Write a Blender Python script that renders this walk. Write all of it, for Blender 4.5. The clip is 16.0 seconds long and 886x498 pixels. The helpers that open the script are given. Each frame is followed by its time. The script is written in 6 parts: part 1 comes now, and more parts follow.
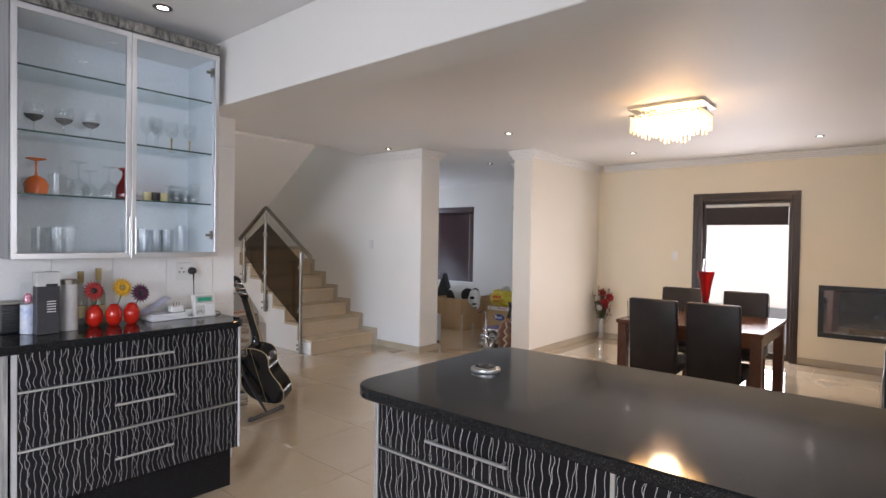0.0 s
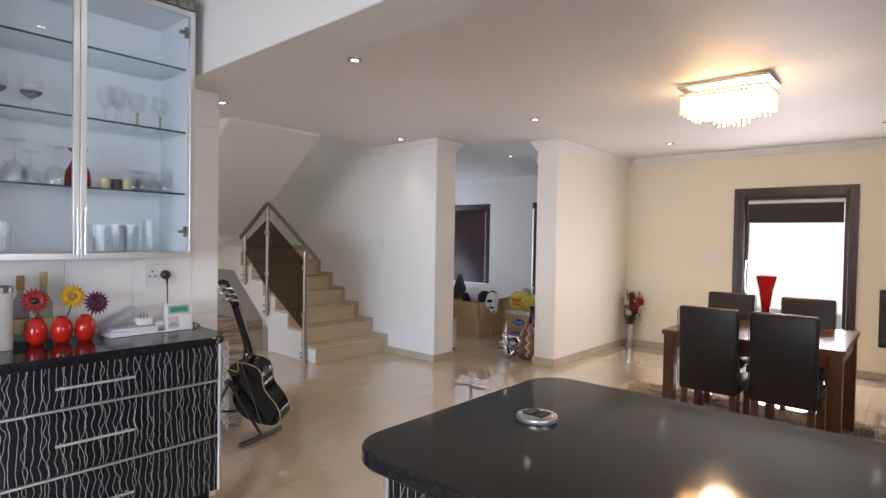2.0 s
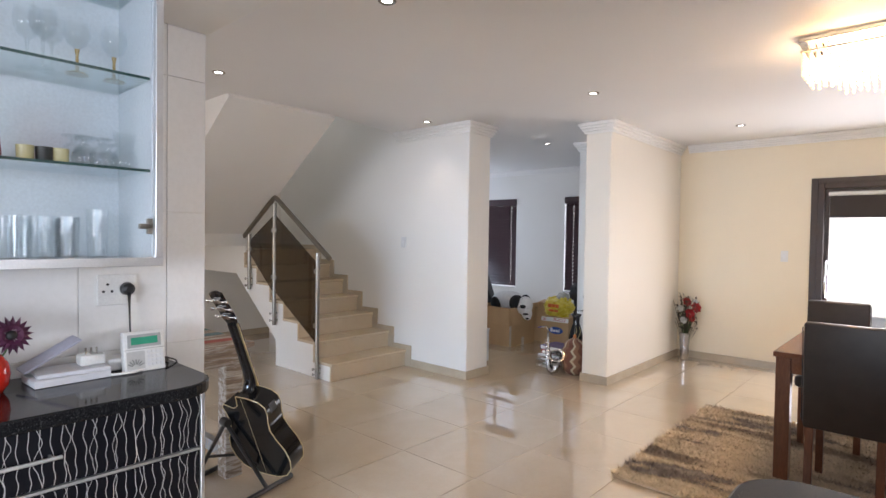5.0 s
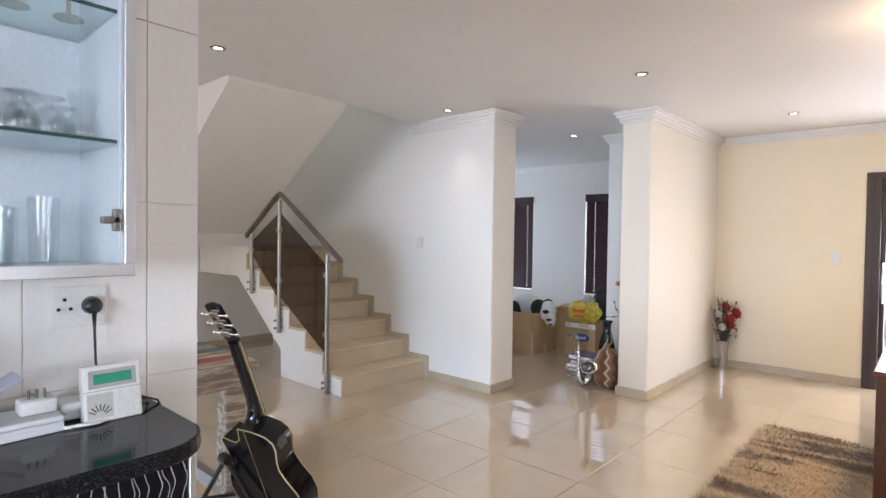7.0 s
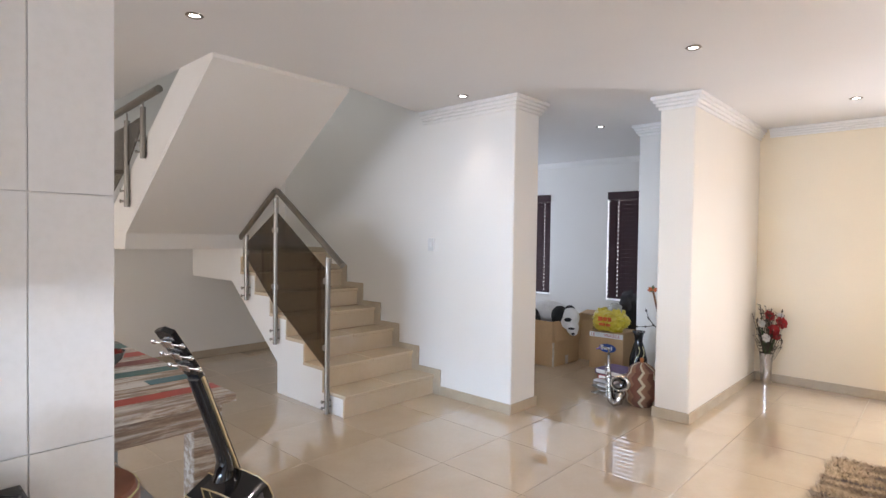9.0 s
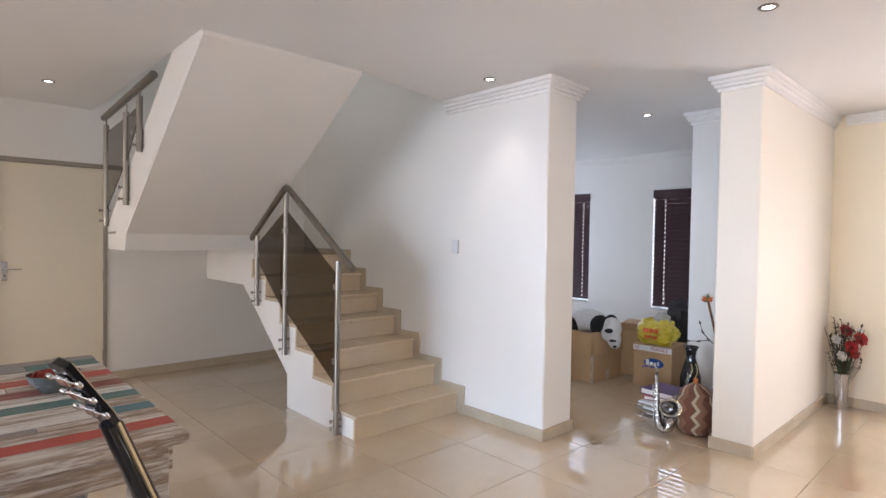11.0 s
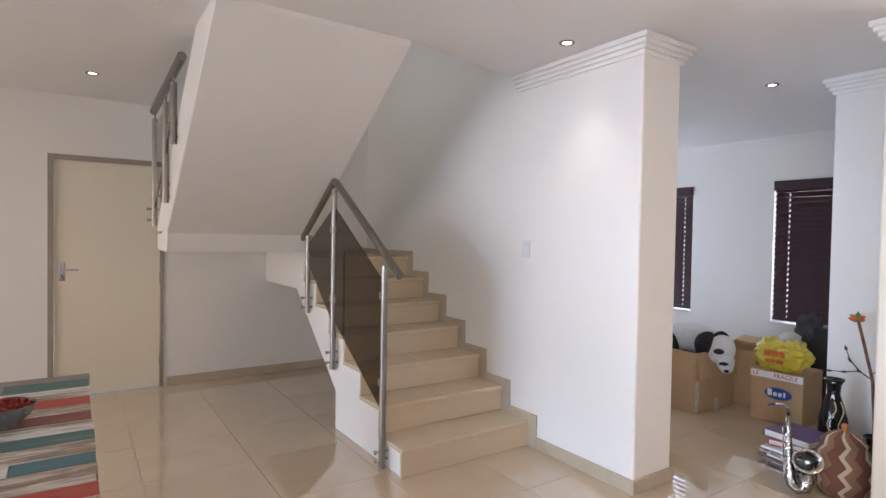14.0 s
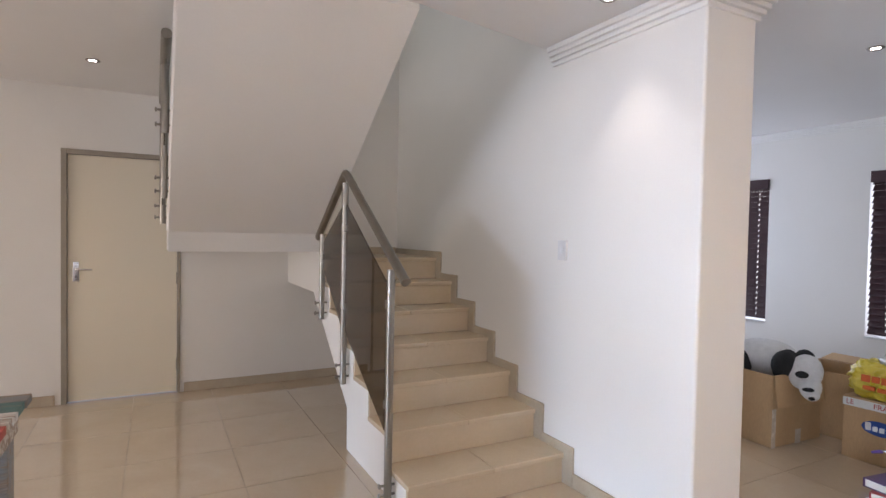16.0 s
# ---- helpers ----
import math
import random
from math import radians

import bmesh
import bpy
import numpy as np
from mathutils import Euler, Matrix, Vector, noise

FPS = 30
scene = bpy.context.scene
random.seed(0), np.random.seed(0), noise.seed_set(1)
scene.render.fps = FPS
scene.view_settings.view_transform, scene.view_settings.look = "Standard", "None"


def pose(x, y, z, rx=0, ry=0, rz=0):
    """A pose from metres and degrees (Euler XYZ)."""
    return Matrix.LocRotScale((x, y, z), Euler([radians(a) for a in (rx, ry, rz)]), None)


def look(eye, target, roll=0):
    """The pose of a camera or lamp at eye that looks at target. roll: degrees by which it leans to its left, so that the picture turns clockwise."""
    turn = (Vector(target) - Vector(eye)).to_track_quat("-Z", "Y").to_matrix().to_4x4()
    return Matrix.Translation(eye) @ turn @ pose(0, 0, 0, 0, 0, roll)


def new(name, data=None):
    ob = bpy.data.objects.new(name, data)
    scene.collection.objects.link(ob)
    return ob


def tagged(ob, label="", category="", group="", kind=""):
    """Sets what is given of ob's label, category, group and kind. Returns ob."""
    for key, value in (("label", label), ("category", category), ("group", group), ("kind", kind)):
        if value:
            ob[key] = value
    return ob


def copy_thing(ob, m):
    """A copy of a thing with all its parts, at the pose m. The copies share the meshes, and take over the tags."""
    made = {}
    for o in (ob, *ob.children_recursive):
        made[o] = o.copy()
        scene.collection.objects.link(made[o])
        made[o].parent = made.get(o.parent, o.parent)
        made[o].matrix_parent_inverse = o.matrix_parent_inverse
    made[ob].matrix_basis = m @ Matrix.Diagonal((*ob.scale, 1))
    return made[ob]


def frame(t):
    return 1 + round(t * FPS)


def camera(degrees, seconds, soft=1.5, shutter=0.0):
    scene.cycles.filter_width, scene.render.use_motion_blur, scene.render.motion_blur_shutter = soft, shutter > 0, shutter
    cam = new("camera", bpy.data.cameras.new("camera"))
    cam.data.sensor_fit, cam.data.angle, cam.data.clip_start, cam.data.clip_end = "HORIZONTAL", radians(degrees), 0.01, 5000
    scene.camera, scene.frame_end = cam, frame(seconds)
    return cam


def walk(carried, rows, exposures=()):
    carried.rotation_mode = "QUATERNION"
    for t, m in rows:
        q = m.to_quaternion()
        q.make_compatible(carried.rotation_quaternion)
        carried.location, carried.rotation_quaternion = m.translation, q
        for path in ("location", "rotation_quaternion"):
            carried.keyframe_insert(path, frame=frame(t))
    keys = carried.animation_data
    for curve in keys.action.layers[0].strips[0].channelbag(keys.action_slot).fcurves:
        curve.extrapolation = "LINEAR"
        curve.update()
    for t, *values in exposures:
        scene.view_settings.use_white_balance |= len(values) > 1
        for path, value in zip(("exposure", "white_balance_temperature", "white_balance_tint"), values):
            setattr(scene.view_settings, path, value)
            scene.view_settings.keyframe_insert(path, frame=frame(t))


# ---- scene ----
cam = camera(78.2, 16.0)
EXPOSURES = [(0, 0.23, 6650, 19), (4, 0.48, 6550, 18), (7, 0.70, 6400, 17), (12, 0.84, 6450, 20), (16, 0.82, 6500, 21)]
PATH = [
    (0, (-0.139, 0.348, 1.429), (1.39, 1.636, 1.392), 0.9),
    (0.5, (-0.039, 0.457, 1.435), (1.486, 1.749, 1.398), 0.9),
    (1, (0.069, 0.546, 1.433), (1.586, 1.849, 1.394), 0.9),
    (1.5, (0.163, 0.652, 1.423), (1.674, 1.962, 1.383), 0.9),
    (2, (0.259, 0.771, 1.422), (1.762, 2.089, 1.381), 1.0),
    (2.5, (0.335, 0.89, 1.416), (1.837, 2.21, 1.376), 1.0),
    (3, (0.424, 1.007, 1.413), (1.92, 2.333, 1.37), 1.0),
    (3.5, (0.518, 1.132, 1.421), (2.01, 2.463, 1.378), 1.0),
    (4, (0.595, 1.249, 1.417), (2.084, 2.584, 1.37), 1.0),
    (6.5, (0.884, 1.899, 1.409), (2.37, 3.237, 1.366), 0.7),
    (7, (0.953, 1.988, 1.404), (2.437, 3.328, 1.359), 0.8),
    (7.5, (1.031, 2.104, 1.401), (2.514, 3.445, 1.357), 0.8),
    (8, (1.106, 2.216, 1.403), (2.589, 3.558, 1.358), 0.8),
    (8.5, (1.199, 2.302, 1.408), (2.675, 3.651, 1.361), 0.8),
    (9, (1.315, 2.386, 1.416), (2.779, 3.747, 1.37), 0.8),
    (11.5, (1.845, 2.703, 1.413), (3.171, 4.199, 1.371), 0.9),
    (12, (1.947, 2.758, 1.41), (3.224, 4.297, 1.366), 0.8),
    (12.5, (2.019, 2.818, 1.41), (3.249, 4.395, 1.362), 0.9),
    (13, (2.096, 2.901, 1.403), (3.286, 4.508, 1.357), 0.9),
    (13.5, (2.191, 2.965, 1.419), (3.344, 4.599, 1.37), 1.0),
    (14, (2.286, 3.035, 1.421), (3.403, 4.693, 1.373), 1.0),
    (14.5, (2.414, 3.102, 1.425), (3.491, 4.787, 1.377), 1.0),
    (15, (2.529, 3.167, 1.427), (3.558, 4.881, 1.375), 1.0),
    (15.5, (2.635, 3.257, 1.42), (3.618, 4.998, 1.366), 1.0),
    (16, (2.748, 3.34, 1.426), (3.684, 5.107, 1.37), 1.1),
]
walk(cam, [(t, look(eye, target, roll)) for t, eye, target, roll in PATH], EXPOSURES)

# ---- world and light ----
world = bpy.data.worlds.new("sky")
scene.world = world
world.use_nodes = True
wn = world.node_tree.nodes
sky = wn.new("ShaderNodeTexSky")
sky.sky_type = "NISHITA"
sky.sun_disc = False
sky.sun_elevation, sky.sun_rotation = radians(43), radians(250)
wn["Background"].inputs["Strength"].default_value = 0.14
world.node_tree.links.new(sky.outputs["Color"], wn["Background"].inputs["Color"])


def lamp(name, kind, m, energy, colour=(1, 1, 1), **more):
    data = bpy.data.lights.new(name, kind)
    data.energy, data.color = energy, colour
    if "size" in more:
        data.shape, data.size, data.size_y = "RECTANGLE", more["size"], more["size_y"]
    if "angle" in more:
        data.angle = more["angle"]
    if "spot" in more:
        data.spot_size, data.spot_blend, data.shadow_soft_size = radians(more["spot"]), 0.9, 0.03
    if "spread" in more:
        data.spread = radians(more["spread"])
    if "radius" in more:
        data.shadow_soft_size = more["radius"]
    ob = new(name, data)
    ob.matrix_world = m
    return ob


lamp("sun", "SUN", look((6, -6, 9), (7.6, -5.4, 7.4)), 4.5, (1.0, 0.95, 0.88), angle=radians(0.5))
# daylight lamps; openings behind the walker are unseen, placed by how the light falls
lamp("kitchen_window_light", "AREA", look((0.4, -2.35, 1.5), (0.9, 2.2, 0.35)), 36, (0.84, 0.91, 1.0), size=2.4, size_y=1.3)
lamp("side_window_light", "AREA", look((-2.85, 0.5, 1.4), (4.856, 5.2, 0.35)), 34, (0.74, 0.87, 1.0), size=2.5, size_y=1.1, spread=95)
lamp("lounge_window_light", "AREA", look((-2.85, 6.9, 1.3), (4.2, 6.0, 1.0)), 29, (1.0, 0.94, 0.86), size=1.9, size_y=1.5, spread=150)
# no door known here: narrow cool lamp added to brighten the lower stair wall
lamp("lounge_fill_light", "AREA", look((-2.85, 4.75, 0.8), (4.856, 4.75, -0.1)), 16, (0.52, 0.75, 1.0), size=1.5, size_y=1.4, spread=52)
lamp("patio_door_light", "AREA", look((7.66, 1.87, 0.95), (4, 1.9, 0.6)), 44, (0.95, 0.97, 1.0), size=0.95, size_y=1.6)
lamp("stair_window_light", "AREA", look((3.3, 8.56, 4.5), (4.4, 7.0, 2.0)), 8.5, (0.90, 1.0, 0.96), size=1.2, size_y=1.0)
# unseen cool lamp added to brighten the store room
lamp("store_fill_light", "AREA", look((7.6, 8.55, 1.5), (6.9, 5.5, 1.0)), 24, (0.66, 0.81, 1.0), size=1.1, size_y=1.1)
for y in (5.41, 7.36):
    lamp("blind_window_light", "AREA", look((8.74, y, 1.31), (6, y, 1.31)), 9, (0.80, 0.90, 1.0), size=0.92, size_y=1.4)


# ---- materials ----
def shader(name, colour, rough=0.5, metal=0.0, **more):
    """A principled material. Returns the material, its nodes, a linker and the principled node."""
    mat = bpy.data.materials.new(name)
    mat.use_nodes = True
    nodes, links = mat.node_tree.nodes, mat.node_tree.links
    bsdf = nodes["Principled BSDF"]
    bsdf.inputs["Base Color"].default_value = (*colour, 1)
    bsdf.inputs["Roughness"].default_value = rough
    bsdf.inputs["Metallic"].default_value = metal
    for key, value in more.items():
        bsdf.inputs[key.replace("_", " ")].default_value = value
    return mat, nodes, links, bsdf


def coords(nodes, links, scale=(1, 1, 1)):
    tex = nodes.new("ShaderNodeTexCoord")
    mapping = nodes.new("ShaderNodeMapping")
    mapping.inputs["Scale"].default_value = scale
    links.new(tex.outputs["Object"], mapping.inputs["Vector"])
    return mapping.outputs["Vector"]


def noise_node(nodes, links, vector, scale, detail=4.0, rough=0.6, distortion=0.0):
    n = nodes.new("ShaderNodeTexNoise")
    n.inputs["Scale"].default_value = scale
    n.inputs["Detail"].default_value = detail
    n.inputs["Roughness"].default_value = rough
    n.inputs["Distortion"].default_value = distortion
    links.new(vector, n.inputs["Vector"])
    return n.outputs["Fac"]


def ramp(nodes, links, fac, stops):
    r = nodes.new("ShaderNodeValToRGB")
    els = r.color_ramp.elements
    while len(els) < len(stops):
        els.new(0.5)
    for e, (p, c) in zip(els, stops):
        e.position, e.color = p, (*c, 1)
    links.new(fac, r.inputs["Fac"])
    return r.outputs["Color"]


def bump(nodes, links, bsdf, height, strength=0.2, distance=0.002):
    b = nodes.new("ShaderNodeBump")
    b.inputs["Strength"].default_value = strength
    b.inputs["Distance"].default_value = distance
    links.new(height, b.inputs["Height"])
    links.new(b.outputs["Normal"], bsdf.inputs["Normal"])


def mix(nodes, links, fac, a, b, kind="MIX"):
    m = nodes.new("ShaderNodeMix")
    m.data_type, m.blend_type = "RGBA", kind
    for socket, value in ((m.inputs[0], fac), (m.inputs[6], a), (m.inputs[7], b)):
        if isinstance(value, (int, float)):
            socket.default_value = value
        elif isinstance(value, tuple):
            socket.default_value = (*value, 1)
        else:
            links.new(value, socket)
    return m.outputs[2]


def mottled(name, dark, light, rough, scale=3.0, fine=60.0, relief=0.15, metal=0.0, stretch=(1, 1, 1), rough_span=0.1, depth=0.002, grain=0.86, **more):
    """Two scales of colour variation, uneven gloss and fine relief."""
    mat, nodes, links, bsdf = shader(name, light, rough, metal, **more)
    v = coords(nodes, links, stretch)
    big = noise_node(nodes, links, v, scale, 5)
    small = noise_node(nodes, links, v, fine, 3)
    base = ramp(nodes, links, big, [(0.3, dark), (0.7, light)])
    grey = ramp(nodes, links, small, [(0.25, (grain, grain, grain)), (0.75, (1, 1, 1))])
    links.new(mix(nodes, links, 1.0, base, grey, "MULTIPLY"), bsdf.inputs["Base Color"])
    r = nodes.new("ShaderNodeMapRange")
    r.inputs["To Min"].default_value, r.inputs["To Max"].default_value = max(rough - rough_span, 0.02), rough + rough_span
    links.new(big, r.inputs["Value"])
    links.new(r.outputs["Result"], bsdf.inputs["Roughness"])
    bump(nodes, links, bsdf, small, relief, depth)
    return mat


WHITE_WALL = mottled("white_wall_paint", (0.765, 0.745, 0.705), (0.80, 0.78, 0.745), 0.45, 0.7, 90, 0.006, grain=0.975)
CREAM_WALL = mottled("cream_wall_paint", (0.76, 0.67, 0.51), (0.80, 0.71, 0.55), 0.48, 0.7, 90, 0.006, grain=0.975)
PALE_WALL = mottled("pale_cream_wall_paint", (0.77, 0.72, 0.64), (0.80, 0.755, 0.675), 0.48, 0.7, 90, 0.006, grain=0.975)
CEILING = mottled("ceiling_paint", (0.76, 0.75, 0.74), (0.80, 0.79, 0.78), 0.6, 0.6, 110, 0.005, grain=0.975)
CORNICE = mottled("cornice_plaster", (0.80, 0.785, 0.755), (0.84, 0.825, 0.80), 0.5, 2, 80, 0.03, grain=0.96)
GROUT = mottled("tile_grout", (0.33, 0.28, 0.21), (0.42, 0.36, 0.28), 0.85, 6, 200, 0.3)
SKIRT = mottled("skirting_tile", (0.46, 0.38, 0.28), (0.54, 0.46, 0.35), 0.22, 4, 120, 0.06)
STEEL = mottled("brushed_steel", (0.26, 0.24, 0.21), (0.35, 0.325, 0.29), 0.36, 8, 300, 0.12, metal=1.0, stretch=(1, 1, 0.1), depth=0.0005)
CHROME = mottled("chrome", (0.72, 0.72, 0.73), (0.80, 0.80, 0.81), 0.12, 6, 200, 0.02, metal=1.0, rough_span=0.05)
ALU = mottled("satin_aluminium", (0.68, 0.69, 0.70), (0.76, 0.77, 0.78), 0.35, 6, 260, 0.06, metal=0.85)
WHITE_LAM = mottled("white_laminate", (0.74, 0.75, 0.76), (0.80, 0.81, 0.82), 0.3, 2, 120, 0.04)
DARK_FRAME = mottled("dark_stained_frame", (0.030, 0.017, 0.012), (0.055, 0.032, 0.022), 0.35, 5, 90, 0.2, stretch=(1, 1, 0.15))
BLACK = mottled("black_plastic", (0.012, 0.012, 0.013), (0.022, 0.022, 0.023), 0.4, 5, 150, 0.1)
WHITE_PLASTIC = mottled("white_plastic", (0.72, 0.72, 0.70), (0.80, 0.80, 0.78), 0.35, 5, 150, 0.05)
DOOR_PAINT = mottled("cream_door_paint", (0.765, 0.70, 0.57), (0.78, 0.715, 0.585), 0.42, 0.6, 180, 0.02, rough_span=0.02, grain=0.975)
DOOR_FRAME = mottled("grey_frame_paint", (0.30, 0.26, 0.21), (0.36, 0.32, 0.26), 0.4, 4, 100, 0.1)


def floor_tile_material(name, dark, light, rough, gloss=0.5, coat=0.0):
    mat, nodes, links, bsdf = shader(name, light, rough, Specular_IOR_Level=gloss, Coat_Weight=coat, Coat_Roughness=0.015, Coat_IOR=1.65)
    v = coords(nodes, links)
    info = nodes.new("ShaderNodeObjectInfo")
    shift = nodes.new("ShaderNodeVectorMath")
    shift.operation = "ADD"
    links.new(v, shift.inputs[0])
    scaled = nodes.new("ShaderNodeMath")
    scaled.operation = "MULTIPLY"
    scaled.inputs[1].default_value = 37.0
    links.new(info.outputs["Random"], scaled.inputs[0])
    links.new(scaled.outputs[0], shift.inputs[1])
    big = noise_node(nodes, links, shift.outputs[0], 2.2, 6, 0.65, 0.6)
    small = noise_node(nodes, links, shift.outputs[0], 55, 3)
    base = ramp(nodes, links, big, [(0.3, dark), (0.72, light)])
    speck = ramp(nodes, links, small, [(0.3, (0.965, 0.965, 0.96)), (0.6, (1, 1, 1))])
    tone = ramp(nodes, links, info.outputs["Random"], [(0.0, (0.95, 0.95, 0.94)), (1.0, (1, 1, 1))])
    links.new(mix(nodes, links, 1.0, mix(nodes, links, 1.0, base, speck, "MULTIPLY"), tone, "MULTIPLY"), bsdf.inputs["Base Color"])
    r = nodes.new("ShaderNodeMapRange")
    r.inputs["To Min"].default_value, r.inputs["To Max"].default_value = rough * 0.6, rough * 1.5
    links.new(big, r.inputs["Value"])
    links.new(r.outputs["Result"], bsdf.inputs["Roughness"])
    wave = noise_node(nodes, links, v, 1.6, 2)
    bump(nodes, links, bsdf, wave, 0.006, 0.002)
    return mat


FLOOR_TILE = floor_tile_material("polished_porcelain", (0.55, 0.435, 0.31), (0.61, 0.495, 0.365), 0.024, 1.0, 0.9)
STAIR_TILE = floor_tile_material("stair_porcelain", (0.58, 0.465, 0.325), (0.64, 0.525, 0.385), 0.17, 0.6)
WALL_TILE = floor_tile_material("glazed_white_tile", (0.795, 0.79, 0.78), (0.81, 0.805, 0.80), 0.08, 0.6)


def granite():
    mat, nodes, links, bsdf = shader("black_granite", (0.012, 0.012, 0.013), 0.1, Specular_IOR_Level=0.2)
    v = coords(nodes, links)
    cells = nodes.new("ShaderNodeTexVoronoi")
    cells.inputs["Scale"].default_value = 420
    links.new(v, cells.inputs["Vector"])
    fleck = noise_node(nodes, links, v, 260, 2)
    base = ramp(nodes, links, fleck, [(0.45, (0.010, 0.010, 0.011)), (0.62, (0.022, 0.022, 0.023)), (0.75, (0.07, 0.07, 0.075))])
    links.new(base, bsdf.inputs["Base Color"])
    smear = noise_node(nodes, links, v, 5, 5, 0.7)
    r = nodes.new("ShaderNodeMapRange")
    r.inputs["To Min"].default_value, r.inputs["To Max"].default_value = 0.05, 0.11
    links.new(smear, r.inputs["Value"])
    links.new(r.outputs["Result"], bsdf.inputs["Roughness"])
    return mat


GRANITE = granite()


def wavy_laminate():
    """Black laminate printed with wavering upright silver lines."""
    mat, nodes, links, bsdf = shader("wavy_line_laminate", (0.01, 0.01, 0.012), 0.3, Specular_IOR_Level=0.25)
    tex = nodes.new("ShaderNodeTexCoord")
    sep = nodes.new("ShaderNodeSeparateXYZ")
    links.new(tex.outputs["Object"], sep.inputs[0])

    def calc(kind, a, b=None):
        n = nodes.new("ShaderNodeMath")
        n.operation = kind
        for socket, value in zip(n.inputs, (a, b)):
            if isinstance(value, (int, float)):
                socket.default_value = value
            elif value is not None:
                links.new(value, socket)
        return n.outputs[0]

    along = calc("ADD", sep.outputs["X"], sep.outputs["Y"])
    total = None
    for pitch, phase, swing, wide in ((0.0245, 0.0, 0.0068, 0.034), (0.061, 5.3, 0.012, 0.0125)):
        comb = nodes.new("ShaderNodeCombineXYZ")
        links.new(calc("ADD", calc("MULTIPLY", along, 5.0), phase), comb.inputs["X"])
        links.new(calc("MULTIPLY", sep.outputs["Z"], 19.0), comb.inputs["Y"])
        comb.inputs["Z"].default_value = phase
        wob = noise_node(nodes, links, comb.outputs[0], 1.0, 0.0, 0.4)
        moved = calc("ADD", along, calc("MULTIPLY", calc("SUBTRACT", wob, 0.5), swing * 4))
        frac = calc("FRACT", calc("DIVIDE", moved, pitch))
        dist = calc("ABSOLUTE", calc("SUBTRACT", frac, 0.5))
        line = calc("LESS_THAN", dist, wide)
        total = line if total is None else calc("MAXIMUM", total, line)
    fade = noise_node(nodes, links, tex.outputs["Object"], 14, 2)
    links.new(mix(nodes, links, calc("MULTIPLY", total, calc("ADD", calc("MULTIPLY", fade, 0.35), 0.72)), (0.006, 0.006, 0.009), (0.62, 0.61, 0.59)), bsdf.inputs["Base Color"])
    return mat


WAVY = wavy_laminate()


def glass(name, colour, rough=0.0, ior=1.45, sheen=1.0, rim=5.0):
    """A thin pane: mostly lets light straight through, with the gloss of glass."""
    mat = bpy.data.materials.new(name)
    mat.use_nodes = True
    nodes, links = mat.node_tree.nodes, mat.node_tree.links
    nodes.clear()
    out = nodes.new("ShaderNodeOutputMaterial")
    clear = nodes.new("ShaderNodeBsdfTransparent")
    clear.inputs["Color"].default_value = (*colour, 1)
    gloss = nodes.new("ShaderNodeBsdfGlossy")
    gloss.inputs["Roughness"].default_value = rough
    gloss.inputs["Color"].default_value = (0.95, 0.97, 1, 1)
    fres = nodes.new("ShaderNodeLayerWeight")
    fres.inputs["Blend"].default_value = 0.5
    steep = nodes.new("ShaderNodeMath")
    steep.operation, steep.inputs[1].default_value = "POWER", rim
    links.new(fres.outputs["Facing"], steep.inputs[0])
    base = nodes.new("ShaderNodeMath")
    base.operation, base.inputs[1].default_value = "ADD", ((ior - 1) / (ior + 1)) ** 2
    base.use_clamp = True
    links.new(steep.outputs[0], base.inputs[0])
    both = nodes.new("ShaderNodeMixShader")
    scale = nodes.new("ShaderNodeMath")
    scale.operation, scale.inputs[1].default_value = "MULTIPLY", sheen
    links.new(base.outputs[0], scale.inputs[0])
    links.new(scale.outputs[0], both.inputs[0])
    links.new(clear.outputs[0], both.inputs[1])
    links.new(gloss.outputs[0], both.inputs[2])
    links.new(both.outputs[0], out.inputs["Surface"])
    return mat


PANE = glass("clear_pane", (0.97, 0.985, 0.99), 0.0, 1.5)
SMOKED = glass("smoked_pane", (0.43, 0.385, 0.335), 0.01, 1.45)
SHELF_GLASS = glass("shelf_glass", (0.90, 0.95, 0.94), 0.0, 1.5)
TUMBLER = glass("drinking_glass", (0.95, 0.965, 0.965), 0.0, 1.7, 0.8, 3.6)


def glow(name, colour, strength):
    mat, nodes, links, bsdf = shader(name, colour, 0.4)
    bsdf.inputs["Emission Color"].default_value = (*colour, 1)
    bsdf.inputs["Emission Strength"].default_value = strength
    return mat


LAMP_FACE = glow("downlight_face", (1.0, 0.96, 0.90), 12)
# emission in the beads stands for bulb light caught in the crystal
CRYSTAL_GLOW = glow("glowing_crystal", (1.0, 0.78, 0.46), 6)


def wood(name, dark, light, rough, stretch, scale=6):
    mat, nodes, links, bsdf = shader(name, light, rough)
    v = coords(nodes, links, stretch)
    grain = noise_node(nodes, links, v, scale, 6, 0.65, 1.2)
    fine = noise_node(nodes, links, v, scale * 9, 3)
    base = ramp(nodes, links, grain, [(0.3, dark), (0.7, light)])
    links.new(mix(nodes, links, 1.0, base, ramp(nodes, links, fine, [(0.3, (0.8, 0.8, 0.8)), (0.7, (1, 1, 1))]), "MULTIPLY"), bsdf.inputs["Base Color"])
    bump(nodes, links, bsdf, fine, 0.15, 0.001)
    return mat


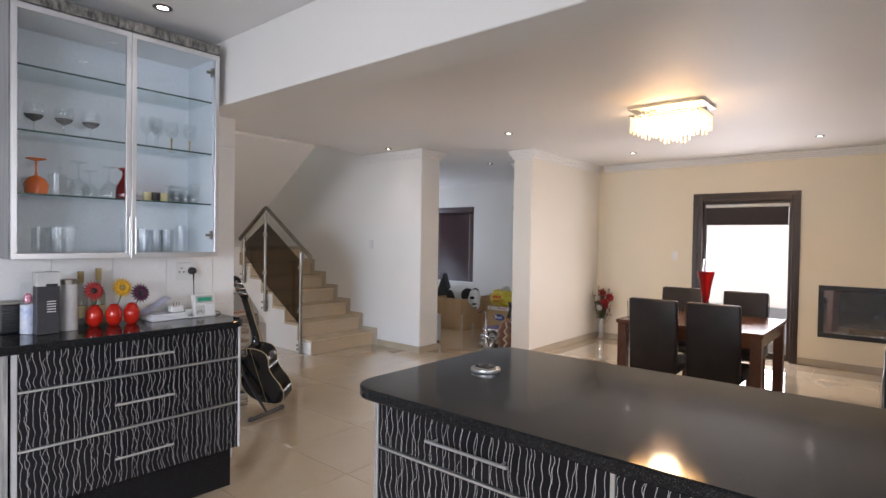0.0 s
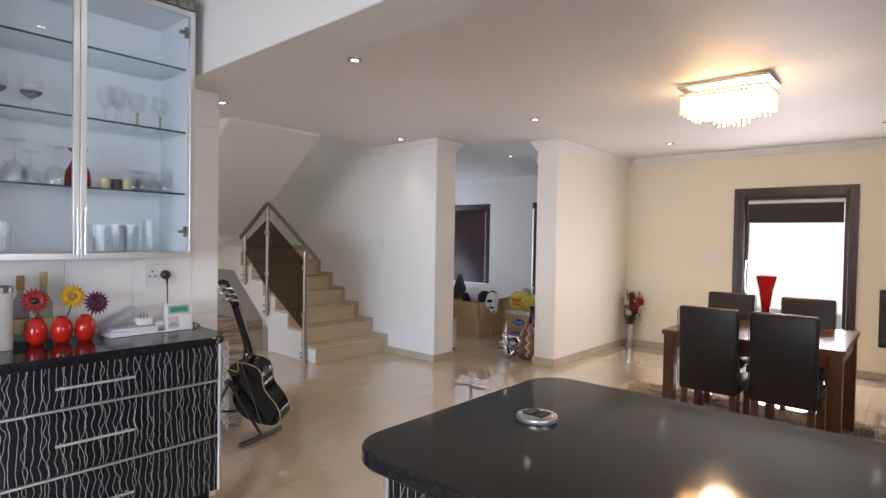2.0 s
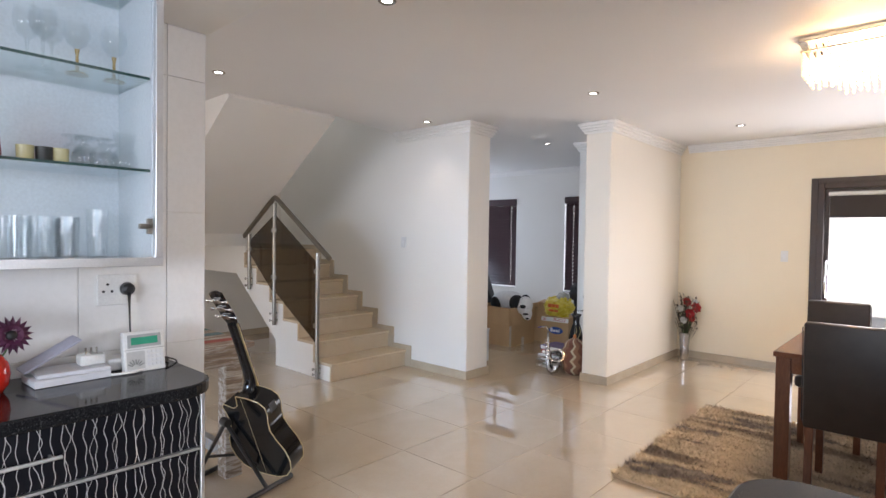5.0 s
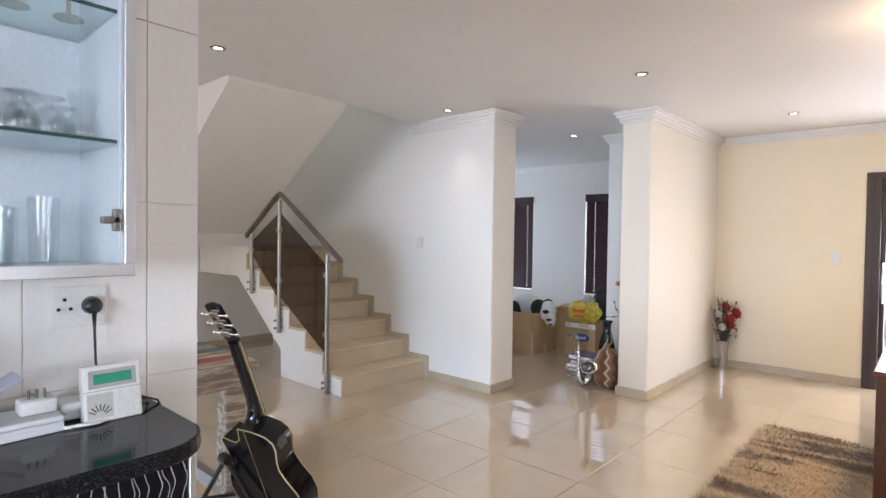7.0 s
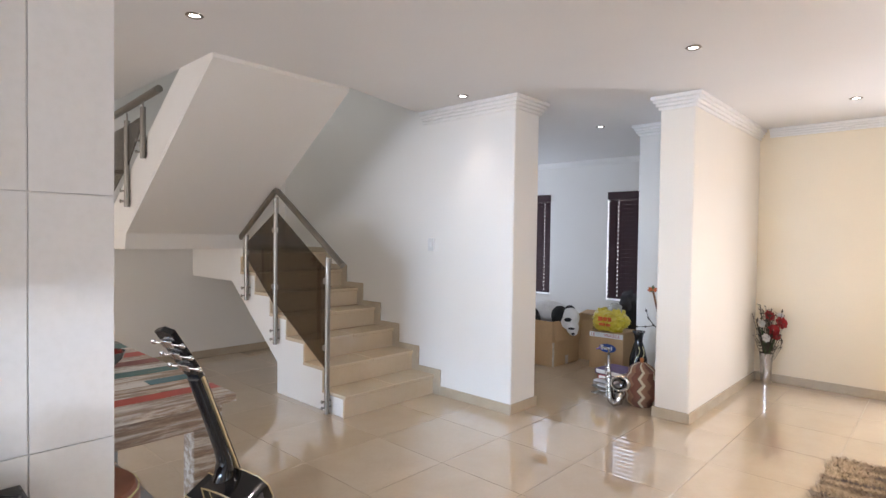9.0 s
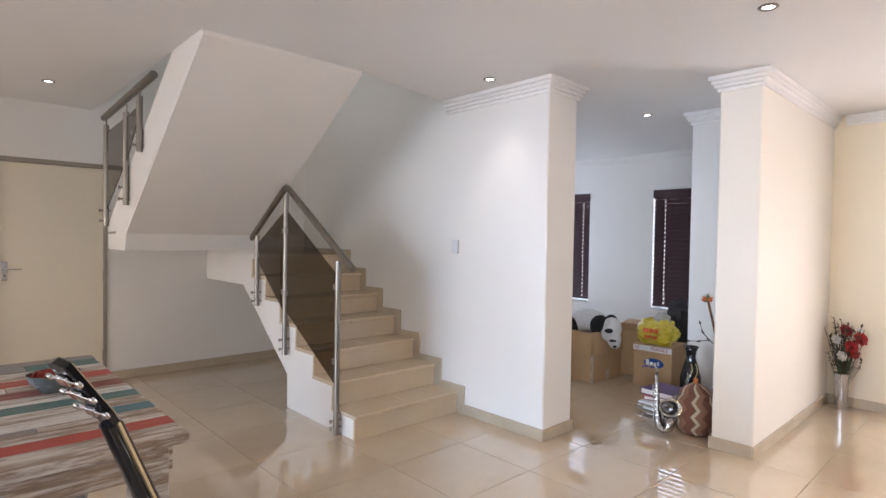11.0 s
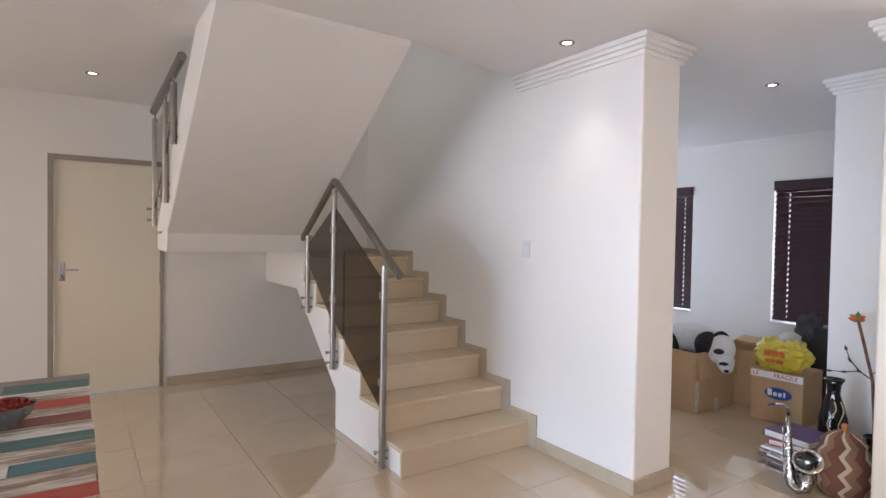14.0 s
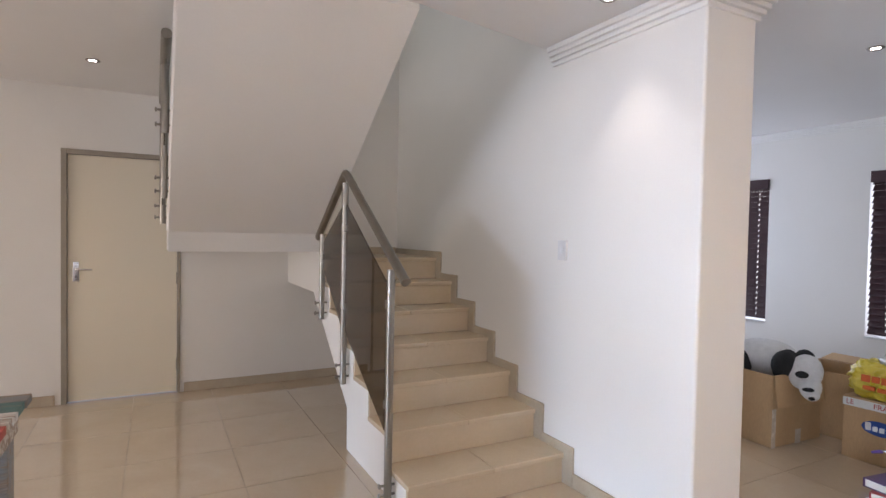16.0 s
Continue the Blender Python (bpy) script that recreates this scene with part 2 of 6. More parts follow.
CHERRY = wood("cherry_wood", (0.13, 0.045, 0.02), (0.25, 0.095, 0.045), 0.25, (2, 12, 12))
CHERRY_LEG = wood("cherry_wood_leg", (0.12, 0.042, 0.02), (0.21, 0.08, 0.04), 0.3, (12, 12, 2))
LEATHER = mottled("dark_brown_leather", (0.014, 0.009, 0.008), (0.026, 0.018, 0.016), 0.42, 8, 220, 0.5, depth=0.001)
CARDBOARD = mottled("cardboard", (0.45, 0.285, 0.14), (0.53, 0.345, 0.18), 0.8, 4, 120, 0.2, stretch=(1, 1, 0.3))


# ---- mesh helpers ----
def part(name, bm, material, parent=None, label="", smooth=False):
    """Links a bmesh, in world metres, as one mesh object, under its thing or part."""
    me = bpy.data.meshes.new(name)
    bm.normal_update()
    bm.to_mesh(me)
    bm.free()
    for m in (material if isinstance(material, (list, tuple)) else [material]):
        me.materials.append(m)
    if smooth:
        me.shade_smooth()
        if smooth is not True:
            me.set_sharp_from_angle(angle=radians(smooth))
    ob = new(name, me)
    if parent is not None:
        ob.parent = parent
        ob.matrix_parent_inverse = parent.matrix_basis.inverted()
    if label:
        ob["label"] = label
    return ob


def thing(name, label, category, group="", at=(0, 0, 0), turn=0.0):
    ob = new(name)
    ob.empty_display_size = 0.1
    ob.matrix_basis = pose(*at, 0, 0, turn)
    return tagged(ob, label, category, group)


def box(bm, x0, x1, y0, y1, z0, z1, bevel=0.0, seg=2, m=None):
    v = [bm.verts.new(p) for p in ((x0, y0, z0), (x1, y0, z0), (x1, y1, z0), (x0, y1, z0), (x0, y0, z1), (x1, y0, z1), (x1, y1, z1), (x0, y1, z1))]
    faces = [bm.faces.new([v[i] for i in f]) for f in ((3, 2, 1, 0), (4, 5, 6, 7), (0, 1, 5, 4), (1, 2, 6, 5), (2, 3, 7, 6), (3, 0, 4, 7))]
    if m is not None:
        bmesh.ops.transform(bm, matrix=m, verts=v)
    if bevel > 0:
        edges = {e for f in faces for e in f.edges}
        bmesh.ops.bevel(bm, geom=list(edges), offset=bevel, segments=seg, affect="EDGES", profile=0.5)
    return bm


def boxes(*rows, bevel=0.0, seg=2):
    bm = bmesh.new()
    for r in rows:
        box(bm, *r, bevel=bevel, seg=seg)
    return bm


def prism(bm, outline, axis, a, b, bevel=0.0):
    """An outline of (u, v) pairs pushed from a to b along an axis: x takes (y, z), y takes (x, z), z takes (x, y)."""
    def at(u, v, w):
        return {"x": (w, u, v), "y": (u, w, v), "z": (u, v, w)}[axis]
    low = [bm.verts.new(at(u, v, a)) for u, v in outline]
    high = [bm.verts.new(at(u, v, b)) for u, v in outline]
    faces = [bm.faces.new(low[::-1]), bm.faces.new(high)]
    n = len(outline)
    for i in range(n):
        faces.append(bm.faces.new((low[i], low[(i + 1) % n], high[(i + 1) % n], high[i])))
    bmesh.ops.recalc_face_normals(bm, faces=faces)
    if bevel > 0:
        bmesh.ops.bevel(bm, geom=list({e for f in faces for e in f.edges}), offset=bevel, segments=2, affect="EDGES", profile=0.5)
    return bm


def lathe(bm, profile, sides=24, m=None, closed=True):
    """Turns (radius, height) pairs about z."""
    rings = []
    for r, z in profile:
        if r < 1e-5:
            rings.append([bm.verts.new((0, 0, z))])
        else:
            rings.append([bm.verts.new((r * math.cos(2 * math.pi * i / sides), r * math.sin(2 * math.pi * i / sides), z)) for i in range(sides)])
    for a, b in zip(rings, rings[1:]):
        for i in range(sides):
            j = (i + 1) % sides
            corner = [a[i % len(a)], a[j % len(a)], b[j % len(b)], b[i % len(b)]]
            corner = list(dict.fromkeys(corner))
            if len(corner) > 2:
                bm.faces.new(corner)
    if m is not None:
        bmesh.ops.transform(bm, matrix=m, verts=[v for r in rings for v in r])
    return bm


def tube(bm, points, radius, sides=10, caps=True, square=False):
    """A round bar along points; radius may be one number or one a point."""
    pts = [Vector(p) for p in points]
    rad = radius if isinstance(radius, (list, tuple)) else [radius] * len(pts)
    rings, up = [], None
    for i, p in enumerate(pts):
        d = (pts[min(i + 1, len(pts) - 1)] - pts[max(i - 1, 0)]).normalized()
        if up is None or abs(up.dot(d)) > 0.99:
            up = Vector((0, 0, 1)) if abs(d.z) < 0.9 else Vector((1, 0, 0))
        side = d.cross(up).normalized()
        up = side.cross(d).normalized()
        rings.append([bm.verts.new(p + rad[i] * (math.cos(2 * math.pi * k / sides) * side + math.sin(2 * math.pi * k / sides) * up)) for k in range(sides)])
    for a, b in zip(rings, rings[1:]):
        for k in range(sides):
            bm.faces.new((a[k], a[(k + 1) % sides], b[(k + 1) % sides], b[k]))
    if caps:
        bm.faces.new(rings[0][::-1])
        bm.faces.new(rings[-1])
    return bm


def structure(name, bm, material, label, category="", smooth=False):
    return tagged(part(name, bm, material, None, "", smooth), label, category or name.split("_")[0], "", "structure")


# ---- the shell ----
CEIL = 2.54          # ceiling height
FACADE = 7.585       # inner face of the cream outer wall
STAIR_X0, STAIR_X1 = 3.87, 4.856
BACK = 8.58          # wall with the plain door
FAR = 8.5            # window wall of the store room

floor = structure("floor", boxes((-3.2, 9.0, -2.6, 9.0, -0.25, -0.006)), GROUT, "cream polished porcelain tiled floor with thin dark joints")

# ceilings
def ceiling_mesh():
    bm = bmesh.new()
    for r in ((-3.2, 2.83, -2.6, 9.0, CEIL, CEIL + 0.22), (2.83, 4.856, -2.6, 5.77, CEIL, CEIL + 0.22), (5.203, 9.0, -2.6, 9.0, CEIL, CEIL + 0.22), (4.856, 5.203, -2.6, 5.77, CEIL, CEIL + 0.22)):
        box(bm, *r)
    prism(bm, [(STAIR_X0, 5.768), (4.856, 5.768), (4.856, 5.98)], "z", CEIL, CEIL + 0.22)
    return bm


structure("ceiling", ceiling_mesh(), CEILING, "smooth white painted plaster ceiling")
# out of view, added to close the stairwell against the sun
structure("ceiling_upper", boxes((2.4, 5.4, 5.0, 9.0, 5.2, 5.35)), CEILING, "unseen white ceiling closing the stairwell at the top")

# walls
structure("wall_kitchen", boxes((-3.2, 1.67, 3.625, 3.80, -0.02, CEIL)), WHITE_WALL, "white kitchen wall that ends free beside the passage", "wall")
structure("beam", boxes((1.436, 1.677, -2.4, 3.615, 2.17, CEIL), bevel=0.006), WHITE_WALL, "white plastered beam between kitchen and dining room", "beam")
stair_wall = prism(bmesh.new(), [(4.921, -0.02), (8.9, -0.02), (8.9, 5.2), (5.78, 5.2), (5.78, CEIL), (4.921, CEIL)], "x", STAIR_X1, 5.203)
bmesh.ops.bevel(stair_wall, geom=[e for e in stair_wall.edges if all(v.co.y < 4.93 for v in e.verts) and abs(e.verts[0].co.z - e.verts[1].co.z) > 1], offset=0.014, segments=3, affect="EDGES", profile=0.5)
structure("wall_stair", stair_wall, WHITE_WALL, "white plastered wall beside the stairs with rounded corner", "wall")
# two unseen upper walls, added to stop sun leaking onto the stair wall
structure("wall_stair_side", boxes((2.5, 2.7, 5.4, 8.9, CEIL + 0.22, 5.2)), WHITE_WALL, "unseen white wall closing the stairwell side above", "wall")
structure("wall_upper_front", boxes((2.7, STAIR_X1, 5.4, 5.55, CEIL + 0.22, 5.2)), WHITE_WALL, "unseen white wall closing the stairwell front above", "wall")
structure("wall_back", boxes((-3.2, 2.10, BACK, 8.9, -0.02, CEIL), (2.93, 3.93, BACK, 8.9, -0.02, CEIL), (3.93, 4.855, BACK, 8.9, -0.02, 1.049), (2.10, 2.93, BACK, 8.9, 2.03, CEIL), (2.5, 3.93, BACK, 8.9, CEIL, 3.9), (2.5, 2.7, BACK, 8.9, 3.9, 5.2)), WHITE_WALL, "white back wall under and behind the stairs", "wall")
structure("wall_back_stairs", boxes((3.93, STAIR_X1, 8.30, 8.9, 1.05, 5.2)), WHITE_WALL, "white back wall of the stairwell", "wall")
structure("wall_dining", boxes((5.655, FACADE, 3.825, 4.09, -0.02, CEIL), bevel=0.012), PALE_WALL, "pale cream plastered wall between dining room and store room", "wall")
structure("wall_facade", boxes((FACADE, 7.85, 2.44, 3.95, -0.02, CEIL), (FACADE, 7.85, 1.33, 2.44, 2.02, CEIL), (FACADE, 7.85, 1.07, 1.33, -0.02, CEIL),
          (FACADE, 7.85, 0.0, 1.07, -0.02, 0.36), (FACADE, 7.85, 0.0, 1.07, 0.95, CEIL), (FACADE, 7.85, -2.4, 0.0, -0.02, CEIL)), CREAM_WALL, "cream painted outer wall with a glazed door", "wall")
structure("wall_store_windows", boxes((FAR, 8.8, 7.88, 8.9, -0.02, CEIL), (FAR, 8.8, 5.92, 6.84, -0.02, CEIL), (FAR, 8.8, 3.8, 4.90, -0.02, CEIL),
          (FAR, 8.8, 4.90, 5.92, -0.02, 0.55), (FAR, 8.8, 4.90, 5.92, 2.07, CEIL), (FAR, 8.8, 6.84, 7.88, -0.02, 0.55), (FAR, 8.8, 6.84, 7.88, 2.07, CEIL)), WHITE_WALL, "pale store room wall with two blinded windows", "wall")
structure("wall_store_pier", boxes((6.6, 6.85, 4.094, 4.66, -0.02, CEIL), bevel=0.01), WHITE_WALL, "white plastered wall pier in the store room", "wall")
structure("wall_store_side", boxes((7.85, FAR, 3.8, 4.0, -0.02, CEIL)), WHITE_WALL, "white store room side wall", "wall")
# the opening is added for the store room's extra lamp
structure("wall_store_back", boxes((5.203, 7.0, 8.6, 8.9, -0.02, CEIL), (8.2, FAR, 8.6, 8.9, -0.02, CEIL), (7.0, 8.2, 8.6, 8.9, -0.02, 0.9), (7.0, 8.2, 8.6, 8.9, 2.1, CEIL)), WHITE_WALL, "white store room back wall with an added opening for light", "wall")
# unseen walls that close the rooms; their openings are added to let daylight in
structure("wall_lounge", boxes((-3.2, -2.9, 3.8, 3.95, -0.02, CEIL), (-3.2, -2.9, 5.55, 5.9, -0.02, CEIL), (-3.2, -2.9, 7.9, 8.58, -0.02, CEIL), (-3.2, -2.9, 3.95, 5.55, 2.1, CEIL), (-3.2, -2.9, 5.9, 7.9, 2.1, CEIL), (-3.2, -2.9, 5.9, 7.9, -0.02, 0.5)), WHITE_WALL, "unseen white wall closing the lounge, with two added light openings", "wall")
structure("wall_kitchen_side", boxes((-3.2, -2.9, -2.6, -0.8, -0.02, CEIL), (-3.2, -2.9, 1.8, 3.625, -0.02, CEIL), (-3.2, -2.9, -0.8, 1.8, -0.02, 0.78), (-3.2, -2.9, -0.8, 1.8, 2.12, CEIL)), WHITE_WALL, "white kitchen side wall with a window opening", "wall")
structure("wall_south", boxes((-2.9, -0.8, -2.6, -2.4, -0.02, CEIL), (1.6, 7.85, -2.6, -2.4, -0.02, CEIL), (-0.8, 1.6, -2.6, -2.4, -0.02, 0.85), (-0.8, 1.6, -2.6, -2.4, 2.15, CEIL)), WHITE_WALL, "white wall with the kitchen window opening", "wall")
ground = structure("ground", boxes((7.85, 60, -60, 60, -0.3, -0.1), (-60, -3.2, -60, 60, -0.3, -0.1), (-3.2, 7.85, -60, -2.6, -0.3, -0.1), (-3.2, 7.85, 9.0, 60, -0.3, -0.1)), mottled("pale_paving", (0.62, 0.60, 0.56), (0.72, 0.70, 0.66), 0.8, 2, 40), "pale sunlit paving outside the glazed door")
# added outside to catch the sun and fill the glazed openings with white
structure("boundary_wall", boxes((11.5, 11.75, -8, 12, -0.1, 2.3)), WHITE_WALL, "white wall added across the patio as a bright backdrop", "wall")


# cornices: three stepped fillets
def cornice(name, x0, x1, y0, y1, sides, size=1.0):
    """Stepped plaster fillets round a block's top, on the sides named out of w e s n."""
    bm = bmesh.new()
    for out, low, high in ((0.070, 0.036, 0.0), (0.052, 0.066, 0.0355), (0.034, 0.096, 0.0655), (0.016, 0.126, 0.0955)):
        out, low, high = out * size, low * size, high * size
        box(bm, x0 - (out if "w" in sides else -0.002), x1 + (out if "e" in sides else -0.002), y0 - (out if "s" in sides else -0.002), y1 + (out if "n" in sides else -0.002), CEIL - low, CEIL - high - 0.001, bevel=0.005 * size, seg=2)
    return structure(name, bm, CORNICE, "white stepped plaster cornice under the ceiling", "cornice", 40)


cornice("cornice_stair_wall", STAIR_X1, 5.203, 4.921, 5.95, "wse", 0.85)
cornice("cornice_dining_wall", 5.655, FACADE, 3.825, 4.09, "wsn", 0.85)
cornice("cornice_facade", FACADE, FACADE + 0.1, -2.4, 3.74, "w", 0.7)
cornice("cornice_pier", 6.6, 6.85, 4.18, 4.66, "wn", 0.85)
cornice("cornice_windows", FAR, FAR + 0.1, 4.0, 8.6, "w", 0.6)


# skirting tiles
def skirting(name, *rows):
    return structure(name, boxes(*rows, bevel=0.003, seg=1), SKIRT, "tan tiled skirting along the wall", "skirting")


SK = 0.082
skirting("baseboard_stair_wall", (STAIR_X1 - 0.014, STAIR_X1, 4.921, 5.68, 0, SK), (STAIR_X1 - 0.014, 5.217, 4.907, 4.921, 0, SK), (5.203, 5.217, 4.921, 8.6, 0, SK))
skirting("baseboard_dining", (5.641, FACADE, 3.811, 3.825, 0, SK), (5.641, 5.655, 3.825, 4.104, 0, SK), (5.655, 6.6, 4.09, 4.104, 0, SK))
skirting("baseboard_facade", (FACADE - 0.014, FACADE, 2.48, 3.811, 0, SK), (FACADE - 0.014, FACADE, -2.4, 1.28, 0, SK))
skirting("baseboard_back", (-2.9, 2.05, BACK - 0.014, BACK, 0, SK), (2.98, 4.85, BACK - 0.014, BACK, 0, SK))
skirting("baseboard_store", (FAR - 0.014, FAR, 4.0, 8.6, 0, SK))


# ---- stairs ----
RISE, GOING, FIRST = 0.175, 0.276, 5.765


def lower_flight():
    bm = bmesh.new()
    outline = [(FIRST + 0.02, 0.0)]
    for n in range(7):
        y = FIRST + GOING * n + 0.02
        outline += [(y, RISE * (n + 1) - 0.03)] if n == 0 else [(y, RISE * n - 0.03), (y, RISE * (n + 1) - 0.03)]
    outline += [(8.57, RISE * 7 - 0.03), (8.57, 0.942), (7.64, 0.942), (6.765, 0.272), (6.76, 0.0)]
    prism(bm, outline, "x", STAIR_X0, STAIR_X1 - 0.002)
    return bm


stairs = tagged(part("stairs", lower_flight(), WHITE_WALL), "white plastered staircase with tan tiled steps turning back at a landing", "stairs", "", "structure")


def upper_flight():
    bm = bmesh.new()
    outline = [(5.77, 2.545), (5.77, 2.76)]
    for n in range(8):
        zz = RISE * (15 - n)
        yy = 5.768 + GOING * n
        outline += [(yy + (0.002 if n == 0 else 0), zz), (yy + GOING, zz)]
    outline = outline[:2] + outline[3:]
    outline[0] = (5.77, 2.512)
    outline[-1] = (7.96, RISE * 8)
    outline += [(7.96, 1.30), (7.93, 1.272), (7.40, 1.272), (7.37, 1.405)]
    prism(bm, outline, "x", 2.83, 3.05)
    inner = outline[:-5] + [(8.57, RISE * 8), (8.57, 1.272)] + outline[-2:]
    prism(bm, inner, "x", 3.05, STAIR_X0 + 0.01)
    return bm


part("landing_riser", boxes((STAIR_X0 - 0.004, 3.899, 7.425, 8.57, 0.985, 1.2715), (STAIR_X0 + 0.0105, 3.899, 7.425, 8.57, 1.30, RISE * 8 - 0.003)), WHITE_WALL, stairs)
part("stringer", prism(bmesh.new(), [(5.775, 2.53), (7.375, 1.43), (7.95, 1.41), (7.95, 1.475), (5.775, 2.86)], "x", 2.826, 2.88, 0.004), WHITE_WALL, stairs, "white plastered side of the upper flight")
flight = part("flight", upper_flight(), WHITE_WALL, stairs, "white plastered upper flight with smooth sloping soffit")
for n in range(7):
    y = FIRST + GOING * n
    step = part("step", boxes((STAIR_X0 - 0.012, STAIR_X1 - 0.004, y, y + 0.018, RISE * n + 0.001, RISE * (n + 1) - 0.031), bevel=0.002, seg=1), STAIR_TILE, stairs)
    deep = GOING + 0.02 if n < 6 else 0.87
    for a, b in ((STAIR_X0 - 0.014 if n < 6 else STAIR_X0 + 0.012, 4.36), (4.362, STAIR_X1 - 0.004)):
        part("tread", boxes((a, b, y - 0.014, y + deep, RISE * (n + 1) - 0.029, RISE * (n + 1)), bevel=0.005), STAIR_TILE, stairs)
    # skirting that follows the steps
    top = RISE * (n + 1)
    part("stair_skirting", boxes((STAIR_X1 - 0.016, STAIR_X1 - 0.001, y - 0.085, y + GOING - 0.086 if n < 6 else 8.3, top - 0.176 if n else 0.0, top + 0.052), bevel=0.002, seg=1), SKIRT, stairs)
part("stair_skirting", boxes((3.94, STAIR_X1 - 0.016, 8.285, 8.299, RISE * 7, RISE * 7 + 0.06), (3.90, 3.94, 7.45, 8.299, RISE * 7, RISE * 8 + 0.005), bevel=0.002, seg=1), SKIRT, stairs)


# ---- kitchen ----
def rounded_slab(x0, x1, y0, y1, z0, z1, corners, r, edge=0.006):
    """A slab whose named corners (sw se nw ne) are rounded with radius r."""
    outline = []
    for key, cx, cy, a0 in (("sw", x0, y0, 180), ("se", x1, y0, 270), ("ne", x1, y1, 0), ("nw", x0, y1, 90)):
        if key in corners:
            ox, oy = cx + (r if "w" in key else -r), cy + (r if "s" in key else -r)
            outline += [(ox + r * math.cos(radians(a0 + k * 11.25)), oy + r * math.sin(radians(a0 + k * 11.25))) for k in range(9)]
        else:
            outline.append((cx, cy))
    bm = prism(bmesh.new(), outline, "z", z0, z1)
    rim = [e for e in bm.edges if abs(e.verts[0].co.z - e.verts[1].co.z) < 1e-6]
    bmesh.ops.bevel(bm, geom=rim, offset=edge, segments=2, affect="EDGES", profile=0.5)
    return bm


def bar_handle(parent, a, b, out, r=0.005):
    """A straight bar on two short pegs; out is the way off the front."""
    a, b, out = Vector(a), Vector(b), Vector(out)
    bm = bmesh.new()
    tube(bm, [a + out, b + out], r, 10)
    for f in (0.08, 0.92):
        p = a.lerp(b, f)
        tube(bm, [p, p + out], r * 0.8, 8)
    return part("handle", bm, ALU, parent, "brushed steel bar handle", 40)


unit = thing("drawer_cabinet", "black drawer cabinet with silver wavy lines under the counter", "cabinet", at=(0.96, 3.4, 0))
part("body", boxes((0.452, 1.472, 3.212, 3.61, 0.235, 0.918)), BLACK, unit)
part("plinth", boxes((0.47, 1.46, 3.262, 3.60, 0.0, 0.232), bevel=0.003), GRANITE, unit, "glossy black plinth")
for z0, z1 in ((0.240, 0.485), (0.498, 0.740), (0.753, 0.915)):
    front = part("drawer", boxes((0.462, 1.462, 3.192, 3.211, z0, z1), bevel=0.002), WAVY, unit)
    zm = (z0 + z1) / 2
    bar_handle(front, (0.828, 3.192, zm), (1.098, 3.192, zm), (0, -0.026, 0))
for z in (0.4915, 0.7465):
    part("trim_strip", boxes((0.462, 1.472, 3.189, 3.211, z - 0.004, z + 0.004), bevel=0.001, seg=1), ALU, unit)
for x in (0.438, 1.464):
    part("edge_strip", boxes((x, x + 0.022 if x < 1 else x + 0.012, 3.188, 3.61 if x > 1 else 3.211, 0.236, 0.918), bevel=0.002, seg=1), ALU, unit, "satin aluminium edge strip")

LIGHT_WAVY = mottled("pale_streaked_laminate", (0.20, 0.20, 0.20), (0.55, 0.54, 0.52), 0.35, 5, 60, 0.05, stretch=(14, 14, 1.0))
unit = thing("corner_cabinet", "pale streaked corner cabinet under the black counter", "cabinet", at=(0.0, 3.4, 0))
part("body", boxes((-0.9, 0.43, 3.212, 3.61, 0.1, 0.918)), LIGHT_WAVY, unit)
part("plinth", boxes((-0.9, 0.43, 3.262, 3.60, 0.0, 0.098)), GRANITE, unit)
part("door", boxes((-0.44, 0.428, 3.19, 3.211, 0.102, 0.916), bevel=0.002), LIGHT_WAVY, unit)

tagged(part("worktop", rounded_slab(-0.9, 1.515, 3.145, 3.61, 0.919, 0.957, ("se",), 0.13), GRANITE), "polished black granite worktop with rounded end", "worktop")

# hanging glass cabinet
GREY_SIDE = mottled("grey_streaked_side", (0.10, 0.10, 0.105), (0.30, 0.30, 0.31), 0.35, 4, 60, 0.05, stretch=(10, 10, 0.8))
LEAF_TRIM = mottled("black_silver_trim", (0.003, 0.003, 0.003), (0.30, 0.285, 0.26), 0.35, 42, 160, 0.3, stretch=(1.4, 1, 0.5))
INNER = mottled("pale_blue_laminate", (0.62, 0.68, 0.73), (0.68, 0.74, 0.79), 0.35, 2, 120, 0.03)
unit = thing("glass_cabinet", "hanging glass-fronted cabinet with aluminium frames full of glassware", "cabinet", at=(0.92, 3.45, 1.31))
CX0, CX1, CZ0, CZ1, CF = 0.456, 1.383, 1.31, 2.425, 3.28
part("side_panel", boxes((CX0 - 0.004, CX0 + 0.016, CF + 0.022, 3.61, CZ0, CZ1 + 0.05), bevel=0.001), GREY_SIDE, unit, "grey streaked side panel")
part("side_panel", boxes((CX1 - 0.018, CX1, CF + 0.022, 3.61, CZ0, CZ1), bevel=0.001), WHITE_LAM, unit)
part("base_panel", boxes((CX0 + 0.017, CX1 - 0.019, CF + 0.022, 3.61, CZ0, CZ0 + 0.018)), WHITE_LAM, unit)
part("top_panel", boxes((CX0 + 0.017, CX1 - 0.019, CF + 0.022, 3.61, CZ1 - 0.018, CZ1)), WHITE_LAM, unit)
part("back_panel", boxes((CX0 + 0.017, CX1 - 0.019, 3.598, 3.61, CZ0 + 0.019, CZ1 - 0.019)), INNER, unit)
part("inner_lining", boxes((CX1 - 0.022, CX1 - 0.0185, CF + 0.024, 3.597, CZ0 + 0.019, CZ1 - 0.019)), INNER, unit)
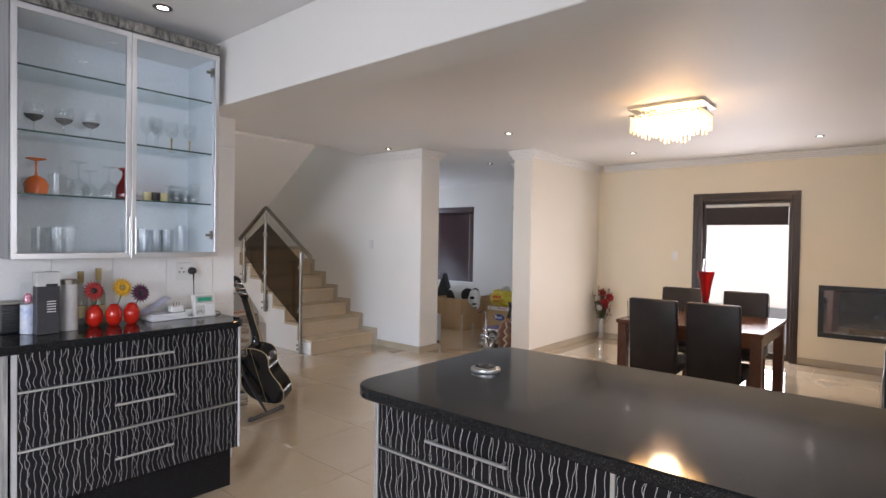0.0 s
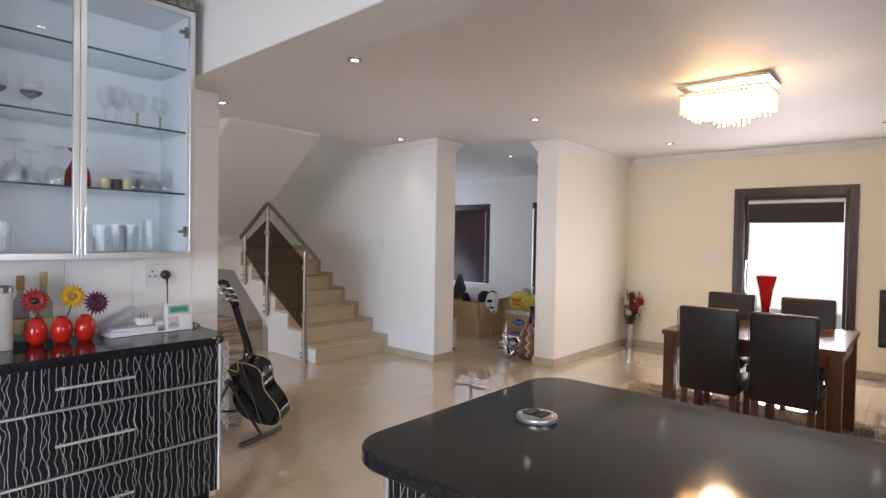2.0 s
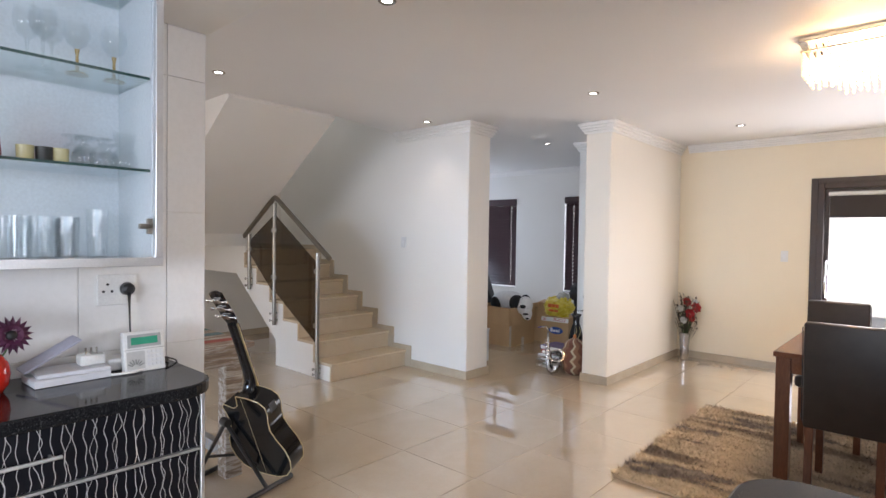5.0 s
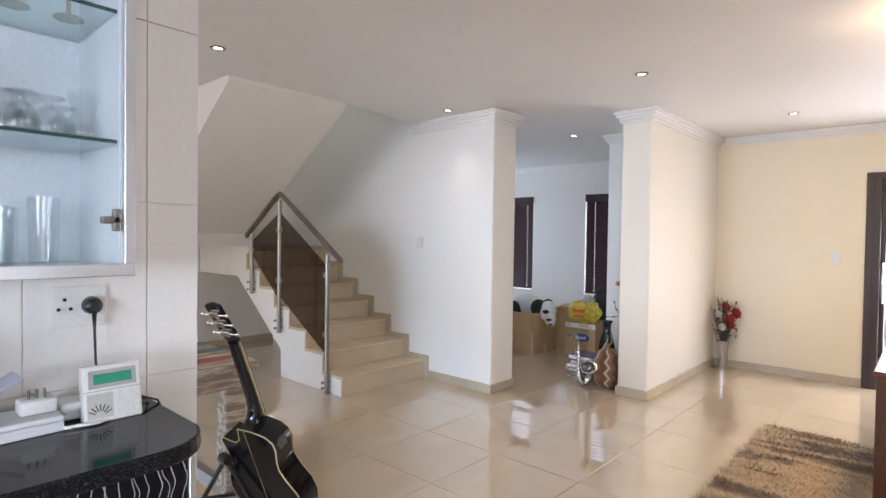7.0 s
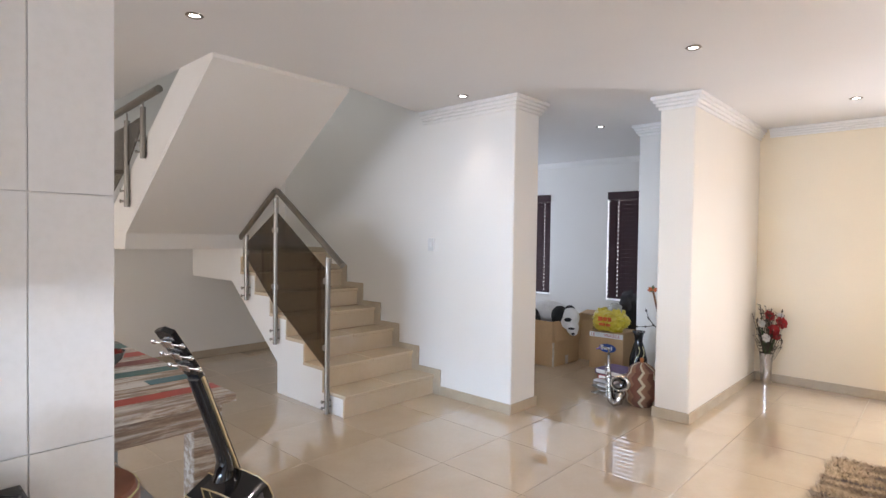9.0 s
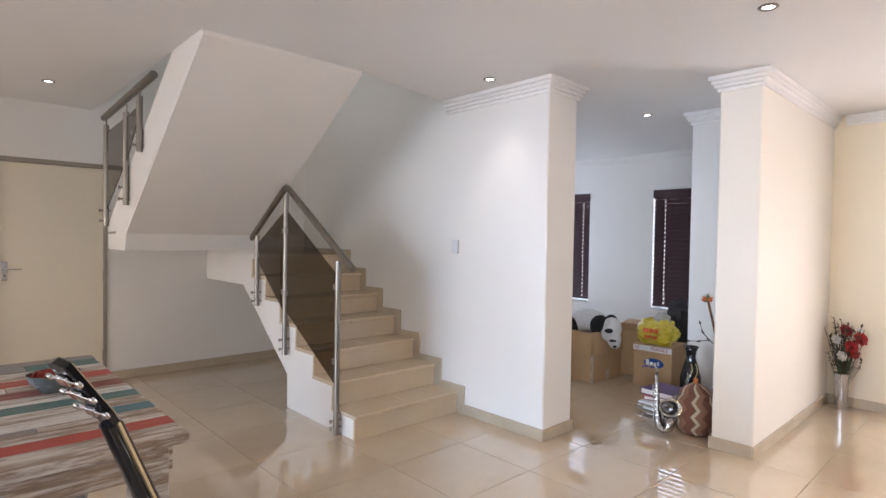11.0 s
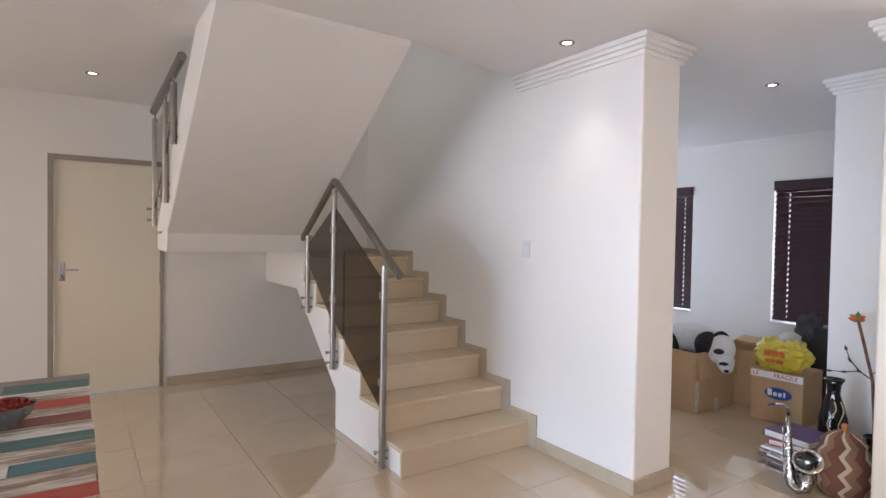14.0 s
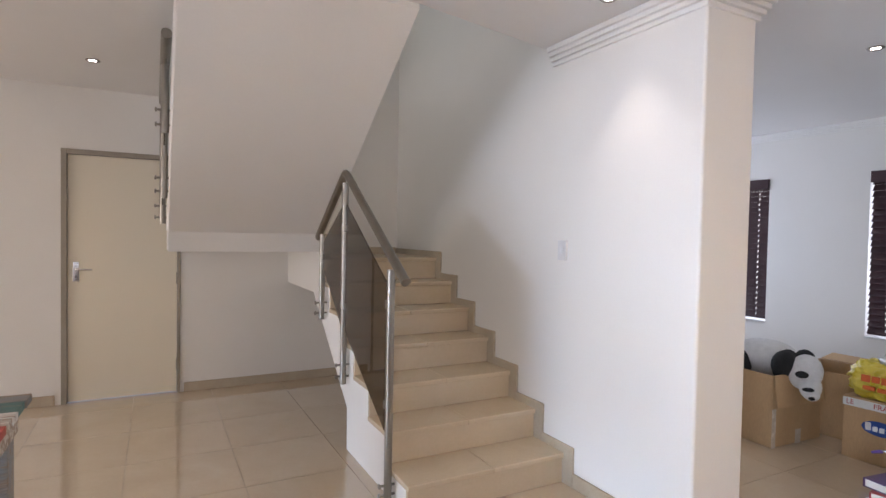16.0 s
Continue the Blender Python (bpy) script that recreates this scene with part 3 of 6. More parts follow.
part("cornice_strip", boxes((CX0 - 0.004, CX1 + 0.002, CF - 0.012, CF + 0.008, CZ1 + 0.003, CZ1 + 0.055), (CX1 - 0.016, CX1 + 0.002, CF + 0.009, 3.61, CZ1 + 0.003, CZ1 + 0.055), bevel=0.004), LEAF_TRIM, unit, "black and silver patterned cornice strip")
SHELVES = (1.604, 1.884, 2.170)
for z in SHELVES:
    ob = part("glass_shelf", boxes((CX0 + 0.02, CX1 - 0.024, CF + 0.035, 3.595, z - 0.008, z)), SHELF_GLASS, unit)
    part("shelf_edge", boxes((CX0 + 0.02, CX1 - 0.024, CF + 0.032, CF + 0.0345, z - 0.008, z)), shader("green_glass_edge", (0.03, 0.07, 0.065), 0.15)[0] if z == SHELVES[0] else bpy.data.materials["green_glass_edge"], ob)
for a, b, hinge in ((CX0, 0.9335, False), (0.9365, CX1 + 0.003, True)):
    door = part("door", boxes((a, b, CF, CF + 0.02, CZ1 - 0.026, CZ1), (a, b, CF, CF + 0.02, CZ0, CZ0 + 0.026), (a, a + 0.022, CF, CF + 0.02, CZ0 + 0.026, CZ1 - 0.026), (b - 0.022, b, CF, CF + 0.02, CZ0 + 0.026, CZ1 - 0.026), bevel=0.0015, seg=1), ALU, unit, "aluminium framed glass door")
    sheet = bmesh.new()
    sheet.faces.new([sheet.verts.new(q) for q in ((a + 0.0225, CF + 0.01, CZ0 + 0.0265), (b - 0.0225, CF + 0.01, CZ0 + 0.0265), (b - 0.0225, CF + 0.01, CZ1 - 0.0265), (a + 0.0225, CF + 0.01, CZ1 - 0.0265))])
    pane = part("pane", sheet, PANE, door)
    pane.visible_shadow = False
    hx = b - 0.012 if not hinge else a + 0.012
    bar_handle(door, (hx, CF, CZ0 + 0.02), (hx, CF, CZ0 + 0.205), (0, -0.022, 0), 0.005)
    if hinge:
        for z in (1.43, 2.33):
            part("hinge", boxes((b - 0.062, b - 0.023, CF + 0.013, CF + 0.03, z - 0.008, z + 0.008), (b - 0.040, b - 0.024, CF + 0.013, CF + 0.028, z - 0.024, z + 0.024), bevel=0.003), STEEL, door)


# glassware: (kind, x, y, z)
def wall_profile(outer, thick):
    """Outer and inner wall of an open vessel from its outer profile."""
    return outer + [(max(r - thick, 0.002), z) for r, z in reversed(outer[1:])] + [(0, outer[0][1] + thick * 2)]


RED_GLASS = glass("red_glass", (0.55, 0.02, 0.015), 0.02, 1.5)
ORANGE_GLASS = mottled("orange_glass", (0.62, 0.10, 0.02), (0.80, 0.20, 0.04), 0.12, 6, 90, 0.02)
RED_CERAMIC = mottled("glossy_red_ceramic", (0.50, 0.016, 0.008), (0.62, 0.028, 0.014), 0.14, 4, 120, 0.04)
AMBER = mottled("amber_stem", (0.32, 0.22, 0.08), (0.45, 0.33, 0.14), 0.2, 10, 90, 0.05)
STRIPED = mottled("grey_striped_base", (0.05, 0.05, 0.055), (0.30, 0.30, 0.30), 0.2, 90, 200, 0.05, stretch=(0.05, 0.05, 1))
MUG = mottled("cream_mug", (0.50, 0.44, 0.22), (0.62, 0.56, 0.32), 0.25, 6, 100, 0.03)


def tumbler(x, y, z, r=0.033, h=0.125, group="tumblers in the glass cabinet"):
    t = thing("tumbler", "clear drinking glass on a cabinet shelf", "glass", group, (x, y, z))
    part("glass_body", lathe(bmesh.new(), [(0, 0), (r * 0.86, 0), (r * 0.9, 0.01), (r, h)], 20, pose(x, y, z + 0.001)), TUMBLER, t, "", 50)
    return t


def wine_glass(x, y, z, h=0.19, r=0.038, stem=None, upside=False, body=None, label="clear stemmed wine glass on a glass shelf"):
    t = thing("wine_glass", label, "glass", "stemmed glasses in the cabinet", (x, y, z))
    m = pose(x, y, z + 0.001) if not upside else pose(x, y, z + h + 0.001, 180)
    bowl = [(0.004, h * 0.45), (r * 0.7, h * 0.55), (r, h * 0.72), (r * 0.86, h)]
    part("bowl", lathe(bmesh.new(), bowl, 20, m), body or TUMBLER, t, "", 50)
    part("stem", lathe(bmesh.new(), [(0, 0), (r * 0.85, 0), (r * 0.8, 0.004), (0.005, 0.012), (0.004, h * 0.35), (0.007, h * 0.46), (0, h * 0.47)], 16, m), stem or body or TUMBLER, t, "", 50)
    return t


SH0, SH1, SH2, SH3 = CZ0 + 0.019, SHELVES[0], SHELVES[1], SHELVES[2]
for x, y in ((0.60, 3.47), (0.665, 3.48), (0.72, 3.46), (0.66, 3.40), (0.985, 3.47), (1.03, 3.40), (1.065, 3.47), (1.10, 3.40), (1.135, 3.47), (1.165, 3.41), (1.185, 3.48)):
    tumbler(x, y, SH0)
tumbler(1.255, 3.45, SH0, 0.03, 0.15)
def short_goblet(x, y, k=1.0):
    t = thing("short_goblet", "clear short-stemmed goblet standing upside down", "glass", "goblets on the lower glass shelf", (x, y, SH1))
    part("bowl", lathe(bmesh.new(), [(0.030 * k, 0), (0.034 * k, 0.02 * k), (0.033 * k, 0.045 * k), (0.024 * k, 0.064 * k), (0.008 * k, 0.074 * k)], 22, pose(x, y, SH1 + 0.001)), TUMBLER, t, "", 50)
    part("foot", lathe(bmesh.new(), [(0.008 * k, 0.074 * k), (0.009 * k, 0.084 * k), (0.031 * k, 0.092 * k), (0.032 * k, 0.096 * k), (0, 0.097 * k)], 22, pose(x, y, SH1 + 0.001)), TUMBLER, t, "", 50)


for x, y, k in ((1.195, 3.46, 1.0), (1.235, 3.52, 1.0), (1.262, 3.43, 0.95), (1.205, 3.39, 0.9), (1.30, 3.50, 0.9)):
    short_goblet(x, y, k)
t = thing("glass_carafe", "clear waisted glass carafe on the shelf", "carafe", "", (1.332, 3.45, SH1))
part("carafe_body", lathe(bmesh.new(), [(0, 0), (0.030, 0), (0.038, 0.012), (0.039, 0.035), (0.030, 0.058), (0.022, 0.068), (0.026, 0.085), (0.034, 0.118)], 24, pose(1.332, 3.45, SH1 + 0.001)), TUMBLER, t, "", 50)
for x, c in ((1.075, MUG), (1.12, BLACK), (1.16, MUG)):
    t = thing("cup", "small glazed espresso cup on a glass shelf", "cup", "cups on the glass shelf", (x, 3.45, SH1))
    part("cup_body", lathe(bmesh.new(), wall_profile([(0, 0), (0.017, 0), (0.021, 0.01), (0.022, 0.05)], 0.003), 18, pose(x, 3.45, SH1 + 0.001)), c, t, "", 50)
wine_glass(0.585, 3.45, SH1, 0.17, 0.05, None, True, ORANGE_GLASS, "orange stemmed glass standing upside down")
wine_glass(0.76, 3.46, SH1, 0.175, 0.047, None, True)
wine_glass(0.895, 3.46, SH1, 0.165, 0.043, None, True)
wine_glass(0.82, 3.50, SH1, 0.14, 0.04, None, True, None)
t = thing("beer_mug", "clear glass mug with a handle", "mug", "", (0.67, 3.46, SH1))
part("mug_body", lathe(bmesh.new(), [(0, 0), (0.04, 0), (0.042, 0.01), (0.038, 0.06), (0.042, 0.105)], 20, pose(0.67, 3.46, SH1 + 0.001)), TUMBLER, t, "", 50)
part("mug_handle", tube(bmesh.new(), [(0.708, 3.46, SH1 + 0.09), (0.735, 3.46, SH1 + 0.085), (0.74, 3.46, SH1 + 0.05), (0.708, 3.46, SH1 + 0.025)], 0.005, 8), TUMBLER, t, "", True)
t = thing("carafe", "slender red glass carafe on a glass shelf", "carafe", "", (0.975, 3.46, SH1))
part("carafe_body", lathe(bmesh.new(), [(0, 0), (0.045, 0), (0.05, 0.02), (0.045, 0.07), (0.02, 0.12), (0.018, 0.145), (0.04, 0.165)], 22, pose(0.975, 3.46, SH1 + 0.001)), RED_GLASS, t, "", 50)
for x in (0.58, 0.70, 0.815):
    t = wine_glass(x, 3.47, SH2, 0.15, 0.044)
    part("striped_base", lathe(bmesh.new(), [(0.005, 0.066), (0.030, 0.081), (0.0385, 0.095)], 22, pose(x, 3.47, SH2 + 0.0005)), STRIPED, t, "dark striped lower bowl", 50)
for x in (1.205, 1.305):
    wine_glass(x, 3.46, SH2, 0.165, 0.036, AMBER, False, None, "clear wine glass with a gilded stem")
for x, y in ((1.09, 3.50), (1.12, 3.46), (1.15, 3.50)):
    wine_glass(x, y, SH2, 0.18, 0.036)


# things on the worktop
TOP = 0.958
GREEN_STEM = mottled("green_stem", (0.03, 0.08, 0.02), (0.06, 0.14, 0.03), 0.5, 20, 120)


def gerbera(parent, base, head, colour_name, colours, r=0.056, facing=(0.2, -1, 0.25)):
    mat = mottled(colour_name, *colours, 0.6, 20, 200, 0.1)
    part("stem", tube(bmesh.new(), [base, (Vector(base) + Vector(head)) / 2 + Vector((0.008, 0, 0)), head], 0.003, 6), GREEN_STEM, parent, "", True)
    q = Vector(facing).to_track_quat("Z", "Y").to_matrix().to_4x4()
    m = Matrix.Translation(head) @ q
    bm = bmesh.new()
    for ring, n, rr, lift in ((0, 18, r, 0.0), (1, 14, r * 0.78, 0.006)):
        for k in range(n):
            a = 2 * math.pi * (k + 0.5 * ring) / n
            d, s = Vector((math.cos(a), math.sin(a), 0)), Vector((-math.sin(a), math.cos(a), 0))
            pts = [d * 0.008, d * rr * 0.6 + s * rr * 0.13 + Vector((0, 0, lift + 0.006)), d * rr + Vector((0, 0, lift)), d * rr * 0.6 - s * rr * 0.13 + Vector((0, 0, lift + 0.006))]
            bm.faces.new([bm.verts.new(m @ p) for p in pts])
    part("petals", bm, mat, parent)
    part("flower_heart", lathe(bmesh.new(), [(0.014, 0.0), (0.013, 0.008), (0.007, 0.012), (0, 0.012)], 12, m), BLACK if "yellow" not in colour_name else AMBER, parent, "", True)


for x, y, c, cols, head in ((0.835, 3.475, "red_petals", ((0.36, 0.02, 0.02), (0.50, 0.04, 0.04)), (-0.012, -0.03, 0.182)),
                            (0.920, 3.46, "yellow_petals", ((0.70, 0.36, 0.01), (0.85, 0.50, 0.02)), (0.032, -0.02, 0.192)),
                            (1.003, 3.455, "purple_petals", ((0.05, 0.006, 0.03), (0.11, 0.015, 0.06)), (0.038, -0.01, 0.158))):
    t = thing("bud_vase", f"round glossy red ceramic vase with a {c.split('_')[0]} gerbera", "vase", "red bud vases on the worktop", (x, y, TOP))
    prof = [(0, 0), (0.022, 0), (0.035, 0.022), (0.0395, 0.05), (0.035, 0.080), (0.021, 0.102), (0.016, 0.108), (0.014, 0.100), (0.012, 0.06), (0, 0.05)]
    part("vase_body", lathe(bmesh.new(), prof, 28, pose(x, y, TOP)), RED_CERAMIC, t, "", True)
    gerbera(t, (x, y, TOP + 0.07), (x + head[0], y + head[1], TOP + head[2]), c, cols)

t = thing("canister", "tall white and silver kitchen canister with steel lid", "canister", "", (0.715, 3.44, TOP))
part("canister_body", lathe(bmesh.new(), [(0, 0), (0.036, 0), (0.037, 0.004), (0.037, 0.222), (0, 0.223)], 30, pose(0.715, 3.44, TOP)), mottled("pearl_label", (0.50, 0.48, 0.47), (0.66, 0.64, 0.63), 0.3, 12, 80, 0.03, stretch=(1, 1, 0.6)), t, "", 40)
part("lid", lathe(bmesh.new(), [(0.038, 0.223), (0.038, 0.245), (0.034, 0.248), (0, 0.248)], 30, pose(0.715, 3.44, TOP)), STEEL, t, "brushed steel lid", 40)
t = thing("drink_carton", "tall black gift carton with white printed top", "carton", "", (0.626, 3.40, TOP))
part("carton_body", boxes((0.570, 0.660, 3.37, 3.44, TOP, TOP + 0.222), bevel=0.002), mottled("black_carton", (0.02, 0.02, 0.025), (0.045, 0.045, 0.05), 0.4, 6, 100), t)
part("carton_top", boxes((0.5695, 0.6605, 3.3695, 3.4405, TOP + 0.2225, TOP + 0.288), bevel=0.002), mottled("white_carton", (0.50, 0.50, 0.49), (0.64, 0.64, 0.63), 0.4, 6, 100), t)
for k in range(5):
    part("printed_line", boxes((0.608, 0.644, 3.3680, 3.3692, TOP + 0.150 - 0.012 * k, TOP + 0.154 - 0.012 * k)), WHITE_PLASTIC, t)
part("printed_line", boxes((0.604, 0.650, 3.3675, 3.369, TOP + 0.222, TOP + 0.234)), BLACK, t)
t = thing("drinks_jar", "white jar with blue swirl print under a clear plastic lid", "jar", "", (0.556, 3.43, TOP))
part("jar_body", lathe(bmesh.new(), [(0, 0), (0.030, 0), (0.031, 0.004), (0.031, 0.132), (0.029, 0.136), (0, 0.137)], 28, pose(0.557, 3.458, TOP)), mottled("blue_swirl_print", (0.42, 0.50, 0.74), (0.80, 0.81, 0.84), 0.3, 26, 90, 0.02), t, "white body with blue swirls", 40)
part("clear_lid", lathe(bmesh.new(), [(0.0295, 0.138), (0.029, 0.236), (0.026, 0.24), (0, 0.241)], 28, pose(0.557, 3.458, TOP)), PANE, t, "clear plastic lid", 40)
part("pink_toy", lathe(bmesh.new(), [(0, 0.14), (0.014, 0.145), (0.018, 0.165), (0.012, 0.185), (0, 0.19)], 14, pose(0.555, 3.452, TOP)), mottled("pink_plastic", (0.55, 0.12, 0.20), (0.66, 0.22, 0.28), 0.4), t, "", True)
t = thing("storage_tin", "black ribbed storage tin with a pale grey lid", "tin", "", (0.50, 3.53, TOP))
part("tin_body", boxes((0.465, 0.535, 3.49, 3.57, TOP + 0.001, TOP + 0.135), bevel=0.006, seg=2), BLACK, t, "", 40)
for k in range(8):
    part("rib", boxes((0.467, 0.533, 3.4865, 3.4905, TOP + 0.012 + 0.015 * k, TOP + 0.018 + 0.015 * k), bevel=0.0015, seg=1), BLACK, t)
part("lid", boxes((0.462, 0.538, 3.487, 3.573, TOP + 0.1355, TOP + 0.15), bevel=0.003), STEEL, t, "pale grey lid")
for x, y, h, tint in ((0.877, 3.55, 0.29, (0.72, 0.76, 0.68)), (0.80, 3.565, 0.277, (0.74, 0.76, 0.75))):
    t = thing("liquor_bottle", "clear glass bottle with gold cap against the tiles", "bottle", "bottles behind the vases", (x, y, TOP))
    part("bottle_body", lathe(bmesh.new(), [(0, 0), (0.03, 0), (0.032, 0.006), (0.032, 0.16), (0.012, 0.20), (0.012, h - 0.04), (0, h - 0.04)], 22, pose(x, y, TOP)), glass("bottle_glass", tint, 0.02, 1.5), t, "", 50)
    part("cap", lathe(bmesh.new(), [(0.013, h - 0.06), (0.014, h - 0.058), (0.014, h), (0, h + 0.001)], 16, pose(x, y, TOP)), AMBER, t, "gold foil cap", 40)
    part("label_band", lathe(bmesh.new(), [(0.0325, 0.04), (0.0325, 0.10)], 22, pose(x, y, TOP)), MUG, t)
# papers, adapter, router and alarm keypad
t = thing("paper_stack", "white papers and thin boxes stacked on the worktop", "papers", "", (1.16, 3.47, TOP))
for k, (x0, x1, y0, y1, z0, z1, turn) in enumerate(((1.085, 1.285, 3.42, 3.545, 0.0, 0.022, 3), (1.10, 1.29, 3.43, 3.55, 0.0225, 0.034, -2))):
    m = Matrix.Translation((1.18, 3.48, 0)) @ pose(0, 0, 0, 0, 0, turn) @ Matrix.Translation((-1.18, -3.48, 0))
    part("thin_box", box(bmesh.new(), x0, x1, y0, y1, TOP + z0, TOP + z1, 0.002, 1, m), mottled("paper_white", (0.62, 0.63, 0.66), (0.74, 0.75, 0.78), 0.6, 8, 60, 0.1, stretch=(1, 1, 20)), t)
m = Matrix.Translation((1.15, 3.53, TOP + 0.075)) @ pose(0, 0, 0, 8, -28, 6)
part("leaning_folder", box(bmesh.new(), -0.085, 0.085, -0.03, 0.03, -0.003, 0.003, 0.001, 1, m), mottled("lilac_paper", (0.50, 0.50, 0.62), (0.62, 0.62, 0.72), 0.5), t)
t = thing("power_adapter", "white plug adapter lying on the papers", "adapter", "", (1.245, 3.49, TOP + 0.034))
part("adapter_body", boxes((1.215, 1.285, 3.465, 3.52, TOP + 0.035, TOP + 0.068), bevel=0.007, seg=3), WHITE_PLASTIC, t, "", 40)
for dx in (1.235, 1.25, 1.265):
    part("prong", tube(bmesh.new(), [(dx, 3.49, TOP + 0.066), (dx, 3.49, TOP + 0.088)], 0.003, 8), STEEL, t)
t = thing("router", "flat white plastic router box with cable", "router", "", (1.345, 3.52, TOP))
part("router_body", boxes((1.295, 1.40, 3.485, 3.565, TOP + 0.001, TOP + 0.042), bevel=0.008, seg=3), WHITE_PLASTIC, t, "", 40)
part("cable", tube(bmesh.new(), [(1.30, 3.48, TOP + 0.02), (1.275, 3.455, TOP + 0.008), (1.29, 3.425, TOP + 0.005), (1.35, 3.415, TOP + 0.005), (1.40, 3.44, TOP + 0.005)], 0.004, 8), WHITE_PLASTIC, t, "", True)
t = thing("alarm_keypad", "white alarm keypad with green display leaning upright", "keypad", "", (1.40, 3.45, TOP))
KM = Matrix.Translation((1.389, 3.425, TOP)) @ pose(0, 0, 0, -10, 0, 0) @ Matrix.Diagonal((1.13, 1, 1.12, 1))
part("keypad_body", box(bmesh.new(), -0.055, 0.055, 0, 0.034, 0.0, 0.118, 0.005, 3, KM), WHITE_PLASTIC, t, "", 40)
part("display", box(bmesh.new(), -0.036, 0.036, -0.0025, 0.0005, 0.079, 0.100, 0.0008, 1, KM), mottled("green_display", (0.03, 0.30, 0.18), (0.05, 0.40, 0.25), 0.25), t, "green liquid crystal display")
part("display_bezel", box(bmesh.new(), -0.045, 0.045, -0.0015, 0.0005, 0.071, 0.108, 0.0005, 1, KM), mottled("grey_plastic", (0.38, 0.39, 0.38), (0.45, 0.46, 0.45), 0.4), t)
part("flap_groove", box(bmesh.new(), -0.0548, 0.0548, -0.001, 0.0004, 0.0645, 0.0662, 0, 1, KM), bpy.data.materials["grey_plastic"], t)
part("speaker_panel", box(bmesh.new(), -0.049, -0.001, -0.0007, 0.0004, 0.009, 0.060, 0, 1, KM), mottled("aged_white_plastic", (0.52, 0.52, 0.50), (0.60, 0.60, 0.58), 0.4), t)
for i in range(4):
    for j in range(4):
        part("key", box(bmesh.new(), 0.006 + i * 0.0115, 0.0145 + i * 0.0115, -0.003, 0.0005, 0.015 + j * 0.012, 0.023 + j * 0.012, 0.001, 1, KM), WHITE_LAM, t)
for k in range(7):
    a = radians(25 + k * 21)
    part("speaker_slot", box(bmesh.new(), -0.001, 0.001, -0.0012, 0.0004, 0.010, 0.024, 0, 1, KM @ pose(-0.026, 0, 0.014, 0, 90 - math.degrees(a), 0)), BLACK, t)
t = thing("cable_tangle", "loose black cables trailing over the worktop edge", "cable", "", (1.47, 3.42, TOP))
part("cord", tube(bmesh.new(), [(1.43, 3.50, TOP + 0.02), (1.47, 3.47, TOP + 0.012), (1.50, 3.53, TOP + 0.006), (1.46, 3.575, TOP + 0.005), (1.43, 3.54, TOP + 0.006)], 0.003, 6), BLACK, t, "", True)
part("cord", tube(bmesh.new(), [(1.44, 3.49, TOP + 0.03), (1.48, 3.50, TOP + 0.02), (1.512, 3.50, TOP + 0.006), (1.526, 3.49, TOP - 0.03), (1.528, 3.46, TOP - 0.12), (1.50, 3.45, TOP - 0.16), (1.487, 3.46, TOP - 0.10)], 0.003, 6), BLACK, t, "", True)
# wall socket and plug
t = thing("wall_socket", "white double wall socket on the kitchen tiles", "socket", "", (1.36, 3.617, 1.2))
part("plate", boxes((1.30, 1.425, 3.608, 3.617, 1.16, 1.265), bevel=0.003), WHITE_PLASTIC, t)
for dx, dz in ((1.331, 1.232), (1.318, 1.208), (1.344, 1.208)):
    part("socket_hole", lathe(bmesh.new(), [(0, 0), (0.0045, 0), (0.0045, 0.0015), (0, 0.0015)], 12, pose(dx, 3.6078, dz, 90)), BLACK, t)
t = thing("power_plug", "black three-pin plug in the wall socket with its lead", "plug", "", (1.385, 3.6, 1.2))
part("plug_body", lathe(bmesh.new(), [(0, 0), (0.021, 0), (0.023, 0.006), (0.02, 0.028), (0.011, 0.036), (0, 0.036)], 18, pose(1.388, 3.607, 1.215, 90)), BLACK, t, "", 40)
part("lead", tube(bmesh.new(), [(1.388, 3.578, 1.21), (1.387, 3.572, 1.16), (1.39, 3.575, 1.08), (1.395, 3.57, 1.0), (1.40, 3.55, TOP + 0.01)], [0.007, 0.0035, 0.003, 0.003, 0.003], 8), BLACK, t, "", True)

# ---- island ----
IX0, IX1, IY1 = 1.13, 1.95, 1.705
island = thing("kitchen_island", "black kitchen island with silver wavy line drawer fronts", "island", "", (1.5, 0.4, 0))
part("body", boxes((IX0 + 0.021, IX1, -1.2, IY1 - 0.012, 0.1, 0.888)), BLACK, island)
part("plinth", boxes((IX0 + 0.06, IX1 - 0.04, -1.16, IY1 - 0.05, 0.0, 0.099)), GRANITE, island)
part("end_panel", boxes((IX0 + 0.021, IX1, IY1 - 0.0115, IY1, 0.1, 0.888), bevel=0.001), WAVY, island)
part("edge_strip", boxes((IX0 - 0.004, IX0 + 0.02, IY1 - 0.014, IY1 + 0.002, 0.1, 0.888), bevel=0.002), ALU, island, "satin aluminium corner strip")
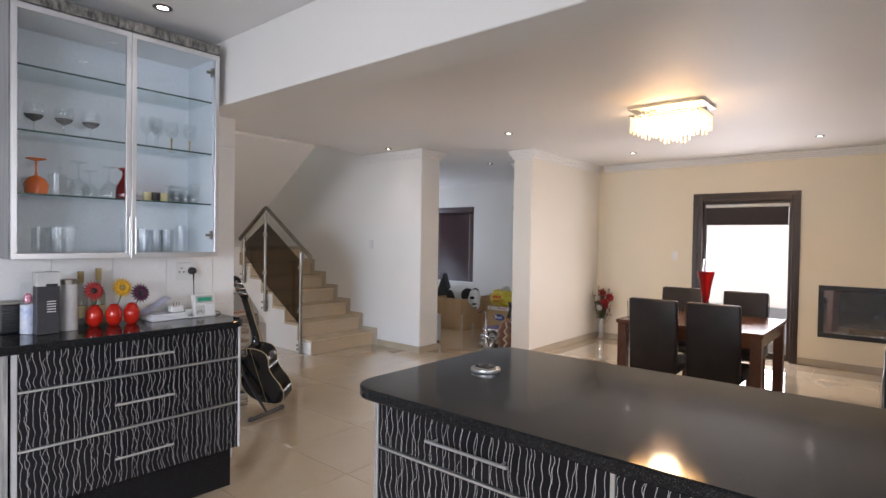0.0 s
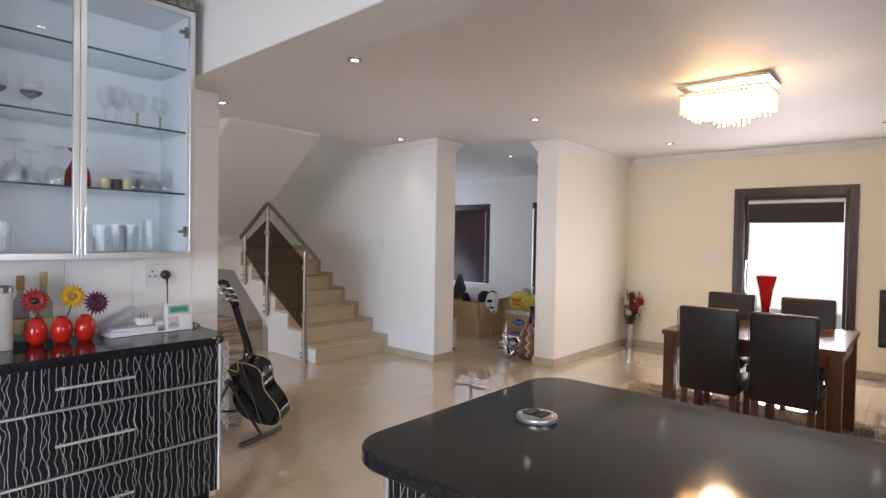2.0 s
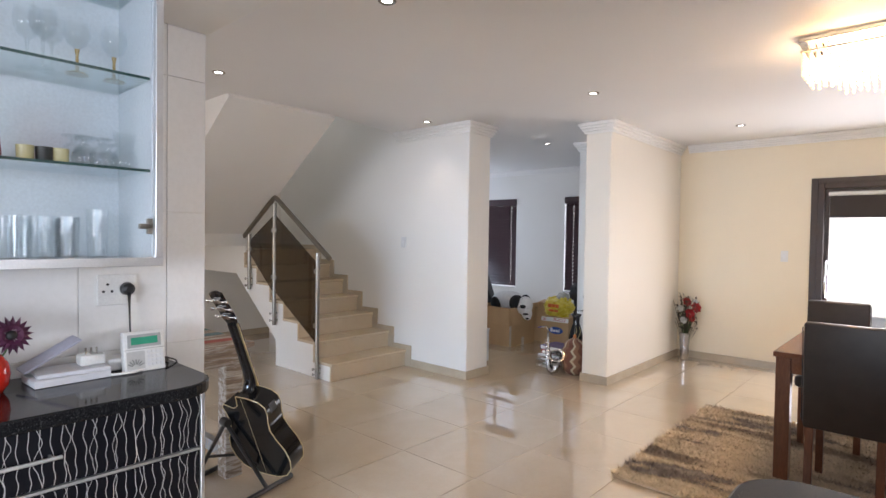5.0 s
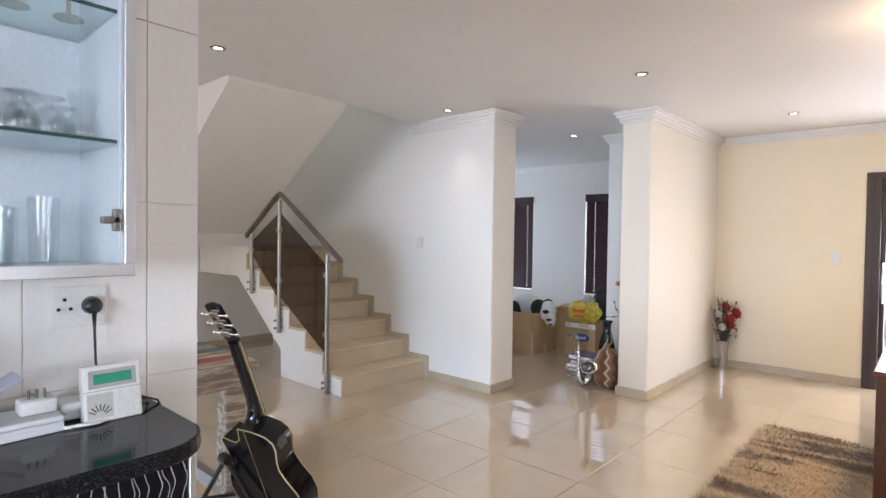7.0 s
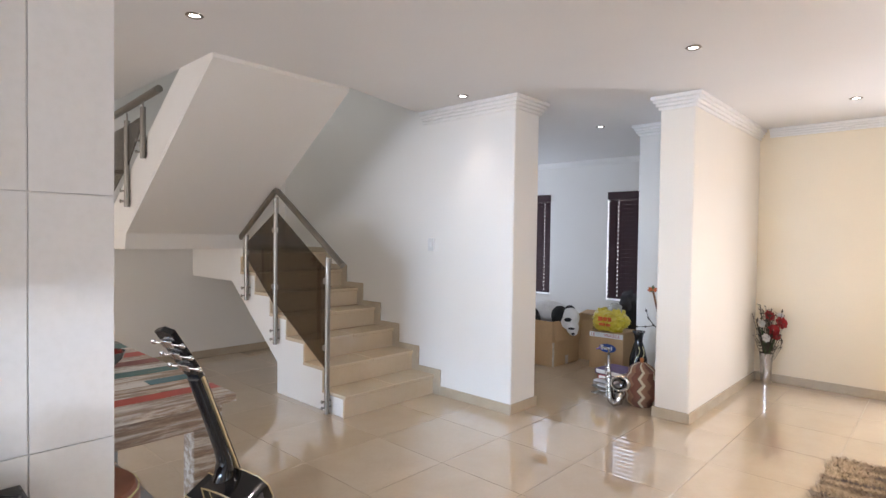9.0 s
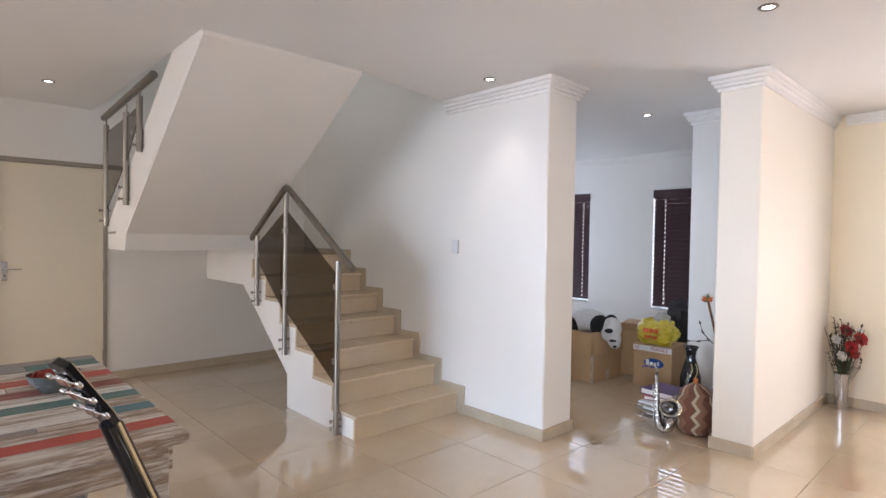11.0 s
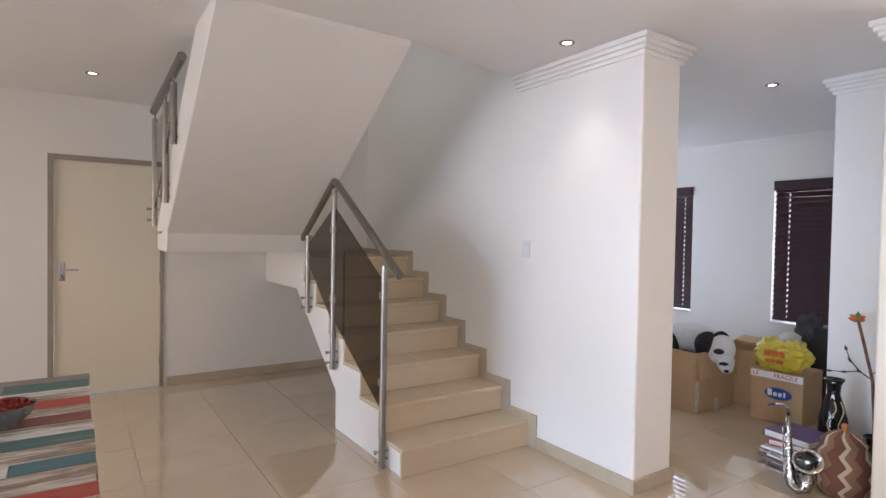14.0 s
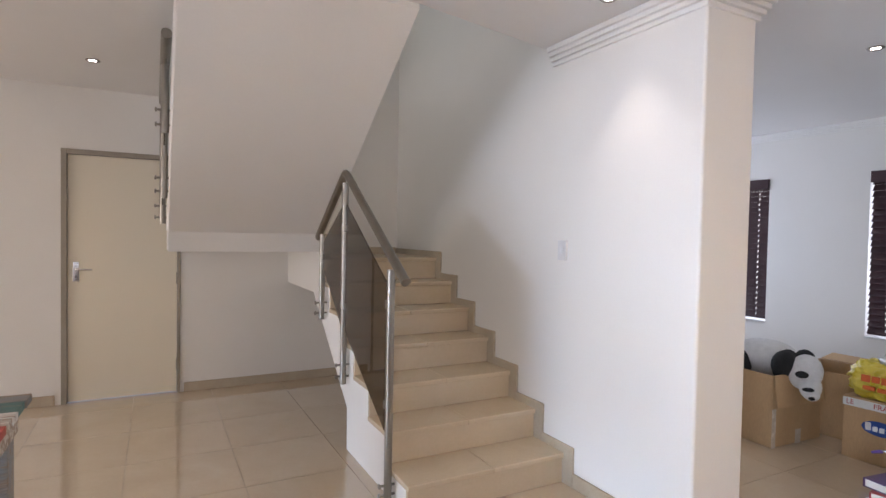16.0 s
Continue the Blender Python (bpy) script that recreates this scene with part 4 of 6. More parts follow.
for y0, y1 in ((0.878, IY1 - 0.016), (0.02, 0.862), (-1.2, 0.004)):
    for z0, z1 in ((0.104, 0.41), (0.422, 0.716), (0.730, 0.886)):
        front = part("drawer", boxes((IX0, IX0 + 0.0205, y0, y1, z0, z1), bevel=0.002), WAVY, island)
        if y1 - y0 > 0.5:
            ym, zm = 1.305 if y0 > 0.5 else (y0 + y1) / 2, (z0 + z1) / 2
            bar_handle(front, (IX0, ym - 0.15, zm), (IX0, ym + 0.15, zm), (-0.026, 0, 0))
    for z in (0.416, 0.723):
        part("trim_strip", boxes((IX0 - 0.003, IX0 + 0.0205, y0, y1, z - 0.004, z + 0.004), bevel=0.001, seg=1), ALU, island)
    part("trim_strip", boxes((IX0 - 0.003, IX0 + 0.0205, y1 + 0.001, y1 + 0.0135, 0.104, 0.886), bevel=0.001, seg=1), ALU, island)
tagged(part("island_top", rounded_slab(1.075, 2.02, -1.25, 1.80, 0.890, 0.928, ("nw", "ne"), 0.12), GRANITE), "polished black granite island top with rounded corners", "worktop")
t = thing("popup_socket", "round silver pop-up socket set into the island top", "socket", "", (1.555, 1.553, 0.928))
part("ring", lathe(bmesh.new(), [(0.052, 0), (0.055, 0.0005), (0.057, 0.004), (0.056, 0.012), (0.050, 0.013), (0.047, 0.010)], 36, pose(1.555, 1.553, 0.9282)), ALU, t, "satin silver ring", 50)
part("cap", lathe(bmesh.new(), [(0.0465, 0.002), (0.0465, 0.014), (0.044, 0.016), (0, 0.016)], 36, pose(1.555, 1.553, 0.9282)), CHROME, t, "", 40)
for y0, y1 in ((1.522, 1.550), (1.556, 1.584)):
    part("socket_cover", boxes((1.529, 1.581, y0, y1, 0.9445, 0.9475), bevel=0.0015), BLACK, t)


# ---- dining room ----
TX0, TX1, TY0, TY1, TZ = 4.36, 5.41, 1.10, 2.20, 0.772
table = thing("dining_table", "glossy cherry wood dining table on the shaggy rug", "table", "", ((TX0 + TX1) / 2, (TY0 + TY1) / 2, 0.03))
for k in range(6):
    a = TY0 + (TY1 - TY0) / 6 * k
    part("board", boxes((TX0, TX1, a + 0.0004, a + (TY1 - TY0) / 6 - 0.0004, TZ - 0.03, TZ), bevel=0.0025), CHERRY, table)
part("apron", boxes((TX0 + 0.04, TX1 - 0.04, TY0 + 0.025, TY0 + 0.045, TZ - 0.12, TZ - 0.031), (TX0 + 0.04, TX1 - 0.04, TY1 - 0.045, TY1 - 0.025, TZ - 0.12, TZ - 0.031),
     (TX0 + 0.025, TX0 + 0.045, TY0 + 0.046, TY1 - 0.046, TZ - 0.12, TZ - 0.031), (TX1 - 0.045, TX1 - 0.025, TY0 + 0.046, TY1 - 0.046, TZ - 0.12, TZ - 0.031)), CHERRY, table)
for x in (TX0 + 0.012, TX1 - 0.087):
    for y in (TY0 + 0.012, TY1 - 0.087):
        part("leg", boxes((x, x + 0.075, y, y + 0.075, 0.03, TZ - 0.031), bevel=0.004), CHERRY_LEG, table)


def dining_chair(x, y, turn):
    """A padded high-back chair, its back upright at the rear, facing +x before the turn."""
    c = thing("dining_chair", "dark brown leather dining chair with a high back at the table", "chair", "chairs round the table", (0, 0, 0.028))
    seat = bmesh.new()
    box(seat, -0.02, 0.41, -0.20, 0.20, 0.41, 0.49, bevel=0.028, seg=3)
    part("seat", seat, LEATHER, c, "", 60)
    back = bmesh.new()
    box(back, -0.045, 0.025, -0.185, 0.185, 0.40, 0.98, bevel=0.016, seg=3)
    for v in back.verts:
        h = v.co.z - 0.45
        v.co.x -= 0.04 * h + 0.05 * h * h
    part("backrest", back, LEATHER, c, "", 60)
    part("seam", tube(bmesh.new(), [(-0.055, -0.186, 0.45), (-0.07, -0.186, 0.7), (-0.092, -0.186, 0.955)], 0.003, 6), LEATHER, c, "stitched edge seam")
    part("seam", tube(bmesh.new(), [(-0.055, 0.186, 0.45), (-0.07, 0.186, 0.7), (-0.092, 0.186, 0.955)], 0.003, 6), LEATHER, c, "stitched edge seam")
    for lx, tilt in ((-0.03, -0.03), (0.36, 0.0)):
        for ly in (-0.175, 0.135):
            bm = boxes((lx, lx + 0.038, ly, ly + 0.038, 0.0285, 0.412))
            for v in bm.verts:
                if v.co.z < 0.1:
                    v.co.x += tilt
            bmesh.ops.bevel(bm, geom=bm.edges[:], offset=0.003, segments=1, affect="EDGES")
            part("leg", bm, CHERRY_LEG, c)
    c.matrix_basis = pose(x, y, 0.028, 0, 0, turn)
    return c


first = dining_chair(4.275, 1.845, 0)
copy_thing(first, pose(4.275, 1.405, 0.028, 0, 0, -1.5))
copy_thing(first, pose(5.53, 2.02, 0.028, 0, 0, 181))
copy_thing(first, pose(5.53, 1.455, 0.028, 0, 0, 179))
t = thing("armchair", "low dark leather armchair beside the dining table", "armchair", "", (4.75, 0.0, 0.0))
part("seat", boxes((4.5, 5.05, -0.28, 0.36, 0.1, 0.42), bevel=0.04, seg=3), LEATHER, t, "", 60)
part("backrest", boxes((4.38, 4.5, -0.34, 0.42, 0.1, 0.78), bevel=0.04, seg=3), LEATHER, t, "", 60)
for y in (-0.36, 0.30):
    part("armrest", boxes((4.5, 5.05, y, y + 0.13, 0.1, 0.58), bevel=0.04, seg=3), LEATHER, t, "", 60)
for x, y in ((4.42, -0.3), (4.42, 0.36), (5.0, -0.3), (5.0, 0.36)):
    part("foot", boxes((x, x + 0.04, y, y + 0.04, 0.0, 0.101), bevel=0.003), CHERRY_LEG, t)

t = thing("table_vase", "flared red glass vase standing on the dining table", "vase", "", (4.895, 1.63, TZ))
prof = [(0, 0), (0.055, 0), (0.056, 0.006), (0.02, 0.02), (0.02, 0.06), (0.030, 0.18), (0.048, 0.31), (0.072, 0.41)]
part("vase_body", lathe(bmesh.new(), wall_profile(prof, 0.004), 32, pose(4.895, 1.63, TZ + 0.001)), mottled("red_art_glass", (0.42, 0.015, 0.02), (0.60, 0.05, 0.04), 0.1, 9, 60, 0.05, Transmission_Weight=0.55), t, "", 60)

# shaggy rug: stripes across, tufts joined
rng = random.Random(4)
RX0, RX1, RY0, RY1 = 3.78, 5.62, 0.45, 2.90


def rug_material():
    mat, nodes, links, bsdf = shader("shaggy_wool", (0.3, 0.24, 0.17), 0.95)
    tex = nodes.new("ShaderNodeTexCoord")
    mapping = nodes.new("ShaderNodeMapping")
    mapping.inputs["Scale"].default_value = (3.6, 0.9, 0.15)
    links.new(tex.outputs["Object"], mapping.inputs["Vector"])
    patch = noise_node(nodes, links, mapping.outputs["Vector"], 1.0, 3, 0.55, 0.4)
    base = ramp(nodes, links, patch, [(0.33, (0.24, 0.18, 0.135)), (0.40, (0.40, 0.31, 0.22)), (0.45, (0.68, 0.54, 0.37)), (0.53, (0.78, 0.64, 0.45)), (0.57, (0.56, 0.43, 0.29)), (0.61, (0.24, 0.20, 0.175)), (0.66, (0.42, 0.35, 0.28))])
    geo = nodes.new("ShaderNodeNewGeometry")
    tone = ramp(nodes, links, geo.outputs["Random Per Island"], [(0.0, (0.7, 0.7, 0.7)), (1.0, (1, 1, 1))])
    links.new(mix(nodes, links, 1.0, base, tone, "MULTIPLY"), bsdf.inputs["Base Color"])
    return mat


RUG = rug_material()
rug = thing("rug", "shaggy brown, cream and grey striped rug under the table", "rug", "", ((RX0 + RX1) / 2, (RY0 + RY1) / 2, 0))
part("backing", boxes((RX0, RX1, RY0, RY1, 0.0, 0.018), bevel=0.006), RUG, rug)
verts, faces = [], []
for k in range(52000):
    x, y = rng.uniform(RX0 - 0.01, RX1 + 0.01), rng.uniform(RY0 - 0.01, RY1 + 0.01)
    if y < 1.0 and rng.random() < 0.6:
        continue
    a = rng.uniform(0, 2 * math.pi)
    lean, h, w = rng.uniform(0.02, 0.05), rng.uniform(0.008, 0.03), rng.uniform(0.004, 0.008)
    dx, dy = math.cos(a), math.sin(a)
    i = len(verts)
    verts += [(x - dy * w, y + dx * w, 0.014), (x + dy * w, y - dx * w, 0.014), (x + dx * lean, y + dy * lean, 0.014 + h)]
    faces.append((i, i + 1, i + 2))
me = bpy.data.meshes.new("tufts")
me.from_pydata(verts, [], faces)
me.materials.append(RUG)
tufts = new("pile_wool", me)
tufts.parent = rug
tufts.matrix_parent_inverse = rug.matrix_basis.inverted()
tagged(tufts, "long wool tufts", kind="stuff")

# crystal ceiling light
HX0, HX1, HY0, HY1 = 4.29, 4.66, 1.54, 2.10
ch = thing("crystal_ceiling_light", "lit rectangular crystal ceiling light with hanging bead strings", "ceiling light", "", (4.5, 1.81, CEIL))
part("mount_plate", boxes((HX0 - 0.01, HX1 + 0.01, HY0 - 0.01, HY1 + 0.01, CEIL - 0.03, CEIL - 0.001), bevel=0.004), CHROME, ch, "polished chrome mounting box")
part("rim_frame", boxes((HX0, HX0 + 0.012, HY0, HY1, CEIL - 0.082, CEIL - 0.07), (HX1 - 0.012, HX1, HY0, HY1, CEIL - 0.082, CEIL - 0.07), (HX0 + 0.0125, HX1 - 0.0125, HY0, HY0 + 0.012, CEIL - 0.082, CEIL - 0.07), (HX0 + 0.0125, HX1 - 0.0125, HY1 - 0.012, HY1, CEIL - 0.082, CEIL - 0.07), bevel=0.002, seg=1), CHROME, ch, "polished chrome rim frame")
for y in (HY0 + 0.10, HY1 - 0.11):
    part("cross_bar", boxes((HX0 + 0.013, HX1 - 0.013, y, y + 0.01, CEIL - 0.081, CEIL - 0.071)), CHROME, ch)
    part("hanger", boxes((4.47, 4.48, y, y + 0.01, CEIL - 0.0705, CEIL - 0.031)), CHROME, ch)
part("bulb_panel", boxes((HX0 + 0.07, HX1 - 0.07, HY0 + 0.07, HY1 - 0.07, CEIL - 0.15, CEIL - 0.10), bevel=0.01), glow("lit_bulbs", (1.0, 0.80, 0.52), 14), ch, "glowing bulbs")
bead = bmesh.new()
links_of_string = [(0.0, 0.0)]
for k in range(8):
    z = -0.01 - 0.017 * k
    links_of_string += [(0.0015, z + 0.008), (0.0062, z + 0.005), (0.0082, z), (0.0062, z - 0.005), (0.0015, z - 0.008)]
lathe(bead, links_of_string + [(0.0, -0.14)], 7)
strand_mesh = bpy.data.meshes.new("bead_string")
bead.to_mesh(strand_mesh)
bead.free()
strand_mesh.materials.append(CRYSTAL_GLOW)
outer_mesh = strand_mesh.copy()
# rim beads also emit, more weakly, in place of caught bulb light
outer_mesh.materials[0] = glow("glowing_rim_crystal", (1.0, 0.74, 0.40), 1.1)
nx, ny = 13, 17
for i in range(nx):
    for j in range(ny):
        edge = i in (0, nx - 1) or j in (0, ny - 1)
        if not edge and (i + j) % 2:
            continue
        x, y = HX0 + 0.015 + (HX1 - HX0 - 0.03) * i / (nx - 1), HY0 + 0.015 + (HY1 - HY0 - 0.03) * j / (ny - 1)
        long = 0.75 + 0.55 * (1 - abs(2 * j / (ny - 1) - 1)) + 0.12 * math.sin(i * 2.1 + j * 1.3)
        ob = new("bead_string", outer_mesh if edge else strand_mesh)
        ob.parent = ch
        ob.matrix_parent_inverse = ch.matrix_basis.inverted()
        ob.matrix_basis = Matrix.Translation((x, y, CEIL - 0.083)) @ Matrix.Diagonal((1, 1, long * (1.12 if edge else 0.95), 1))
lamp("chandelier_light", "POINT", pose(4.48, 1.81, CEIL - 0.21), 26, (1.0, 0.74, 0.46), radius=0.12)

# recessed downlights
for x, y in ((2.49, 3.50), (2.51, 5.27), (4.645, 3.51), (4.615, 5.26), (6.40, 4.98), (6.62, 2.95), (2.38, 7.69), (6.60, 1.02), (1.02, 3.14), (1.05, 2.71), (1.06, 2.16)):
    t = thing("downlight", "lit round recessed downlight with a white ring", "downlight", "ceiling downlights", (x, y, CEIL))
    part("ring", lathe(bmesh.new(), [(0.026, -0.002), (0.043, -0.001), (0.045, -0.004), (0.038, -0.009), (0.027, -0.007)], 28, pose(x, y, CEIL)), STEEL, t, "", 50)
    part("lamp_face", lathe(bmesh.new(), [(0.0265, -0.003), (0.012, -0.004), (0, -0.004)], 24, pose(x, y, CEIL)), LAMP_FACE, t)
    lamp("downlight_lamp", "SPOT", pose(x, y, CEIL - 0.015), 8.0, (1.0, 0.93, 0.85), spot=80)


# ---- glazed patio door ----
dw = tagged(thing("door_patio", "dark framed glazed patio door with half rolled dark blind", "door", "", (FACADE, 1.885, 0)), kind="structure")
part("frame", boxes((FACADE - 0.012, 7.72, 2.375, 2.472, 0, 2.06), (FACADE - 0.012, 7.72, 1.297, 1.365, 0, 2.06), (FACADE - 0.012, 7.72, 1.366, 2.374, 1.965, 2.06), bevel=0.006), DARK_FRAME, dw, "dark stained timber frame")
part("moulding", boxes((FACADE - 0.022, FACADE - 0.0125, 2.43, 2.49, 0, 2.075), (FACADE - 0.022, FACADE - 0.0125, 1.28, 1.33, 0, 2.075), (FACADE - 0.022, FACADE - 0.0125, 1.331, 2.429, 2.02, 2.075), bevel=0.004), DARK_FRAME, dw)
part("leaf", boxes((7.62, 7.66, 2.335, 2.374, 0.01, 1.964), (7.62, 7.66, 1.366, 1.405, 0.01, 1.964), (7.62, 7.66, 1.406, 2.334, 1.93, 1.964), (7.62, 7.66, 1.406, 2.334, 0.01, 0.08), bevel=0.004), DARK_FRAME, dw)
p = part("pane", boxes((7.637, 7.643, 1.405, 2.335, 0.08, 1.93)), PANE, dw)
p.visible_shadow = False
part("blind_roll", tube(bmesh.new(), [(7.60, 1.40, 1.91), (7.60, 2.34, 1.91)], 0.022, 16), WHITE_PLASTIC, dw, "white blind roller")
part("blind", boxes((7.598, 7.602, 1.41, 2.33, 1.675, 1.892)), mottled("dark_blind_cloth", (0.035, 0.028, 0.026), (0.055, 0.045, 0.042), 0.8, 4, 200, 0.3), dw, "dark roller blind cloth")
part("blind_bar", tube(bmesh.new(), [(7.60, 1.408, 1.672), (7.60, 2.332, 1.672)], 0.008, 10), BLACK, dw)
arc = [(7.60 - 0.055 * math.sin(math.pi * k / 10), 2.352, 0.83 + 0.38 * k / 10) for k in range(11)]
part("handle", tube(bmesh.new(), arc, 0.011, 10), CHROME, dw, "curved chrome pull handle", True)
part("threshold", boxes((FACADE - 0.01, 7.86, 1.366, 2.374, -0.02, 0.009), bevel=0.002), SKIRT, dw)

# fireplace recess
fp = thing("fireplace", "black framed glass fireplace set into the cream wall", "fireplace", "", (FACADE, 0.53, 0.35))
part("frame", boxes((FACADE - 0.02, FACADE + 0.02, -0.02, 1.085, 0.352, 0.405), (FACADE - 0.02, FACADE + 0.02, -0.02, 1.085, 0.905, 0.957), (FACADE - 0.02, FACADE + 0.02, 1.035, 1.085, 0.406, 0.904), (FACADE - 0.02, FACADE + 0.02, -0.02, 0.03, 0.406, 0.904), bevel=0.004), BLACK, fp, "black steel frame")
part("recess", boxes((8.0, 8.03, -0.03, 1.10, 0.34, 0.97), (FACADE + 0.022, 8.0, -0.03, 1.10, 0.352, 0.372), (FACADE + 0.022, 8.0, -0.03, 1.10, 0.94, 0.96), (FACADE + 0.022, 8.0, -0.04, -0.022, 0.372, 0.94), (FACADE + 0.022, 8.0, 1.072, 1.09, 0.372, 0.94)), mottled("grey_firebox_lining", (0.66, 0.65, 0.63), (0.76, 0.75, 0.73), 0.5, 3, 60), fp, "grey firebox lining")
part("log_tray", boxes((7.72, 7.92, 0.25, 0.80, 0.373, 0.45), bevel=0.01), BLACK, fp)
for k in range(7):
    part("pebble", lathe(bmesh.new(), [(0, -0.03), (0.035, -0.018), (0.045, 0.0), (0.03, 0.022), (0, 0.03)], 10, pose(7.80 + 0.03 * (k % 2), 0.30 + 0.075 * k, 0.478)), WHITE_WALL, fp, "", True)
p = part("pane", boxes((FACADE + 0.002, FACADE + 0.006, 0.031, 1.034, 0.406, 0.904)), glass("coated_fire_glass", (0.8, 0.8, 0.8), 0.02, 4.2), fp, "reflective fire glass")
p.visible_shadow = False

# floor vase with flowers
VX, VY = 7.44, 3.69
t = thing("floor_vase", "silver mosaic floor vase with red and white flowers", "vase", "", (VX, VY, 0))
prof = [(0, 0), (0.042, 0), (0.046, 0.01), (0.050, 0.12), (0.056, 0.24), (0.064, 0.31), (0.058, 0.31), (0.045, 0.20), (0, 0.05)]
part("vase_body", lathe(bmesh.new(), prof, 26, pose(VX, VY, 0)), mottled("silver_mosaic", (0.35, 0.35, 0.36), (0.75, 0.75, 0.76), 0.18, 60, 90, 0.6, metal=0.9), t, "silver mosaic glass", 50)
REDP, WHITEP, DARKP = mottled("red_silk", (0.30, 0.01, 0.012), (0.48, 0.03, 0.03), 0.6, 30, 200), mottled("white_silk", (0.66, 0.64, 0.60), (0.78, 0.76, 0.72), 0.6, 30, 200), mottled("dark_foliage", (0.035, 0.028, 0.022), (0.10, 0.08, 0.05), 0.7, 30, 200)
rng = random.Random(9)
for k, (mat, dx, dy, z, r) in enumerate(((REDP, -0.06, -0.07, 0.55, 0.068), (REDP, 0.0, -0.12, 0.62, 0.07), (REDP, -0.02, -0.02, 0.68, 0.06), (WHITEP, -0.10, -0.01, 0.47, 0.05), (WHITEP, -0.06, 0.04, 0.60, 0.045), (REDP, 0.03, -0.02, 0.48, 0.045), (REDP, -0.06, -0.09, 0.49, 0.045), (WHITEP, 0.02, -0.10, 0.68, 0.035))):
    head = Vector((VX + dx, VY + dy, z))
    part("stem", tube(bmesh.new(), [(VX, VY, 0.2), (VX + dx * 0.4, VY + dy * 0.4, 0.36), head], 0.004, 6), GREEN_STEM, t, "", True)
    bm = bmesh.new()
    for ring in range(3):
        for j in range(7):
            a = 2 * math.pi * (j + ring * 0.4) / 7
            d = Vector((math.cos(a), math.sin(a), 0))
            s = Vector((-d.y, d.x, 0))
            lift = Vector((0, 0, 0.012 * ring))
            rr = r * (1 - 0.25 * ring)
            m = Matrix.Translation(head) @ Vector((-0.6, -0.8, 0.4)).to_track_quat("Z", "Y").to_matrix().to_4x4()
            pts = [d * 0.006, d * rr * 0.6 + s * rr * 0.42 + lift + Vector((0, 0, 0.012)), d * rr + lift * 1.5 + Vector((0, 0, 0.006)), d * rr * 0.6 - s * rr * 0.42 + lift + Vector((0, 0, 0.012))]
            bm.faces.new([bm.verts.new(m @ q) for q in pts])
    part("flower", bm, mat, t, "")
for k in range(52):
    a, up, out = rng.uniform(0, 6.28), rng.uniform(0.35, 0.78), rng.uniform(0.03, 0.15)
    tip = Vector((VX - 0.02 + out * math.cos(a), VY - 0.02 + out * math.sin(a), up))
    bm = tube(bmesh.new(), [(VX, VY, 0.25), ((VX + tip.x) / 2, (VY + tip.y) / 2, up * 0.65), tip], 0.0022, 5)
    for j in range(7):
        q = Vector((VX, VY, 0.3)).lerp(tip, 0.4 + 0.6 * j / 6)
        d = Vector((rng.uniform(-1, 1), rng.uniform(-1, 1), rng.uniform(-0.2, 1))).normalized() * rng.uniform(0.025, 0.06)
        s = d.cross(Vector((0, 0, 1))).normalized() * 0.011
        bm.faces.new([bm.verts.new(p) for p in (q, q + d * 0.5 + s, q + d, q + d * 0.5 - s)])
    part("twig", bm, DARKP, t)


# ---- stair balustrade ----
def bolts(post, x0, x1, y, zs):
    for z in zs:
        part("bolt", tube(bmesh.new(), [(x0, y, z), (x1, y, z)], 0.007, 8), STEEL, post)
        part("bolt_head", lathe(bmesh.new(), [(0, 0), (0.014, 0), (0.014, 0.006), (0.01, 0.01), (0, 0.011)], 14, pose(x0 - 0.001, y, z, 0, -90)), STEEL, post, "", 40)


BX = 3.832
rail = thing("balustrade", "brushed steel stair balustrade with smoked glass panels", "balustrade", "", (BX, 6.6, 0))
for y, z0, z1, zb in ((5.955, 0.004, 1.235, (0.055, 0.105)), (6.74, 0.44, 1.74, (0.49, 0.565)), (7.268, 0.785, 1.405, (0.83, 0.905))):
    post = part("post", tube(bmesh.new(), [(BX, y, z0), (BX, y, z1)], 0.021, 16), STEEL, rail, "", 50)
    bolts(post, BX - 0.042, STAIR_X0 + 0.002, y, zb)
part("handrail", tube(bmesh.new(), [(BX, 5.765, 1.185), (BX, 6.70, 1.785), (BX, 6.738, 1.80), (BX, 6.776, 1.782), (BX, 7.445, 1.345)], 0.025, 16), STEEL, rail, "round brushed steel handrail", 50)
for outline, clamps in (([(6.705, 1.60), (5.99, 1.15), (5.985, 0.36), (6.705, 0.79)], ((5.985, 0.52), (5.985, 1.05), (6.708, 0.95), (6.708, 1.45))),
                        ([(6.775, 1.60), (7.236, 1.345), (7.236, 1.17), (6.775, 0.80)], ((6.772, 0.95), (6.772, 1.45), (7.238, 1.24)))):
    panel = part("glass_panel", prism(bmesh.new(), outline, "x", BX - 0.004, BX + 0.004), SMOKED, rail, "smoked glass panel")
    for y, z in clamps:
        part("clamp", boxes((BX - 0.014, BX + 0.014, y - 0.02, y + 0.02, z - 0.022, z + 0.022), bevel=0.004), STEEL, panel)

